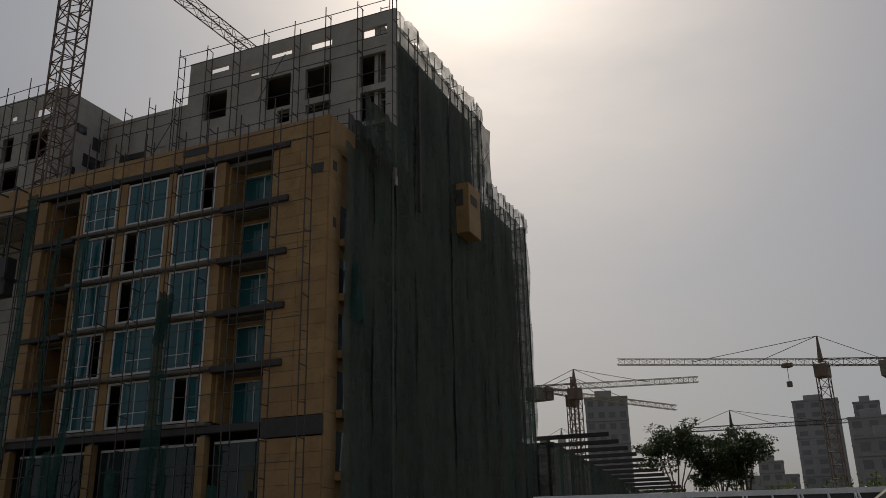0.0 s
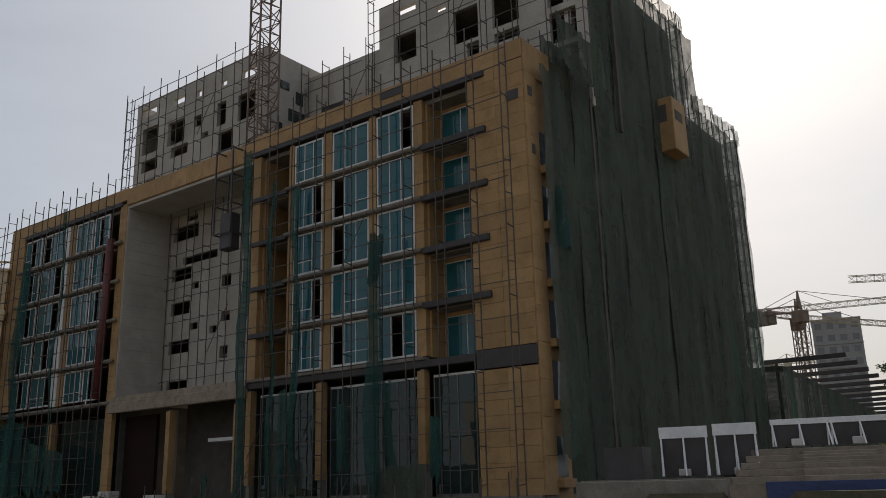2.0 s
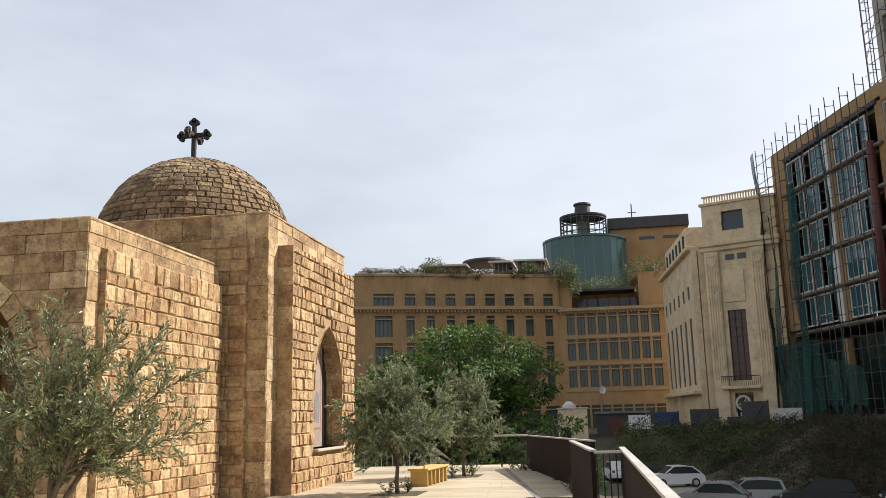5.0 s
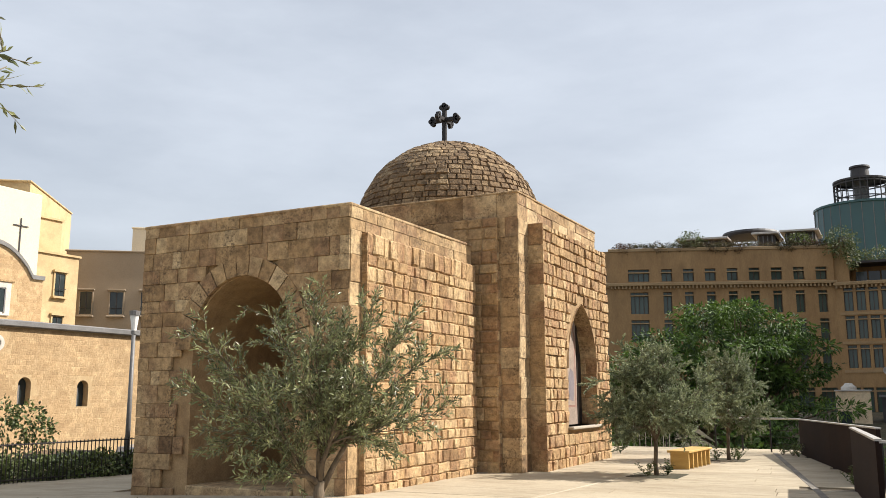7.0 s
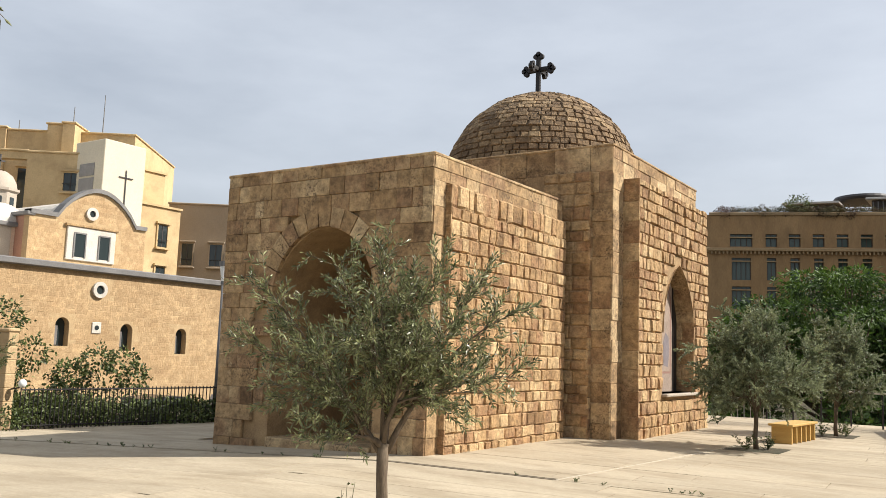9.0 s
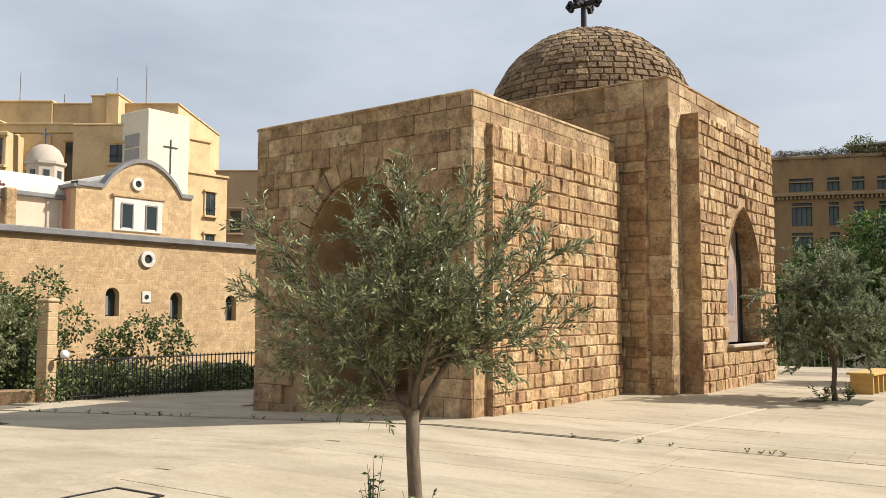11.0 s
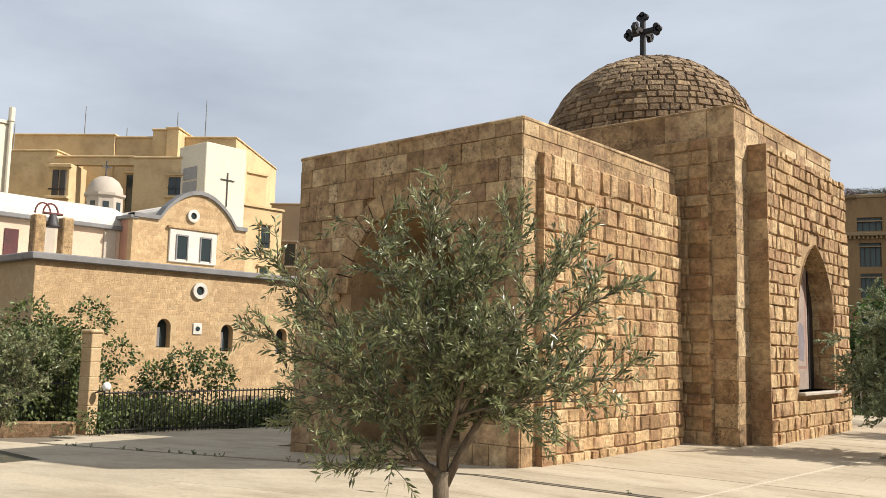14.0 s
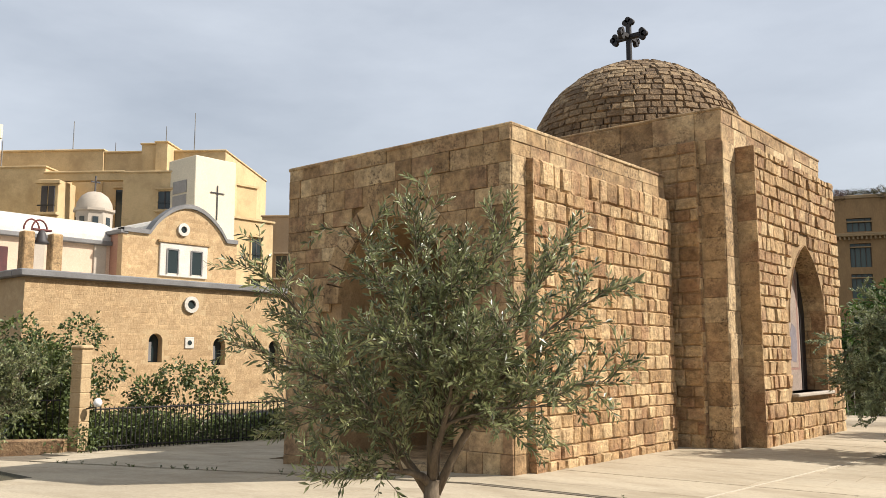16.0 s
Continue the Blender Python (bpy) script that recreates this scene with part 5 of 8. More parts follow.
# loggias
for k in range(5):
    z0, z1 = LV[k] + .1, LV[k + 1] - .3
    lo = sp("loggia", MB().box(-7.5, -7.35, .3, 1.6, z0, z1).box(-4.1, -3.95, .3, 1.6, z0, z1).box(-7.5, -3.95, 1.6, 1.75, z1 - .3, z1).box(-7.5, -7.2, 1.6, 1.75, z0, z1 - .3), "ochre", "recessed ochre-lined loggia")
    glazing(-7.2, -4.15, z0, z1 - .3, 1.6, panes=2, fw=.07)
    # back wall darker than the ochre cheeks: the recess's shade is in its colour
    sp("loggia_back", B1(-22.4, -19.75, 2.6, 2.75, z0, z1), "void", "back wall of a loggia, coloured dark for its shade")
    sp("loggia", MB().box(-22.6, -22.4, .3, 2.6, z0, z1).box(-19.75, -19.55, .3, 2.6, z0, z1), "ochre")
# ground floor shopfront
for x0, x1, in ((-22.5, -16.7), (-15.8, -8.3), (-7.4, -4.0)):
    n = max(2, round((x1 - x0) / 1.9))
    sf = sp("shopfront", B1(x0, x1, .45, .6, .8, .95), "zinc")
    part("head_rail", B1(x0, x1, .43, .6, 7.5, 7.64), "white_frame", sf, "white head rail")
    for k in range(n):
        a, c = x0 + (x1 - x0) * k / n, x0 + (x1 - x0) * (k + 1) / n
        part("mullion", B1(a - .03, a + .03, .46, .58, .95, 7.5), "zinc", sf)
        part("pane", B1(a + .03, c - .03, .50, .53, .95, 7.5), "dark_glass", sf)
for x0, x1, z0 in ((-16.5, -15.95, 1.9), (-8.15, -7.6, 2.6), (-23.25, -22.75, 1.7)):
    clad(x0, x1, z0, 7.9, w=.9, h=1.15, y0=-.2)
    sp("pier_core", B1(x0 + .1, x1 - .1, -.05, .4, .5, 8), "concrete")
# dark-coloured inner walls, added to shut out sky seen through the shop panes
for xw in (-23.45, -39.7, -.45):
    sp("side_wall", B1(xw, xw + .15, .7, 8.7, .3, 8.3), "void")
for xw, yw in ((-19, 3.2), (-13.8, 3.4), (-10.4, 3.0), (-6, 3.6)):
    sp("inner_column", B1(xw, xw + .6, yw, yw + .6, .8, 8.2, bev=.03), "concrete")
# corner return of the near wing
for k in range(6):
    z = 2.2 + 3.35 * k if k else 1.5
    sp("window", B1(-.05, .0, 1.3, 2.5, z + .2, z + 2.3), "pane_dark")
    sp("balcony", B1(-.05, .45, 1.25, 2.6, z - .35, z + .1, bev=.02), "ochre", "small ochre balcony front")
for k in range(13):
    sp("return_wall", B1(-.05, .08, 0, 1.3, .8 + 1.99 * k + .01, .8 + 1.99 * (k + 1) - .01), "ochre")
sp("return_wall", B1(-.05, .07, 1.3, 3.0, 24.6, 26.7), "ochre")
sp("return_core", B1(-.4, -.05, 1.3, 3.0, .5, 24.6), "ochre")
sp("slot", B1(.0, .10, .3, .75, 23.2, 23.8), "dark_steel")
sp("slot", B1(.0, .10, .45, .8, 19.6, 20.2), "dark_steel")

# bridge over the gap
sp("bridge", B1(-39.7, -23.3, -.06, 4.3, 25.0, 26.5, bev=.02), "ochre", "ochre-clad bridge beam joining the wings")
for k in range(8):
    sp("cladding_panel", B1(-39.6 + 2.03 * k, -37.6 + 2.03 * k, -.10, -.04, 25.05, 26.45), "ochre")
sp("gap_wall", B1(-39.9, -39.5, .0, 4.4, 8.9, 25.0), "white_wall", "plain white wall of the gap")
for k in range(17):
    sp("wall_board", B1(-39.5, -39.47, .1, 4.3, 8.95 + .94 * k, 9.87 + .94 * k, bev=.008), "white_wall")
sp("gap_floor", B1(-39.6, -23.2, -.4, 9, 8.3, 8.75, bev=.03), "brown_concrete")
sp("bridge_soffit", B1(-39.5, -23.4, .05, 4.3, 24.75, 25.0), "white_wall")
sp("slab_edge", B1(-39.6, -23.2, -.55, -.1, 7.5, 8.3, bev=.04), "brown_concrete", "raw stained concrete edge beam")
for x in (-32.1, -24.4):
    clad(x, x + .48, 1.3, 7.2, w=.8, h=1.2, y0=-.3)
    sp("column", B1(x + .06, x + .42, -.15, .5, .4, 7.3), "concrete")
sp("brown_wall", B1(-39.6, -35.4, 1.2, 1.5, .8, 7.3), "brown_metal")
# rear wall below the gap, its deep shade put into the colour
sp("dark_wall", B1(-35.4, -23.2, 4.0, 4.3, .4, 8.3), "void")
sp("canopy", B1(-29.5, -24.6, 1.6, 3.9, 4.9, 5.15), "tarp_white")

# far wing
clad(-59.2, -39.6, 25.5, 26.6, w=1.95, h=1.1)
sp("steel_beam", B1(-56.5, -40.2, -.22, .3, 25.05, 25.45, bev=.03), "dark_steel")
clad(-59.2, -56.6, 8.8, 25.5, w=1.3, h=1.2)
clad(-40.6, -39.6, .8, 25.2, w=1.0, h=1.2)
for k, z in enumerate(LV[1:-1] + [8.4]):
    sp("slab_edge", B1(-56.6, -40.7, -.16, .4, z - .18, z + .14, bev=.03), "concrete")
    sp("pipe", MB().rod((-57, -.3, z), (-39.8, -.3, z), .15, n=10), "concrete", smooth=True)
fcols = ((-56.4, -53.4, 1), (-53.0, -49.4, 1), (-47.4, -44.8, -1), (-44.5, -42.2, 2))
for a, (x0, x1, ms) in enumerate(fcols):
    for k in range(5):
        glazing(x0, x1, LV[k] + .25, LV[k + 1] - .25, 0.05, rs.choice((0, 1, 2, 1)) if ms > 0 else rs.choice((-1, 2, 0)), panes=3)
for z0, z1 in zip(LV, LV[1:]):
    sp("mullion", B1(-49.2, -48.4, -.1, .3, z0 + .1, z1 - .2, bev=.02), "white_frame")
    sp("mullion", B1(-48.3, -47.5, -.06, .3, z0 + .1, z1 - .2, bev=.02), "ochre")
sp("rust_pipe", MB().rod((-41.4, -.5, 8.8), (-41.0, -.5, 22.2), .34, n=12), "red", "rust-red debris chute", smooth=True)
for x0, x1 in ((-58.8, -49.0), (-48.0, -40.8)):
    sf = sp("shopfront", MB().box(x0, x1, .45, .6, .8, .95), "zinc")
    for k in range(5):
        a, c = x0 + (x1 - x0) * k / 5, x0 + (x1 - x0) * (k + 1) / 5
        part("pane", B1(a + .03, c - .03, .50, .53, .95, 7.3), "dark_glass", sf)
clad(-48.9, -48.2, 1.7, 7.2, w=.8, h=1.2, y0=-.25)
sp("end_wall", B1(-59.4, -59.1, 0, 9, .5, 26.4), "ochre")

# white towers with punched openings
def pierced(x0, x1, z0, z1, y, holes, thick=.35, deep=2.6, name="tower_wall", through=()):
    """A wall with oblong openings, cut into strips between them."""
    hs = [h for h in list(holes) + list(through)]
    xs = sorted({x0, x1, *[min(max(v, x0), x1) for h in hs for v in h[:2]]})
    mb = MB()
    for a, c in zip(xs, xs[1:]):
        m_ = (a + c) / 2
        cuts = sorted((h[2], h[3]) for h in hs if h[0] < m_ < h[1])
        z = z0
        for lo, hi in cuts:
            if lo > z:
                mb.box(a, c, y, y + thick, z, lo)
            z = max(z, hi)
        if z < z1:
            mb.box(a, c, y, y + thick, z, z1)
    return sp(name, mb, "white_wall")
LT = [(-45.3, -42.9, 36.0, 36.9), (-44.9, -42.4, 32.1, 34.8), (-44.8, -42.3, 30.3, 31.5), (-44.0, -42.4, 28.5, 29.4), (-40.9, -38.4, 32.0, 34.3), (-40.3, -37.8, 30.7, 31.7), (-37.1, -36.0, 32.8, 33.9),
      (-35.8, -34.9, 31.5, 32.0), (-33.8, -32.6, 32.0, 34.2), (-33.5, -31.5, 29.4, 31.3), (-31.0, -28.8, 31.7, 34.1), (-31.5, -29.6, 28.4, 29.2), (-38.3, -37.1, 28.5, 29.3)]
LOW = [(-39.2, -35.7, 22.5, 23.8), (-37.4, -35.9, 24.1, 24.6), (-37.7, -33.0, 20.2, 20.9), (-39.2, -36.4, 18.9, 20.0), (-36.3, -35.3, 17.9, 18.5), (-39.0, -36.4, 15.9, 17.0), (-36.3, -35.2, 14.4, 15.0),
       (-33.6, -32.7, 13.8, 14.4), (-39.0, -36.3, 12.6, 13.7), (-39.0, -36.2, 9.5, 10.3), (-32.5, -31.2, 21.2, 22.3), (-32.3, -31.1, 17.5, 18.5), (-32.2, -31.1, 14.6, 15.4), (-32.2, -31.2, 11.6, 12.6), (-26.5, -25.2, 20.5, 21.6), (-26.6, -25.4, 15.5, 16.5)]
SKY = [(-40.3, -38.5, 35.9, 36.6), (-36.9, -36.1, 35.7, 36.4), (-33.5, -32.6, 35.7, 36.3), (-30.6, -28.7, 35.4, 36.3)]
pierced(-45.9, -27.2, 26.0, 37.55, 4.3, LT, through=SKY)
pierced(-39.6, -23.3, 8.7, 26.0, 4.4, LOW, name="gap_back_wall")
sp("tower_roof", B1(-45.5, -27.4, 4.7, 8.4, 35.0, 35.25), "concrete")
for z in (28.2, 31.9):
    sp("floor_slab", B1(-45.5, -27.4, 4.7, 8.3, z - .25, z), "concrete")
# dark-coloured backing gives the tower openings their inner shade
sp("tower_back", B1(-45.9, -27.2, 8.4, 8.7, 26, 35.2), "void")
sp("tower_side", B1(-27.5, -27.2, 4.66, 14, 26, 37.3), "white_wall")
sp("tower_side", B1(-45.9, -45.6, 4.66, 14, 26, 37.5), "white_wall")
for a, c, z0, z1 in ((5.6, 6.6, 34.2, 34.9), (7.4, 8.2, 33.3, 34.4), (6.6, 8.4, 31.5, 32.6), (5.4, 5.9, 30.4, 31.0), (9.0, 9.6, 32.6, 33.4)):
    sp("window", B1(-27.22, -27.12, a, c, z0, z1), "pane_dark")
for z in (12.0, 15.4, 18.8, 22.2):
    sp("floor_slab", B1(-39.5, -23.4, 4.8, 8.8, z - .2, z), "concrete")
# dark-coloured backing gives the gap wall's openings their inner shade
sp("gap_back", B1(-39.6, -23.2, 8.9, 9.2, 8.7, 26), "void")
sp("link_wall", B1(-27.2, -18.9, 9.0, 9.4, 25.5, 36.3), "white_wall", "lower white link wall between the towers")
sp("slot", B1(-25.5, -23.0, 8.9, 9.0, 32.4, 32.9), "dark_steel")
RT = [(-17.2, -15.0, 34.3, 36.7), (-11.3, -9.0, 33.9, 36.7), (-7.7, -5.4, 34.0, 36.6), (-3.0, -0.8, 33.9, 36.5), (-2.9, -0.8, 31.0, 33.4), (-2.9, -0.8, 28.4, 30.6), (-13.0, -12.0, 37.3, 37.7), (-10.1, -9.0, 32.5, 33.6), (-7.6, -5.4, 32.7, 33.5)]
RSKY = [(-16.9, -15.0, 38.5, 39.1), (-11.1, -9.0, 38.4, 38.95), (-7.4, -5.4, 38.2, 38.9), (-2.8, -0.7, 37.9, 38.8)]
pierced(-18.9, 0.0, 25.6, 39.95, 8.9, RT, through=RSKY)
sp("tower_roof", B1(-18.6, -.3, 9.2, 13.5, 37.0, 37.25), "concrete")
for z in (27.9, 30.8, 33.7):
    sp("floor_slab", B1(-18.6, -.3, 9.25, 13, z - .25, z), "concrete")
# the near tower's backing has its inner shade as a dark colour too
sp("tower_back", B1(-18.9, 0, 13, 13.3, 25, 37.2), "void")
sp("tower_side", B1(-18.9, -18.6, 9.25, 27, 25, 39.6), "white_wall")
sp("tower_side", B1(-1.9, -1.6, 9.25, 27.6, 8, 39.6), "white_wall")
sp("rear_block", B1(-18, -1.7, 27.6, 39.2, .5, 32.6), "white_wall")
sp("rear_wall", B1(-1.9, -1.6, 2.6, 39.2, .5, 28.2), "ochre")
sp("ochre_box", B1(-1.2, .9, 20.6, 23.2, 25.8, 30.2, bev=.05), "ochre", "ochre box bay among the nets")
# the bay's windows are flat boxes in the unlit-room colour, without glass
sp("window", B1(.86, .93, 21.0, 22.4, 28.4, 29.2), "void")
sp("window", B1(-.5, .4, 20.55, 20.62, 28.2, 29.6), "void")
for a, c in ((10.2, 11.2), (12.4, 13.2)):
    for z in (27.0, 31.0):
        sp("window", B1(-1.62, -1.55, a, c, z, z + 2.2), "pane_dark")

# ---------- scaffolding ----------
def scaffold(name, label, m, x0, x1, z0, z1, step, material="scaffold", deep=.75, lift=1.95, top=1.1, sway=.03, parent=None, r=.042):
    """Tube frames in a row along x: two standards each, rungs, ledgers and braces."""
    t = thing(name, label, "scaffolding", m, group="scaffolding on the unfinished building")
    n = max(1, round((x1 - x0) / step))
    for k in range(n + 1):
        x = x0 + (x1 - x0) * k / n + rs.uniform(-.15, .15)
        e = z1 + top * rs.uniform(.55, 1.1)
        for y in (0, -deep):
            part("standard", MB().rod((x, y, z0), (x + rs.uniform(-sway, sway) * 3, y, e if y else e - .3), r, n=5), material, t)
        z = z0 + .6
        while z < e - .2:
            part("rung", MB().rod((x, 0, z), (x, -deep, z + rs.uniform(-.1, .1)), r * .8, n=4), material, t)
            z += lift
    z = z0 + 1.4
    while z < z1 + .4:
        for y in (-deep,):
            if rs.random() < .92:
                a, c = x0 + rs.uniform(-.5, .5), x1 + rs.uniform(-.5, .5)
                pts = [(a + (c - a) * i / 6, y, z + rs.uniform(-.05, .05)) for i in range(7)]
                part("ledger", MB().tube(pts, [r * .75] * 7, 4), material, t)
        z += lift * rs.choice((.5, 1, 1))
    for k in range(max(1, n // 4)):
        x = x0 + (x1 - x0) * rs.random() * .8
        z = z0 + (z1 - z0) * rs.random() * .7
        part("brace", MB().rod((x, -deep, z), (x + 2.4, -deep, z + 3.6), r * .7, n=4), material, t)
    return t
LS = SITE
scaffold("scaffolding", "rusty tube scaffolding before the glazed ochre wing", LS @ pose(0, -.75, 0), -22.6, -.6, .8, 26.6, 2.35)
scaffold("scaffolding", "rusty tube scaffolding before the far ochre wing", LS @ pose(0, -.75, 0), -59.6, -40.4, .8, 26.6, 2.4)
scaffold("scaffolding", "tube scaffolding in the gap before the white wall", LS @ pose(0, 4.1, 0), -38.2, -24.2, 8.75, 24.4, 2.4)
scaffold("scaffolding", "tube scaffolding on the far white tower", LS @ pose(0, 4.0, 0), -46.2, -27.6, 26.4, 37.4, 2.5)
scaffold("scaffolding", "tube scaffolding on the near white tower", LS @ pose(0, 8.6, 0), -19.2, 0.2, 26, 39.7, 2.6)
scaffold("scaffolding", "tube scaffolding on the link wall", LS @ pose(0, 8.7, 0), -27, -19.6, 26, 36.0, 2.4)
scaffold("scaffolding", "narrow scaffold tower at the edge of the white tower", LS @ pose(0, 4.6, 0), -47.2, -46.3, 26, 37.2, .9, material="scaffold_pale")
ROT = pose(0, 0, 0, 0, 0, 90)
scaffold("scaffolding", "pale scaffold with torn net along the netted side", LS @ pose(-1.35, 0, 0) @ ROT, 9.2, 27.2, 30, 39.3, 1.6, material="scaffold_pale", top=1.8, deep=.8)
scaffold("scaffolding", "pale scaffold with torn net on the rear block", LS @ pose(-1.35, 0, 0) @ ROT, 27.4, 39.6, 10, 32.6, 1.5, material="scaffold_pale", top=1.6, deep=.9)
scaffold("scaffolding", "pale scaffold at the end of the netted side", LS @ pose(-2.6, 39.2, 0), .2, 2.4, 10, 32.6, 1.1, material="scaffold_pale")
scaffold("scaffolding", "pale scaffold at the step of the netted side", LS @ pose(-2.6, 27.2, 0), .2, 2.4, 30, 39.4, 1.1, material="scaffold_pale")

scaffold("scaffolding", "dark tube scaffolding behind the green safety net", LS @ pose(-1.35, 0, 0) @ ROT, 3.0, 38.8, .8, 28.0, 2.2, r=.045, deep=.84, lift=3.3)
# nets
def net(name, label, m, x0, x1, z0, z1, material, folds=.14, seed=0, ztop=None, n=None, rag=.5, kind_label="net"):
    """A hanging net: folds run downwards, the lower hem is ragged."""
    rr = random.Random(seed)
    n = n or max(6, int((x1 - x0) / .35))
    nz = max(6, int((z1 - z0) / 1.6))
    ph = [rr.uniform(0, 6.28) for _ in range(4)]
    vs = []
    for i in range(n + 1):
        u = i / n
        x = x0 + (x1 - x0) * u
        hem = z0 + rag * rr.random()
        tp = (z1 if ztop is None else z1 + (ztop - z1) * u) - .25 * rr.random()
        for j in range(nz + 1):
            w = j / nz
            z = hem + (tp - hem) * w
            y = folds * (math.sin(x * 2.6 + ph[0] + w * 1.2) + .6 * math.sin(x * 5.3 + ph[1] - w * 2) + .8 * math.sin(z * .5 + ph[2] + x)) + rr.uniform(-.04, .04)
            vs.append((x + .1 * math.sin(z * .9 + i), y, z))
    fs = [(i * (nz + 1) + j, (i + 1) * (nz + 1) + j, (i + 1) * (nz + 1) + j + 1, i * (nz + 1) + j + 1) for i in range(n) for j in range(nz)]
    ob = solid(name, MB().add(vs, fs), material, label, "net", group="safety nets on the unfinished building", smooth=True)
    ob.matrix_world = m
    return ob
NS = LS @ pose(-.2, 0, 0) @ ROT
x = 2.7
i = 0
while x < 39.2:
    w = 3.3
    top = 28.3 + .25 * (x - 2.7) * 0 if x < 8.7 else (39.2 if x < 27.2 else 32.4)
    hem = 0.7
    net("safety_net", "dark green safety net hanging in long folds", NS, x, min(x + w + .3, 39.0), hem, top, "net", seed=i, folds=.035, rag=.25)
    x += w
    i += 1
net("safety_net", "pale frayed net on the top edge scaffold", LS @ pose(-.1, 0, 0) @ ROT, 9.5, 27.3, 38.6, 40.3, "net_pale", seed=50, rag=.3)
net("safety_net", "pale frayed net on the rear scaffold", LS @ pose(-.1, 0, 0) @ ROT, 27.6, 39.4, 31.7, 33.6, "net_pale", seed=51, rag=.3)
net("safety_net", "pale frayed net at the far edge", LS @ pose(-2.4, 39.5, 0), .2, 2.3, 11, 32.8, "net_pale", seed=52, n=8)
net("safety_net", "pale frayed net at the step", LS @ pose(-2.4, 27.5, 0), .2, 2.3, 32.4, 39.4, "net_pale", seed=53, n=8)
net("safety_net", "dark net drawn over the corner balconies", LS @ pose(.62, 0, 0) @ ROT, .9, 3.2, 2.4, 25.4, "net", seed=59, folds=.07)
net("net_strip", "green net bunched at the corner of the wing", LS @ pose(.5, 1.5, 0) @ ROT, 0.2, 1.6, 14.0, 17.8, "net_green", seed=60, n=8, folds=.2)
net("net_strip", "sagging green net at the top of the corner", LS @ pose(1.2, 2.2, 0) @ ROT, 0, 6.4, 25.6, 29.4, "net", seed=61, ztop=28.3)
for k, (a, c, z0, z1) in enumerate(((-22.3, -21.6, -1.0, 25.0), (-17.3, -16.5, -2.8, 21.0), (-10.6, -9.8, -3.0, 16.0), (-19.5, -19.2, -2.5, 22.0), (-60.4, -59.0, .5, 27.0), (-52.8, -52.1, .5, 22.0), (-46.9, -46.5, .5, 26.0), (-57.6, -57.2, 4, 20), (-26.0, -25.4, -2.6, 2.6))):
    net("net_strip", "narrow dark green net strip hanging on the scaffold", LS @ pose(0, -1.75, 0), a, c, z0, z1, "net_green", seed=70 + k, n=7, folds=.22)
net("net_strip", "bunched dark green net on the scaffold", LS @ pose(0, -1.7, 0), -10.6, -9.9, 13.0, 16.6, "net_green", seed=90, n=6, folds=.3)
net("safety_net", "dark green net heaped over the base wall", LS @ pose(0, -1.9, 0), -10.2, -6.0, -3.4, 2.6, "net", seed=91, folds=.2, rag=1.5)
net("safety_net", "dark green net over the lower shopfront", LS @ pose(0, -1.3, 0), -59.5, -51.0, .5, 7.6, "net_green", seed=92, folds=.16, rag=1.2)
net("safety_net", "dark green net before the far shopfront", LS @ pose(0, -1.4, 0), -50.4, -44.2, .5, 6.2, "net_green", seed=95, folds=.16, rag=1.8, ztop=4.6)
net("safety_net", "dark green net between two bays", LS @ pose(0, -1.3, 0), -19.6, -16.6, .6, 5.6, "net", seed=93, folds=.12, ztop=3.0)

for k, (a, c, z0, z1) in enumerate(((-18.6, -17.6, .6, 7.6), (-13.2, -12.5, .6, 6.4), (-9.6, -8.7, .6, 7.4), (-6.2, -5.4, .6, 5.2))):
    net("net_strip", "torn dark green net hanging before the shopfront", LS @ pose(0, -1.6, 0), a, c, z0, z1, "net_green", seed=101 + k, n=7, folds=.25, rag=2.6)

# hoist cage at the edge of the gap
cage = thing("hoist_cage", "dark open hoist cage hung at the parapet", "hoist", LS @ pose(-26.6, -1.0, 19.6))
for x, y in ((0, 0), (1.9, 0), (0, 1.2), (1.9, 1.2)):
    part("post", B1(x - .05, x + .05, y - .05, y + .05, 0, 6.6), "dark_steel", cage)
for z in (0, 2.2, 4.4, 6.5):
    for a in ((0, 1.9, -.04, .04), (0, 1.9, 1.16, 1.24), (-.04, .04, 0, 1.2), (1.86, 1.94, 0, 1.2)):
        part("bar", B1(*a, z - .05, z + .05), "dark_steel", cage)
part("debris_box", B1(.4, 1.7, .2, 1.1, -1.2, 1.6, bev=.1), "dark_steel", cage)

# retaining wall and street edge before the building
rw = solid("wall_retaining", MB().box(-34, 3, -2.2, -1.9, -6, .35).box(-34, 3, -2.35, -1.75, .35, .55), "brown_concrete", "stained brown concrete retaining wall", "wall", kind="structure")
rw.matrix_world = LS
pave = solid("pavement_street", MB().box(-62, 6, -2.0, 0.0, .25, .45), "concrete", "bare concrete pavement before the building", "pavement", kind="structure")
pave.matrix_world = LS
for i, (x, z, n) in enumerate(((-39.0, .55, 5), (-37.0, .55, 7), (-31.2, .55, 4))):
    pl = thing("block_pallet", "pallet of wrapped pale concrete blocks", "pallet", LS @ pose(x, -1.5, .46), group="building materials")
    part("pallet", B1(-.75, .75, -.5, .5, 0, .14, bev=.01), "yellow_wood", pl)
    for r in range(max(2, n // 2)):
        for k in range(3):
            part("block", B1(-.72 + .49 * k, -.25 + .49 * k, -.45, .45, .14 + .33 * r, .45 + .33 * r, bev=.02), "block", pl)

rr_b = random.Random(77)
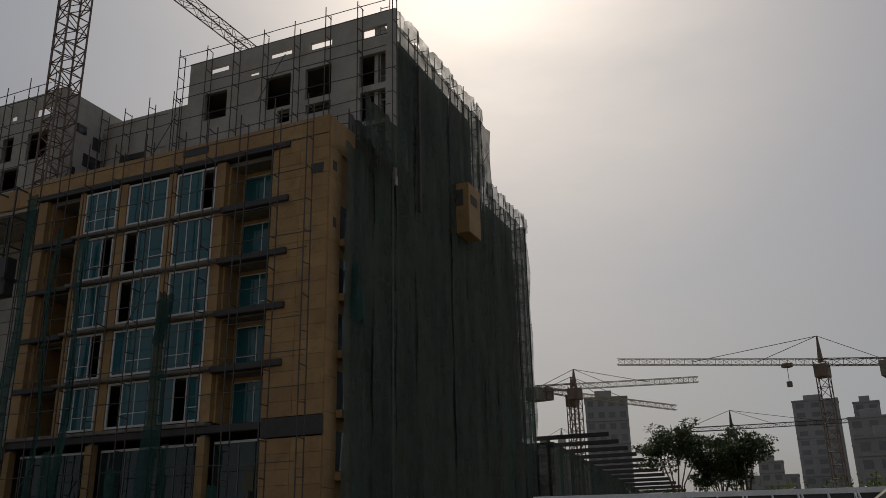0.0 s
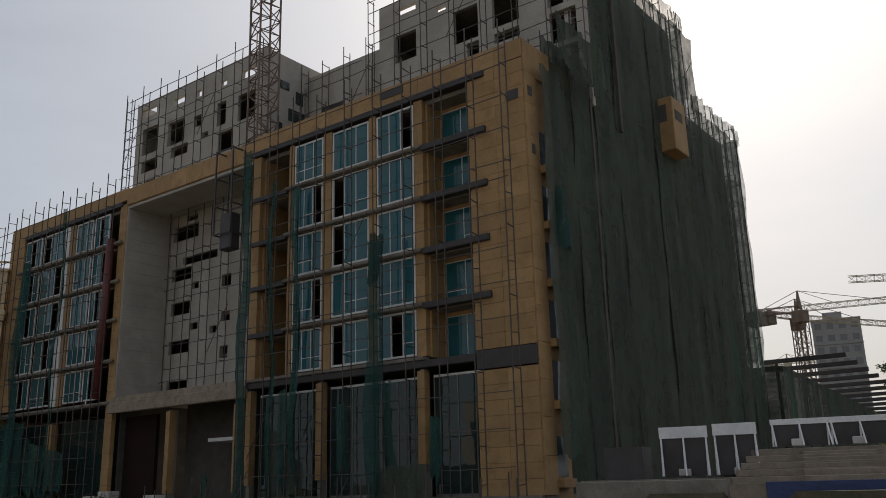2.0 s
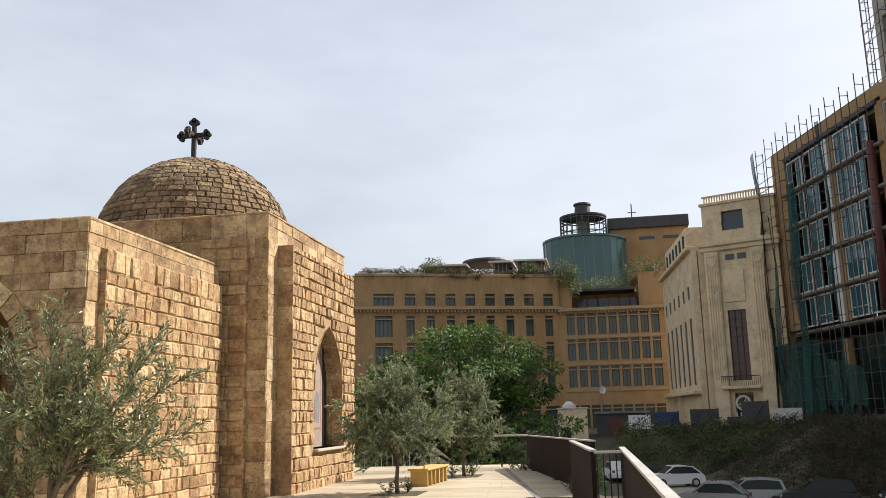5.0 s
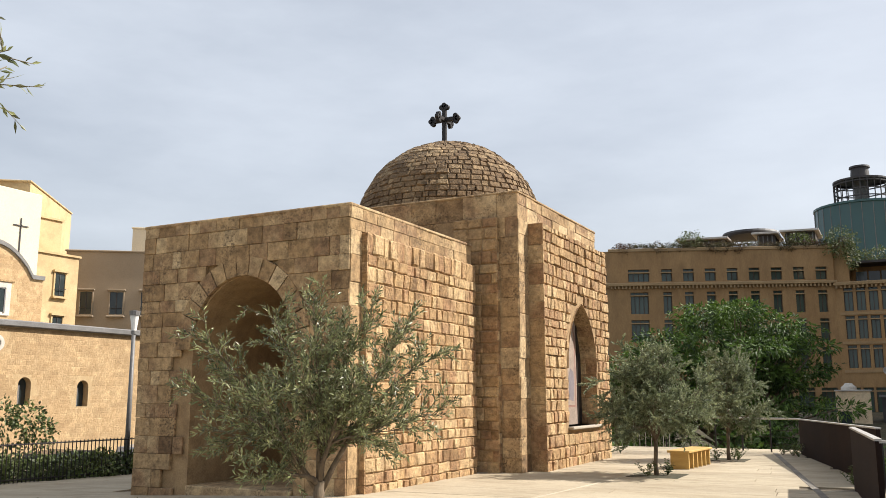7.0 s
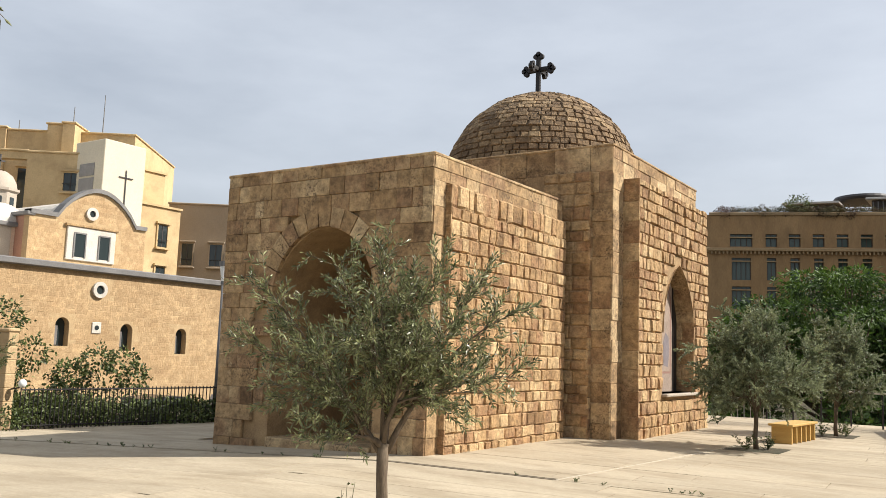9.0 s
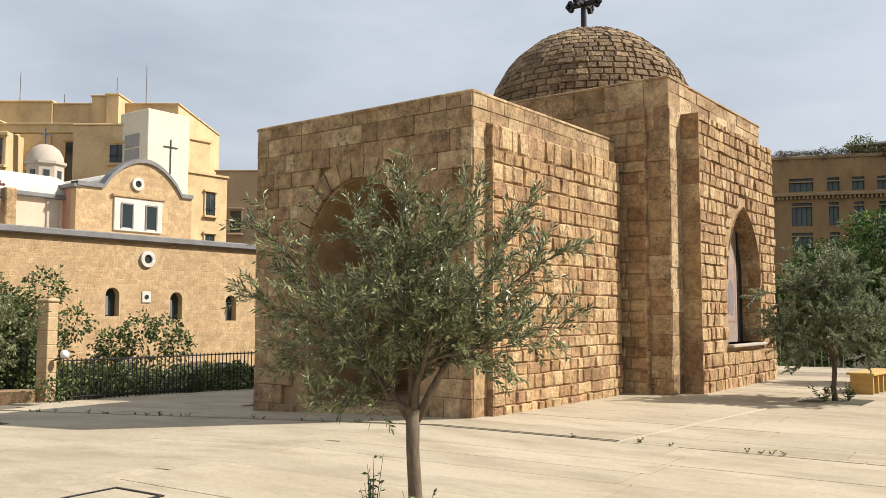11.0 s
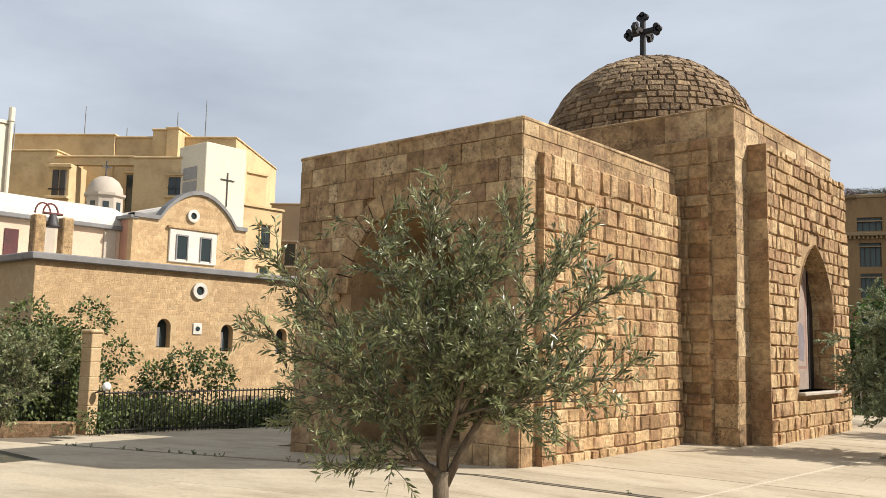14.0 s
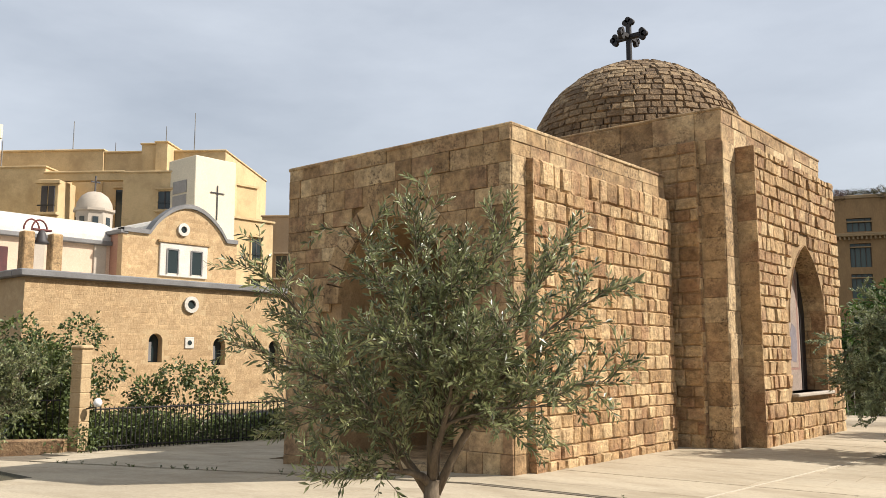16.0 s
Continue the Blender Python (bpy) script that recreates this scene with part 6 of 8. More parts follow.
wb = courses(-33.8, -24.0, -4.0, .3, .22, .45, rr_b, jit=.1)
lay(wb, DRESSED, SITE @ Matrix.Translation((0, -2.2, 0)), rw, .02, rr_b, gap=.012, single=False, material="brown_concrete")
scaffold("scaffolding", "tube scaffolding standing before the retaining wall", LS @ pose(0, -2.4, 0), -30, 0, -4.0, .6, 2.4, top=1.6)


# ---------- tower cranes ----------
def lattice(mb, p, q, w, n, r=.05, up=(0, 0, 1)):
    """A four-chord lattice boom from p to q."""
    p, q = Vector(p), Vector(q)
    d = (q - p).normalized()
    a = d.cross(Vector(up) if abs(d.dot(Vector(up))) < .9 else Vector((1, 0, 0))).normalized()
    b = d.cross(a)
    cs = [(a * i + b * j) * w / 2 for i, j in ((1, 1), (1, -1), (-1, -1), (-1, 1))]
    for c in cs:
        mb.rod(p + c, q + c, r, n=4)
    for k in range(n):
        s, e = p.lerp(q, k / n), p.lerp(q, (k + 1) / n)
        for i in range(4):
            c0, c1 = (cs[i], cs[(i + 1) % 4]) if k % 2 else (cs[(i + 1) % 4], cs[i])
            mb.rod(s + c0, e + c1, r * .6, n=3, caps=False)
            mb.rod(s + cs[i], s + cs[(i + 1) % 4], r * .6, n=3, caps=False)
    return mb

def crane(name, label, base, top, jib, tail, w, material, jm, apex, r=.06, hook=None):
    """A hammerhead crane: mast, jib to one side, counter-jib with ballast, apex with stays."""
    base, jib, tail = Vector(base), Vector(jib), Vector(tail)
    head = Vector((base.x, base.y, top))
    t = thing(name, label, "tower crane", group="tower cranes")
    part("mast", lattice(MB(), base, head, w, max(6, int((top - base.z) / w / 1.1)), r), material, t)
    part("jib", lattice(MB(), head, jib, w * .55, 26, r * .6), jm, t)
    part("counter_jib", lattice(MB(), head, tail, w * .6, 6, r * .8), material, t)
    c = MB()
    c.m = Matrix.Translation(tail + Vector((0, 0, -w * .5)))
    part("ballast", c.box(-w * .8, w * .8, -w * .8, w * .8, -w * .8, w * .6, bev=.1), "concrete", t)
    c = MB()
    c.m = Matrix.Translation(head)
    part("cab", c.box(-w * .6, w * .6, -w * .6, w * .6, -w * 1.4, -w * .2, bev=.1), material, t)
    ap = head + Vector((0, 0, apex))
    part("apex", MB().rod(head, ap, w * .3, w * .08, n=4), material, t)
    part("stay", MB().rod(ap, head.lerp(jib, .62), r * .6, n=4), material, t)
    part("stay", MB().rod(ap, head.lerp(jib, .3), r * .6, n=4), material, t)
    part("stay", MB().rod(ap, tail, r * .6, n=4), material, t)
    if hook:
        h = head.lerp(jib, hook[0])
        part("trolley", MB().rod(h - Vector((0, 0, .3)), h - Vector((0, 0, .9)), w * .5, n=6), material, t)
        part("hook_rope", MB().rod(h, h - Vector((0, 0, hook[1])), r * .5, n=4), material, t)
        part("hook_block", MB().rod(h - Vector((0, 0, hook[1])), h - Vector((0, 0, hook[1] + .9)), w * .25, n=6), material, t)
    return t
mast = SITE @ Vector((-25.3, 2.2, 26))
t = thing("tower_crane", "rust-brown tower crane mast rising through the building", "tower crane", group="tower cranes")
part("mast", lattice(MB(), tuple(SITE @ Vector((-25.3, 2.2, 24.0))), tuple(SITE @ Vector((-25.3, 2.2, 52))), 1.75, 22, .085), "crane", t)
part("jib", lattice(MB(), tuple(SITE @ Vector((-25.3, 2.2, 51.5))), tuple(SITE @ Vector((-25.3, 32, 52.5))), 1.0, 14, .06), "crane", t)
part("cable", MB().rod(tuple(SITE @ Vector((-27.4, 2.4, 26))), tuple(SITE @ Vector((-27.6, 2.4, 51))), .03, n=4), "dark_steel", t)
crane("tower_crane", "pale tower crane with long jib over the far roofs", (163, 21.2, -2), 30.4, (151.4, 53.6, 33.2), (165.0, 10.8, 29.4), 1.9, "crane", "crane_yellow", 4.6, .11, (.16, 3.4))
crane("tower_crane", "rust-brown tower crane beside the grey high-rise", (200.5, 89.5, -2), 39.4, (213.2, 62.0, 39.4), (195.5, 98.0, 39.2), 2.4, "crane", "crane_yellow", 4.4, .14)
crane("tower_crane", "rust-brown tower crane beside the grey high-rise", (203.5, 92.0, -2), 38.0, (222.0, 72.0, 34.5), (199, 97.5, 39.5), 2.2, "crane", "crane_yellow", 4.6, .14)
crane("tower_crane", "thin tower crane behind the trees", (291, 82, -2), 36.6, (304, 36.0, 36.4), (285.4, 96.5, 36.6), 2.2, "dark_steel", "dark_steel", 5.6, .16)
crane("tower_crane", "small pale far tower crane", (292, 146, -2), 39.5, (296, 132, 38.6), (290, 152, 39.2), 1.8, "crane_yellow", "crane_yellow", 3.0, .14)

# ---------- far city ----------
def block(name, label, cx, cy, rz, w, d, z0, z1, mat_, storeys, bays, category="building", group="far city", win=(0.55, 0.5), roofbox=True, face_all=False):
    """A far building: body, rows of windows set in, roof parapet and plant room."""
    t = thing(name, label, category, pose(cx, cy, 0, 0, 0, rz), group=group)
    part("wall", B1(-w / 2, w / 2, -d / 2, d / 2, z0, z1), mat_, t)
    part("parapet", MB().box(-w / 2 - .2, w / 2 + .2, -d / 2 - .2, d / 2 + .2, z1, z1 + .6), mat_, t)
    if roofbox:
        part("plant_room", B1(-w * .25, w * .15, -d * .2, d * .25, z1 + .6, z1 + 3.2, bev=.1), mat_, t)
    h = (z1 - z0) / storeys
    for s in range(storeys):
        for k in range(bays):
            cxw = -w / 2 + w * (k + .5) / bays
            part("window", B1(cxw - w / bays * win[0] / 2, cxw + w / bays * win[0] / 2, -d / 2 - .08, -d / 2 + .1, z0 + h * (s + .3), z0 + h * (s + .3 + win[1])), "far_pane", t)
            if s % 2 == 0 and k == 0:
                part("floor_band", B1(-w / 2 - .15, w / 2 + .15, -d / 2 - .25, -d / 2, z0 + h * s, z0 + h * s + .35), mat_, t)
    return t
block("high_rise", "grey concrete high-rise behind the cranes", 275, 118.5, -62, 14, 12, -5, 47.5, "haze_bldg", 14, 4)
block("high_rise", "grey slab tower with rounded balconies", 400, 82, -78, 18, 14, -5, 57, "haze_bldg", 16, 3)
block("high_rise", "slim grey far tower block", 405, 63, -80, 10, 10, -5, 55, "haze_bldg", 15, 2)
block("high_rise", "stepped grey far tower block", 300, 41, -80, 14, 12, -5, 36, "haze_bldg", 10, 3)
block("apartment_building", "pale grey far apartment house", 380, 98, -75, 20, 12, -5, 26, "haze_bldg", 8, 5)
block("apartment_building", "low far apartment house", 395, 118, -75, 34, 12, -5, 17, "haze_bldg", 6, 8)
block("apartment_building", "small grey domed far house", 360, 92, -75, 9, 9, -5, 30, "haze_bldg", 9, 2)
block("apartment_building", "grey far apartment house", 260, 150, -60, 22, 12, -5, 33, "haze_bldg", 10, 5)
block("apartment_building", "dark street block at the end of the row", 240, 26, -80, 16, 12, -5, 24, "haze_bldg", 7, 4)

# ---------- ground ----------
g = MB()
def gz(x, y):
    """Lower car park beside the terrace, street level round it."""
    if x < -14 or y < -40:
        return -1.9 if x < -14 else -1.2
    s = (Matrix(SITE).inverted() @ Vector((x, y, 0)))
    z = -3.9
    if s.y > (1.2 if s.x > -34 else -2.1) and s.x > -64:
        return .2 if s.x < 8 else .9
    if s.x < -33 and s.y > -14:                       # scrub bank up to the street
        z = max(z, min(.3, -3.9 + 4.5 * min(1, (s.y + 13) / 9.5)))
    if y > 62 and x < 30:
        z = max(z, min(-.4, -3.9 + 3.5 * (y - 62) / 8))
    if y > 84:
        z = max(z, -1.0)
    if s.x > 3 and s.y > -6:
        z = max(z, min(.9, -3.9 + 4.8 * (s.x - 3) / 5))
    return z
xs = [-2500, -400, -120, -60, -40, -30, -22] + [-15 + 2.5 * k for k in range(36)] + [80, 100, 140, 300, 900, 3500]
ys = [-2500, -300, -80, -42] + [-36 + 2.5 * k for k in range(58)] + [115, 130, 160, 400, 1000, 3500]
vs = [(x, y, gz(x, y) + (.25 * math.sin(x * 1.7) * math.sin(y * 1.3) if gz(x, y) not in (-3.9, .2, .9, -1.9, -1.2, -1.0) else 0)) for x in xs for y in ys]
ny = len(ys)
def cell_in_terrace(i, j):
    return -14 <= xs[i] and xs[i + 1] <= 6.5 and ys[j] >= -34 and ys[j + 1] <= 9
fs = [(i * ny + j, (i + 1) * ny + j, (i + 1) * ny + j + 1, i * ny + j + 1) for i in range(len(xs) - 1) for j in range(ny - 1)]
g.add([(x, y, min(z, -4.6) if (-13.9 < x < 9.5 and -35 < y < 17.5) else z) for x, y, z in vs], fs)
solid("ground", g, "soil", "dry soil and scrub ground round the terrace", "ground", kind="structure")
lotm = MB().box(9.2, 31, -12, 61, -3.9, -3.8)
solid("car_park", lotm, "lot", "pale gravel car park below the terrace", "car park", kind="structure")
solid("road", MB().box(-27.5, -16.5, -40, 60, -1.89, -1.85), "asphalt", "narrow asphalt street beyond the fence", "road", kind="structure")

# ---------- cars ----------
def car(label, m, paint, group="parked cars", estate=False):
    """A small car: body with wheel arches, cabin, panes, lamps and wheels."""
    t = thing("car", label, "car", m, group=group)
    L, Wd = 1.95, .84
    body = [(-L, .32), (-L - .02, .62), (-L + .08, .86), (-.95, .95), (L - .35, .93), (L, .80), (L + .02, .35), (1.55, .24), (-1.55, .24)]
    part("body", MB().prism([(x, z) for x, z in body], -Wd, Wd), paint, t)
    roof = [(-L + .12, .90), (-1.35 if estate else -1.15, 1.42), (-.6, 1.5), (.35, 1.48), (1.05, .94)] if not estate else [(-L + .1, .90), (-L + .3, 1.45), (-.6, 1.55), (.3, 1.5), (1.05, .94)]
    part("cabin", MB().prism(roof, -Wd + .1, Wd - .1), paint, t)
    gl = [(x * .90 - .02, .95 + (z - .92) * .84) for x, z in roof]
    for s in (-1, 1):
        part("side_window", MB().prism(gl, s * (Wd - .095), s * (Wd - .085)), "pane_dark", t)
        part("headlight", B1(L - .1, L + .03, s * .5 - .15, s * .5 + .15, .62, .76, bev=.03), "lamp_glass", t)
        part("tail_light", B1(-L - .03, -L + .1, s * .62 - .1, s * .62 + .1, .7, .9, bev=.03), "red", t)
        part("mirror", B1(.65, .8, s * (Wd + .02), s * (Wd + .14), .92, 1.03, bev=.03), paint, t)
    part("windscreen", MB().add([(1.0, -.68, .96), (1.0, .68, .96), (.40, .62, 1.45), (.40, -.62, 1.45), (1.03, -.68, .97), (1.03, .68, .97), (.43, .62, 1.46), (.43, -.62, 1.46)], [(0, 1, 2, 3), (4, 7, 6, 5), (0, 4, 5, 1), (2, 6, 7, 3)]), "pane_dark", t)
    for x in (-1.22, 1.25):
        for s in (-1, 1):
            w = part("wheel", MB().rod((x, s * (Wd - .18), .31), (x, s * (Wd + .02), .31), .31, n=18), "tyre", t)
            part("rim", MB().rod((x, s * (Wd + .02), .31), (x, s * (Wd + .035), .31), .19, n=14), "pale_metal", w)
    return t
LOT = -3.8
car("white small hatchback parked in the lot", pose(13.0, 54.0, LOT, 0, 0, 196), "car_white")
car("dark car parked behind the hatchback", pose(11.3, 59.0, LOT, 0, 0, 150), "car_dark")
car("silver estate car parked in the lot", pose(16.2, 40.6, LOT, 0, 0, 178), "car_silver", estate=True)
car("silver car parked beside the estate", pose(13.9, 38.6, LOT, 0, 0, 165), "car_silver")
car("dark car parked in the lot", pose(19.6, 39.2, LOT, 0, 0, 172), "car_dark", estate=True)
car("white van-like car parked far back in the lot", pose(8.9, 60.5, LOT, 0, 0, 100), "car_white", estate=True)
car("dark car parked in the lot", pose(24.5, 38, LOT, 0, 0, 180), "car_dark")
for i, (x, y, r, c) in enumerate(((-21.0, 6.2, 92, "car_dark"), (-19.5, 10.8, 86, "car_dark"), (-19.8, 15.4, 90, "car_silver"), (-23.8, 3.4, 90, "car_dark"))):
    car(("dark" if c == "car_dark" else "silver" if c == "car_silver" else "white") + " car parked in the street beyond the fence", pose(x, y, -1.85, 0, 0, r), c, "cars in the street", estate=True)

# ---------- old stone church across the street ----------
church = thing("stone_church", "old sandstone church with a curved gable and white roof", "church")
def ewall(x, y0, y1, z0, z1, mat_, name, holes=(), parent=church, thick=.5):
    """A wall facing +x with oblong holes (y0, y1, z0, z1)."""
    ys_ = sorted({y0, y1, *[v for h in holes for v in h[:2]]})
    mb = MB()
    for a, c in zip(ys_, ys_[1:]):
        z = z0
        for lo, hi in sorted((h[2], h[3]) for h in holes if h[0] < (a + c) / 2 < h[1]):
            mb.box(x - thick, x, a, c, z, lo)
            z = hi
        mb.box(x - thick, x, a, c, z, z1)
    return part(name, mb, mat_, parent)
WX = -29.3
arched = ((12.2, 2.75), (15.75, 2.6), (19.2, 2.5))
ow = MB()
ow.m = Matrix.Translation((WX, 0, 0)) @ FACE_E
segs = [6.0] + [v for yc, _ in arched for v in (yc - 1.2, yc + 1.2)] + [24.5]
for yc, zt in arched:
    arch_wall(ow, yc - 1.2, yc + 1.2, -2.2, 5.0, 0, .5, yc, .36, zt - 1.35, zt - .36, zt)
for a, c in zip(segs[0::2], segs[1::2]):
    ow.box(a, c, 0, .5, -2.2, 5.0)
low = part("front_wall", ow, "rubble", church, "warm sandstone rubble wall")
rr = random.Random(8)
def no_hole(u, z):
    return any(abs(u - yc) < .4 and zt - 1.4 < z < zt + .05 for yc, zt in arched) or math.hypot(u - 14.0, z - 4.2) < .5
lay(courses(6.0, 24.0, -.6, 4.95, .23, .36, rr, no_hole, jit=.7), ROUGH, Matrix.Translation((WX + .0, 0, 0)) @ FACE_E, low, .006, rr, gap=.003, single=False, material="rubble_stone")
part("end_wall", B1(-44, WX - .5, 6.0, 6.5, -2.2, 5.0), "rubble", church)
part("cornice", B1(WX - .6, WX + .28, 5.7, 24.6, 5.0, 5.32, bev=.05), "zinc", church, "grey zinc cornice")
part("cornice", B1(-44, WX - .6, 5.7, 6.2, 5.0, 5.32, bev=.05), "zinc", church)
part("flat_roof", B1(-44, WX - .5, 6.2, 24.5, 4.9, 5.2), "white_roof", church)
for yc, zt in arched:
    part("window", B1(WX - .42, WX - .38, yc - .36, yc + .36, zt - 1.35, zt), "pane_dark", church)
    part("shutter", B1(WX - .38, WX - .32, yc - .30, yc - .02, zt - 1.3, zt - .4, bev=.01), "zinc", church)
def eye_window(x, y, z, r_out, r_in):
    t = part("round_window", MB().spin([(r_in, .0), (r_in, .12), (r_out, .12), (r_out, 0)], 24), "white_roof", church, "round window with white stone ring")
    t.matrix_world = Matrix.Translation((x, y, z)) @ Euler((0, math.pi / 2, 0)).to_matrix().to_4x4()
    part("pane", MB().rod((0, 0, -.02), (0, 0, .03), r_in, n=20), "pane_dark", t)
eye_window(WX + .02, 14.0, 4.18, .40, .22)
eye_window(-36.28, 17.94, 8.98, .38, .20)
sq = part("square_vent", B1(WX, WX + .06, 13.75, 14.25, 2.05, 2.6, bev=.02), "white_roof", church, "square white stone vent")
part("vent_hole", MB().rod((WX + .06, 14.0, 2.33), (WX + .075, 14.0, 2.33), .12, n=14), "pane_dark", sq)
# gable
gy0, gy1, gz0 = 14.2, 21.75, 8.5
outline = [(gy0, 5.0), (gy1, 5.0), (gy1, gz0)]
for k in range(13):
    w = k / 12
    y = gy1 - .8 - (gy1 - gy0 - 2.4) * w
    outline.append((y, gz0 + 1.78 * math.sin(math.pi * w) ** .8))
outline += [(gy0 + 1.6, gz0), (gy0, gz0)]
gm = MB()
gm.m = Matrix.Translation((-36.3, 0, 0)) @ FACE_E
gab = part("gable", gm.prism(outline, 0, .5), "rubble", church, "sandstone gable with curved top")
def off_gable(u, z):
    c_ = min(1, max(0, (gy1 - .8 - u) / (gy1 - gy0 - 2.4)))
    return z > gz0 - .05 + 1.78 * math.sin(math.pi * c_) ** .8 or (16.4 < u < 19.65 and 6.1 < z < 8.3) or math.hypot(u - 17.94, z - 8.98) < .4
lay(courses(gy0 + .02, gy1 - .02, 5.3, 10.2, .23, .36, rr, off_gable, jit=.7), ROUGH, Matrix.Translation((-36.3, 0, 0)) @ FACE_E, gab, .006, rr, gap=.003, single=False, material="rubble_stone")
top = outline[2:]
tm = MB()
tm.m = Matrix.Translation((-36.3, 0, 0)) @ FACE_E
for (a, za), (c, zc) in zip(top, top[1:]):
    tm.add([(a, -.14, za), (c, -.14, zc), (c, -.14, zc + .24), (a, -.14, za + .24), (a, .55, za), (c, .55, zc), (c, .55, zc + .24), (a, .55, za + .24)], [(0, 1, 2, 3), (7, 6, 5, 4), (3, 2, 6, 7), (1, 0, 4, 5)])
part("gable_trim", tm, "zinc", church, "grey zinc edge along the gable")
wf = part("window_surround", B1(-36.3, -36.18, 16.45, 19.6, 6.2, 8.12, bev=.03), "white_roof", church, "white double window surround")
for y in (16.92, 18.5):
    part("pane", B1(-36.2, -36.165, y, y + .68, 6.4, 7.72), "pane_dark", wf)
    part("window_frame", MB().box(-36.17, -36.13, y - .06, y + .02, 6.35, 7.78).box(-36.17, -36.13, y + .66, y + .74, 6.35, 7.78).box(-36.17, -36.13, y, y + .7, 7.72, 7.8), "zinc", wf)
part("lintel", B1(-36.3, -36.1, 16.3, 19.75, 8.12, 8.26, bev=.02), "ashlar", church)
part("side_wall", B1(-43.5, -36.8, 14.2, 14.6, 5.0, 8.4), "pink", church, "faded pink side wall")
part("window", B1(-40.0, -39.2, 14.12, 14.22, 5.7, 7.5), "red", church)
part("cornice", B1(-43.6, -36.2, 14.0, 14.5, 8.38, 8.6, bev=.04), "zinc", church)
part("side_wall", B1(-43.5, -36.8, 21.3, 21.75, 5.0, 8.4), "rubble", church)
roof = MB()
for k in range(12):
    a0, a1 = math.pi * k / 12, math.pi * (k + 1) / 12
    y0_, y1_ = 18.38 + 2.5 * math.cos(a0), 18.38 + 2.5 * math.cos(a1)
    roof.add([(-36.4, y0_, 8.45 + 1.35 * math.sin(a0)), (-36.4, y1_, 8.45 + 1.35 * math.sin(a1)), (-46, y1_, 8.45 + 1.35 * math.sin(a1)), (-46, y0_, 8.45 + 1.35 * math.sin(a0))], [(3, 2, 1, 0)])
part("vault_roof", roof, "white_roof", church, "white lime-washed vaulted roof")
for ya, yb in ((14.3, 15.95), (20.8, 21.7)):
    part("roof_slab", B1(-46, -36.75, ya, yb, 8.4, 8.66, bev=.05), "white_roof", church)
part("back_wall", B1(-44.6, -37.6, 1.0, 14.2, 5.0, 7.9), "cream_pink", church, "pale pinkish wall below the white vault")
for y in (3.2, 6.6, 10.2, 13.6):
    part("wall_strip", B1(-37.62, -37.5, y - .35, y + .35, 5.2, 7.75, bev=.02), "step_stone", church)
part("window", B1(-37.62, -37.55, 8.0, 8.7, 5.7, 7.2), "leaded", church)
part("cornice", B1(-37.9, -37.3, .9, 14.2, 7.75, 8.0, bev=.04), "zinc", church)
bar = MB()
for k in range(14):
    a0, a1 = math.pi * k / 14, math.pi * (k + 1) / 14
    p0, p1 = (-41.1 + 3.6 * math.cos(a0), 7.95 + 1.5 * math.sin(a0)), (-41.1 + 3.6 * math.cos(a1), 7.95 + 1.5 * math.sin(a1))
    bar.add([(p0[0], 1.0, p0[1]), (p1[0], 1.0, p1[1]), (p1[0], 14.6, p1[1]), (p0[0], 14.6, p0[1])], [(0, 1, 2, 3)])
part("vault_roof", bar, "white_roof", church, "white lime-washed long vault", smooth=True)
part("vault_end", MB().prism([(-41.1 + 3.6 * math.cos(math.pi * k / 14), 7.95 + 1.5 * math.sin(math.pi * k / 14)) for k in range(15)], 1.0, 1.3), "white_roof", church)
# bell between two stumps
for y in (6.74, 8.0):
    part("bell_pier", B1(-31.3, -30.75, y - .25, y + .25, 5.2, 7.15, bev=.05), "ashlar", church)
bell = part("bell", MB().spin([(.02, .52), (.12, .5), (.19, .3), (.24, .08), (.34, -.07), (.32, -.09), (.02, .04)], 18, (-31, 7.37, 6.75)), "dark_steel", church, "dark bronze bell", smooth=True)
part("yoke", B1(-31.08, -30.92, 6.95, 7.8, 7.22, 7.32, bev=.02), "red", bell, "rust-red iron headstock")
for y in (6.75, 7.1):
    part("wheel_rim", MB().tube([(-31 + .02 * k, y + .38 * math.cos(math.pi * k / 8) + .12, 7.2 + .5 * math.sin(math.pi * k / 8)) for k in range(9)], [.04] * 9, 5), "red", bell, "rust-red curved iron strap")
# small white lantern dome
lan = thing("lantern_dome", "small white dome on an arcaded drum", "dome", pose(-44.2, 16.6, -.25))
part("drum", MB().spin([(1.15, 8.8), (1.15, 10.9), (1.3, 10.95), (1.3, 11.1), (1.1, 11.1)], 8), "step_stone", lan)
part("cupola", MB().spin([(1.12, 11.1), (1.05, 11.5), (.8, 11.95), (.45, 12.2), (.02, 12.3)], 20), "step_stone", lan, smooth=True)
for k in range(8):
    a = math.pi / 8 + math.pi / 4 * k
    wm = MB()
    wm.m = Matrix.Rotation(a, 4, "Z")
    part("arch_opening", wm.prism([(1.05, 9.65), (1.10, 9.65), (1.10, 10.55), (1.05, 10.55)], -.17, .17), "pane_dark", lan)
part("finial_cross", MB().box(-.04, .04, -.04, .04, 12.3, 13.3).box(-.04, .04, -.3, .3, 12.85, 12.95), "dark_steel", lan)

# white tower with a thin cross
wt = thing("white_tower", "white rendered tower with a thin dark cross", "tower")
part("shaft", B1(-48, -44.6, 24.1, 27.55, 4, 15.85, bev=.04), "tower_white", wt)
part("cross_upright", B1(-44.58, -44.53, 25.94, 26.01, 11.4, 13.9), "dark_steel", wt)
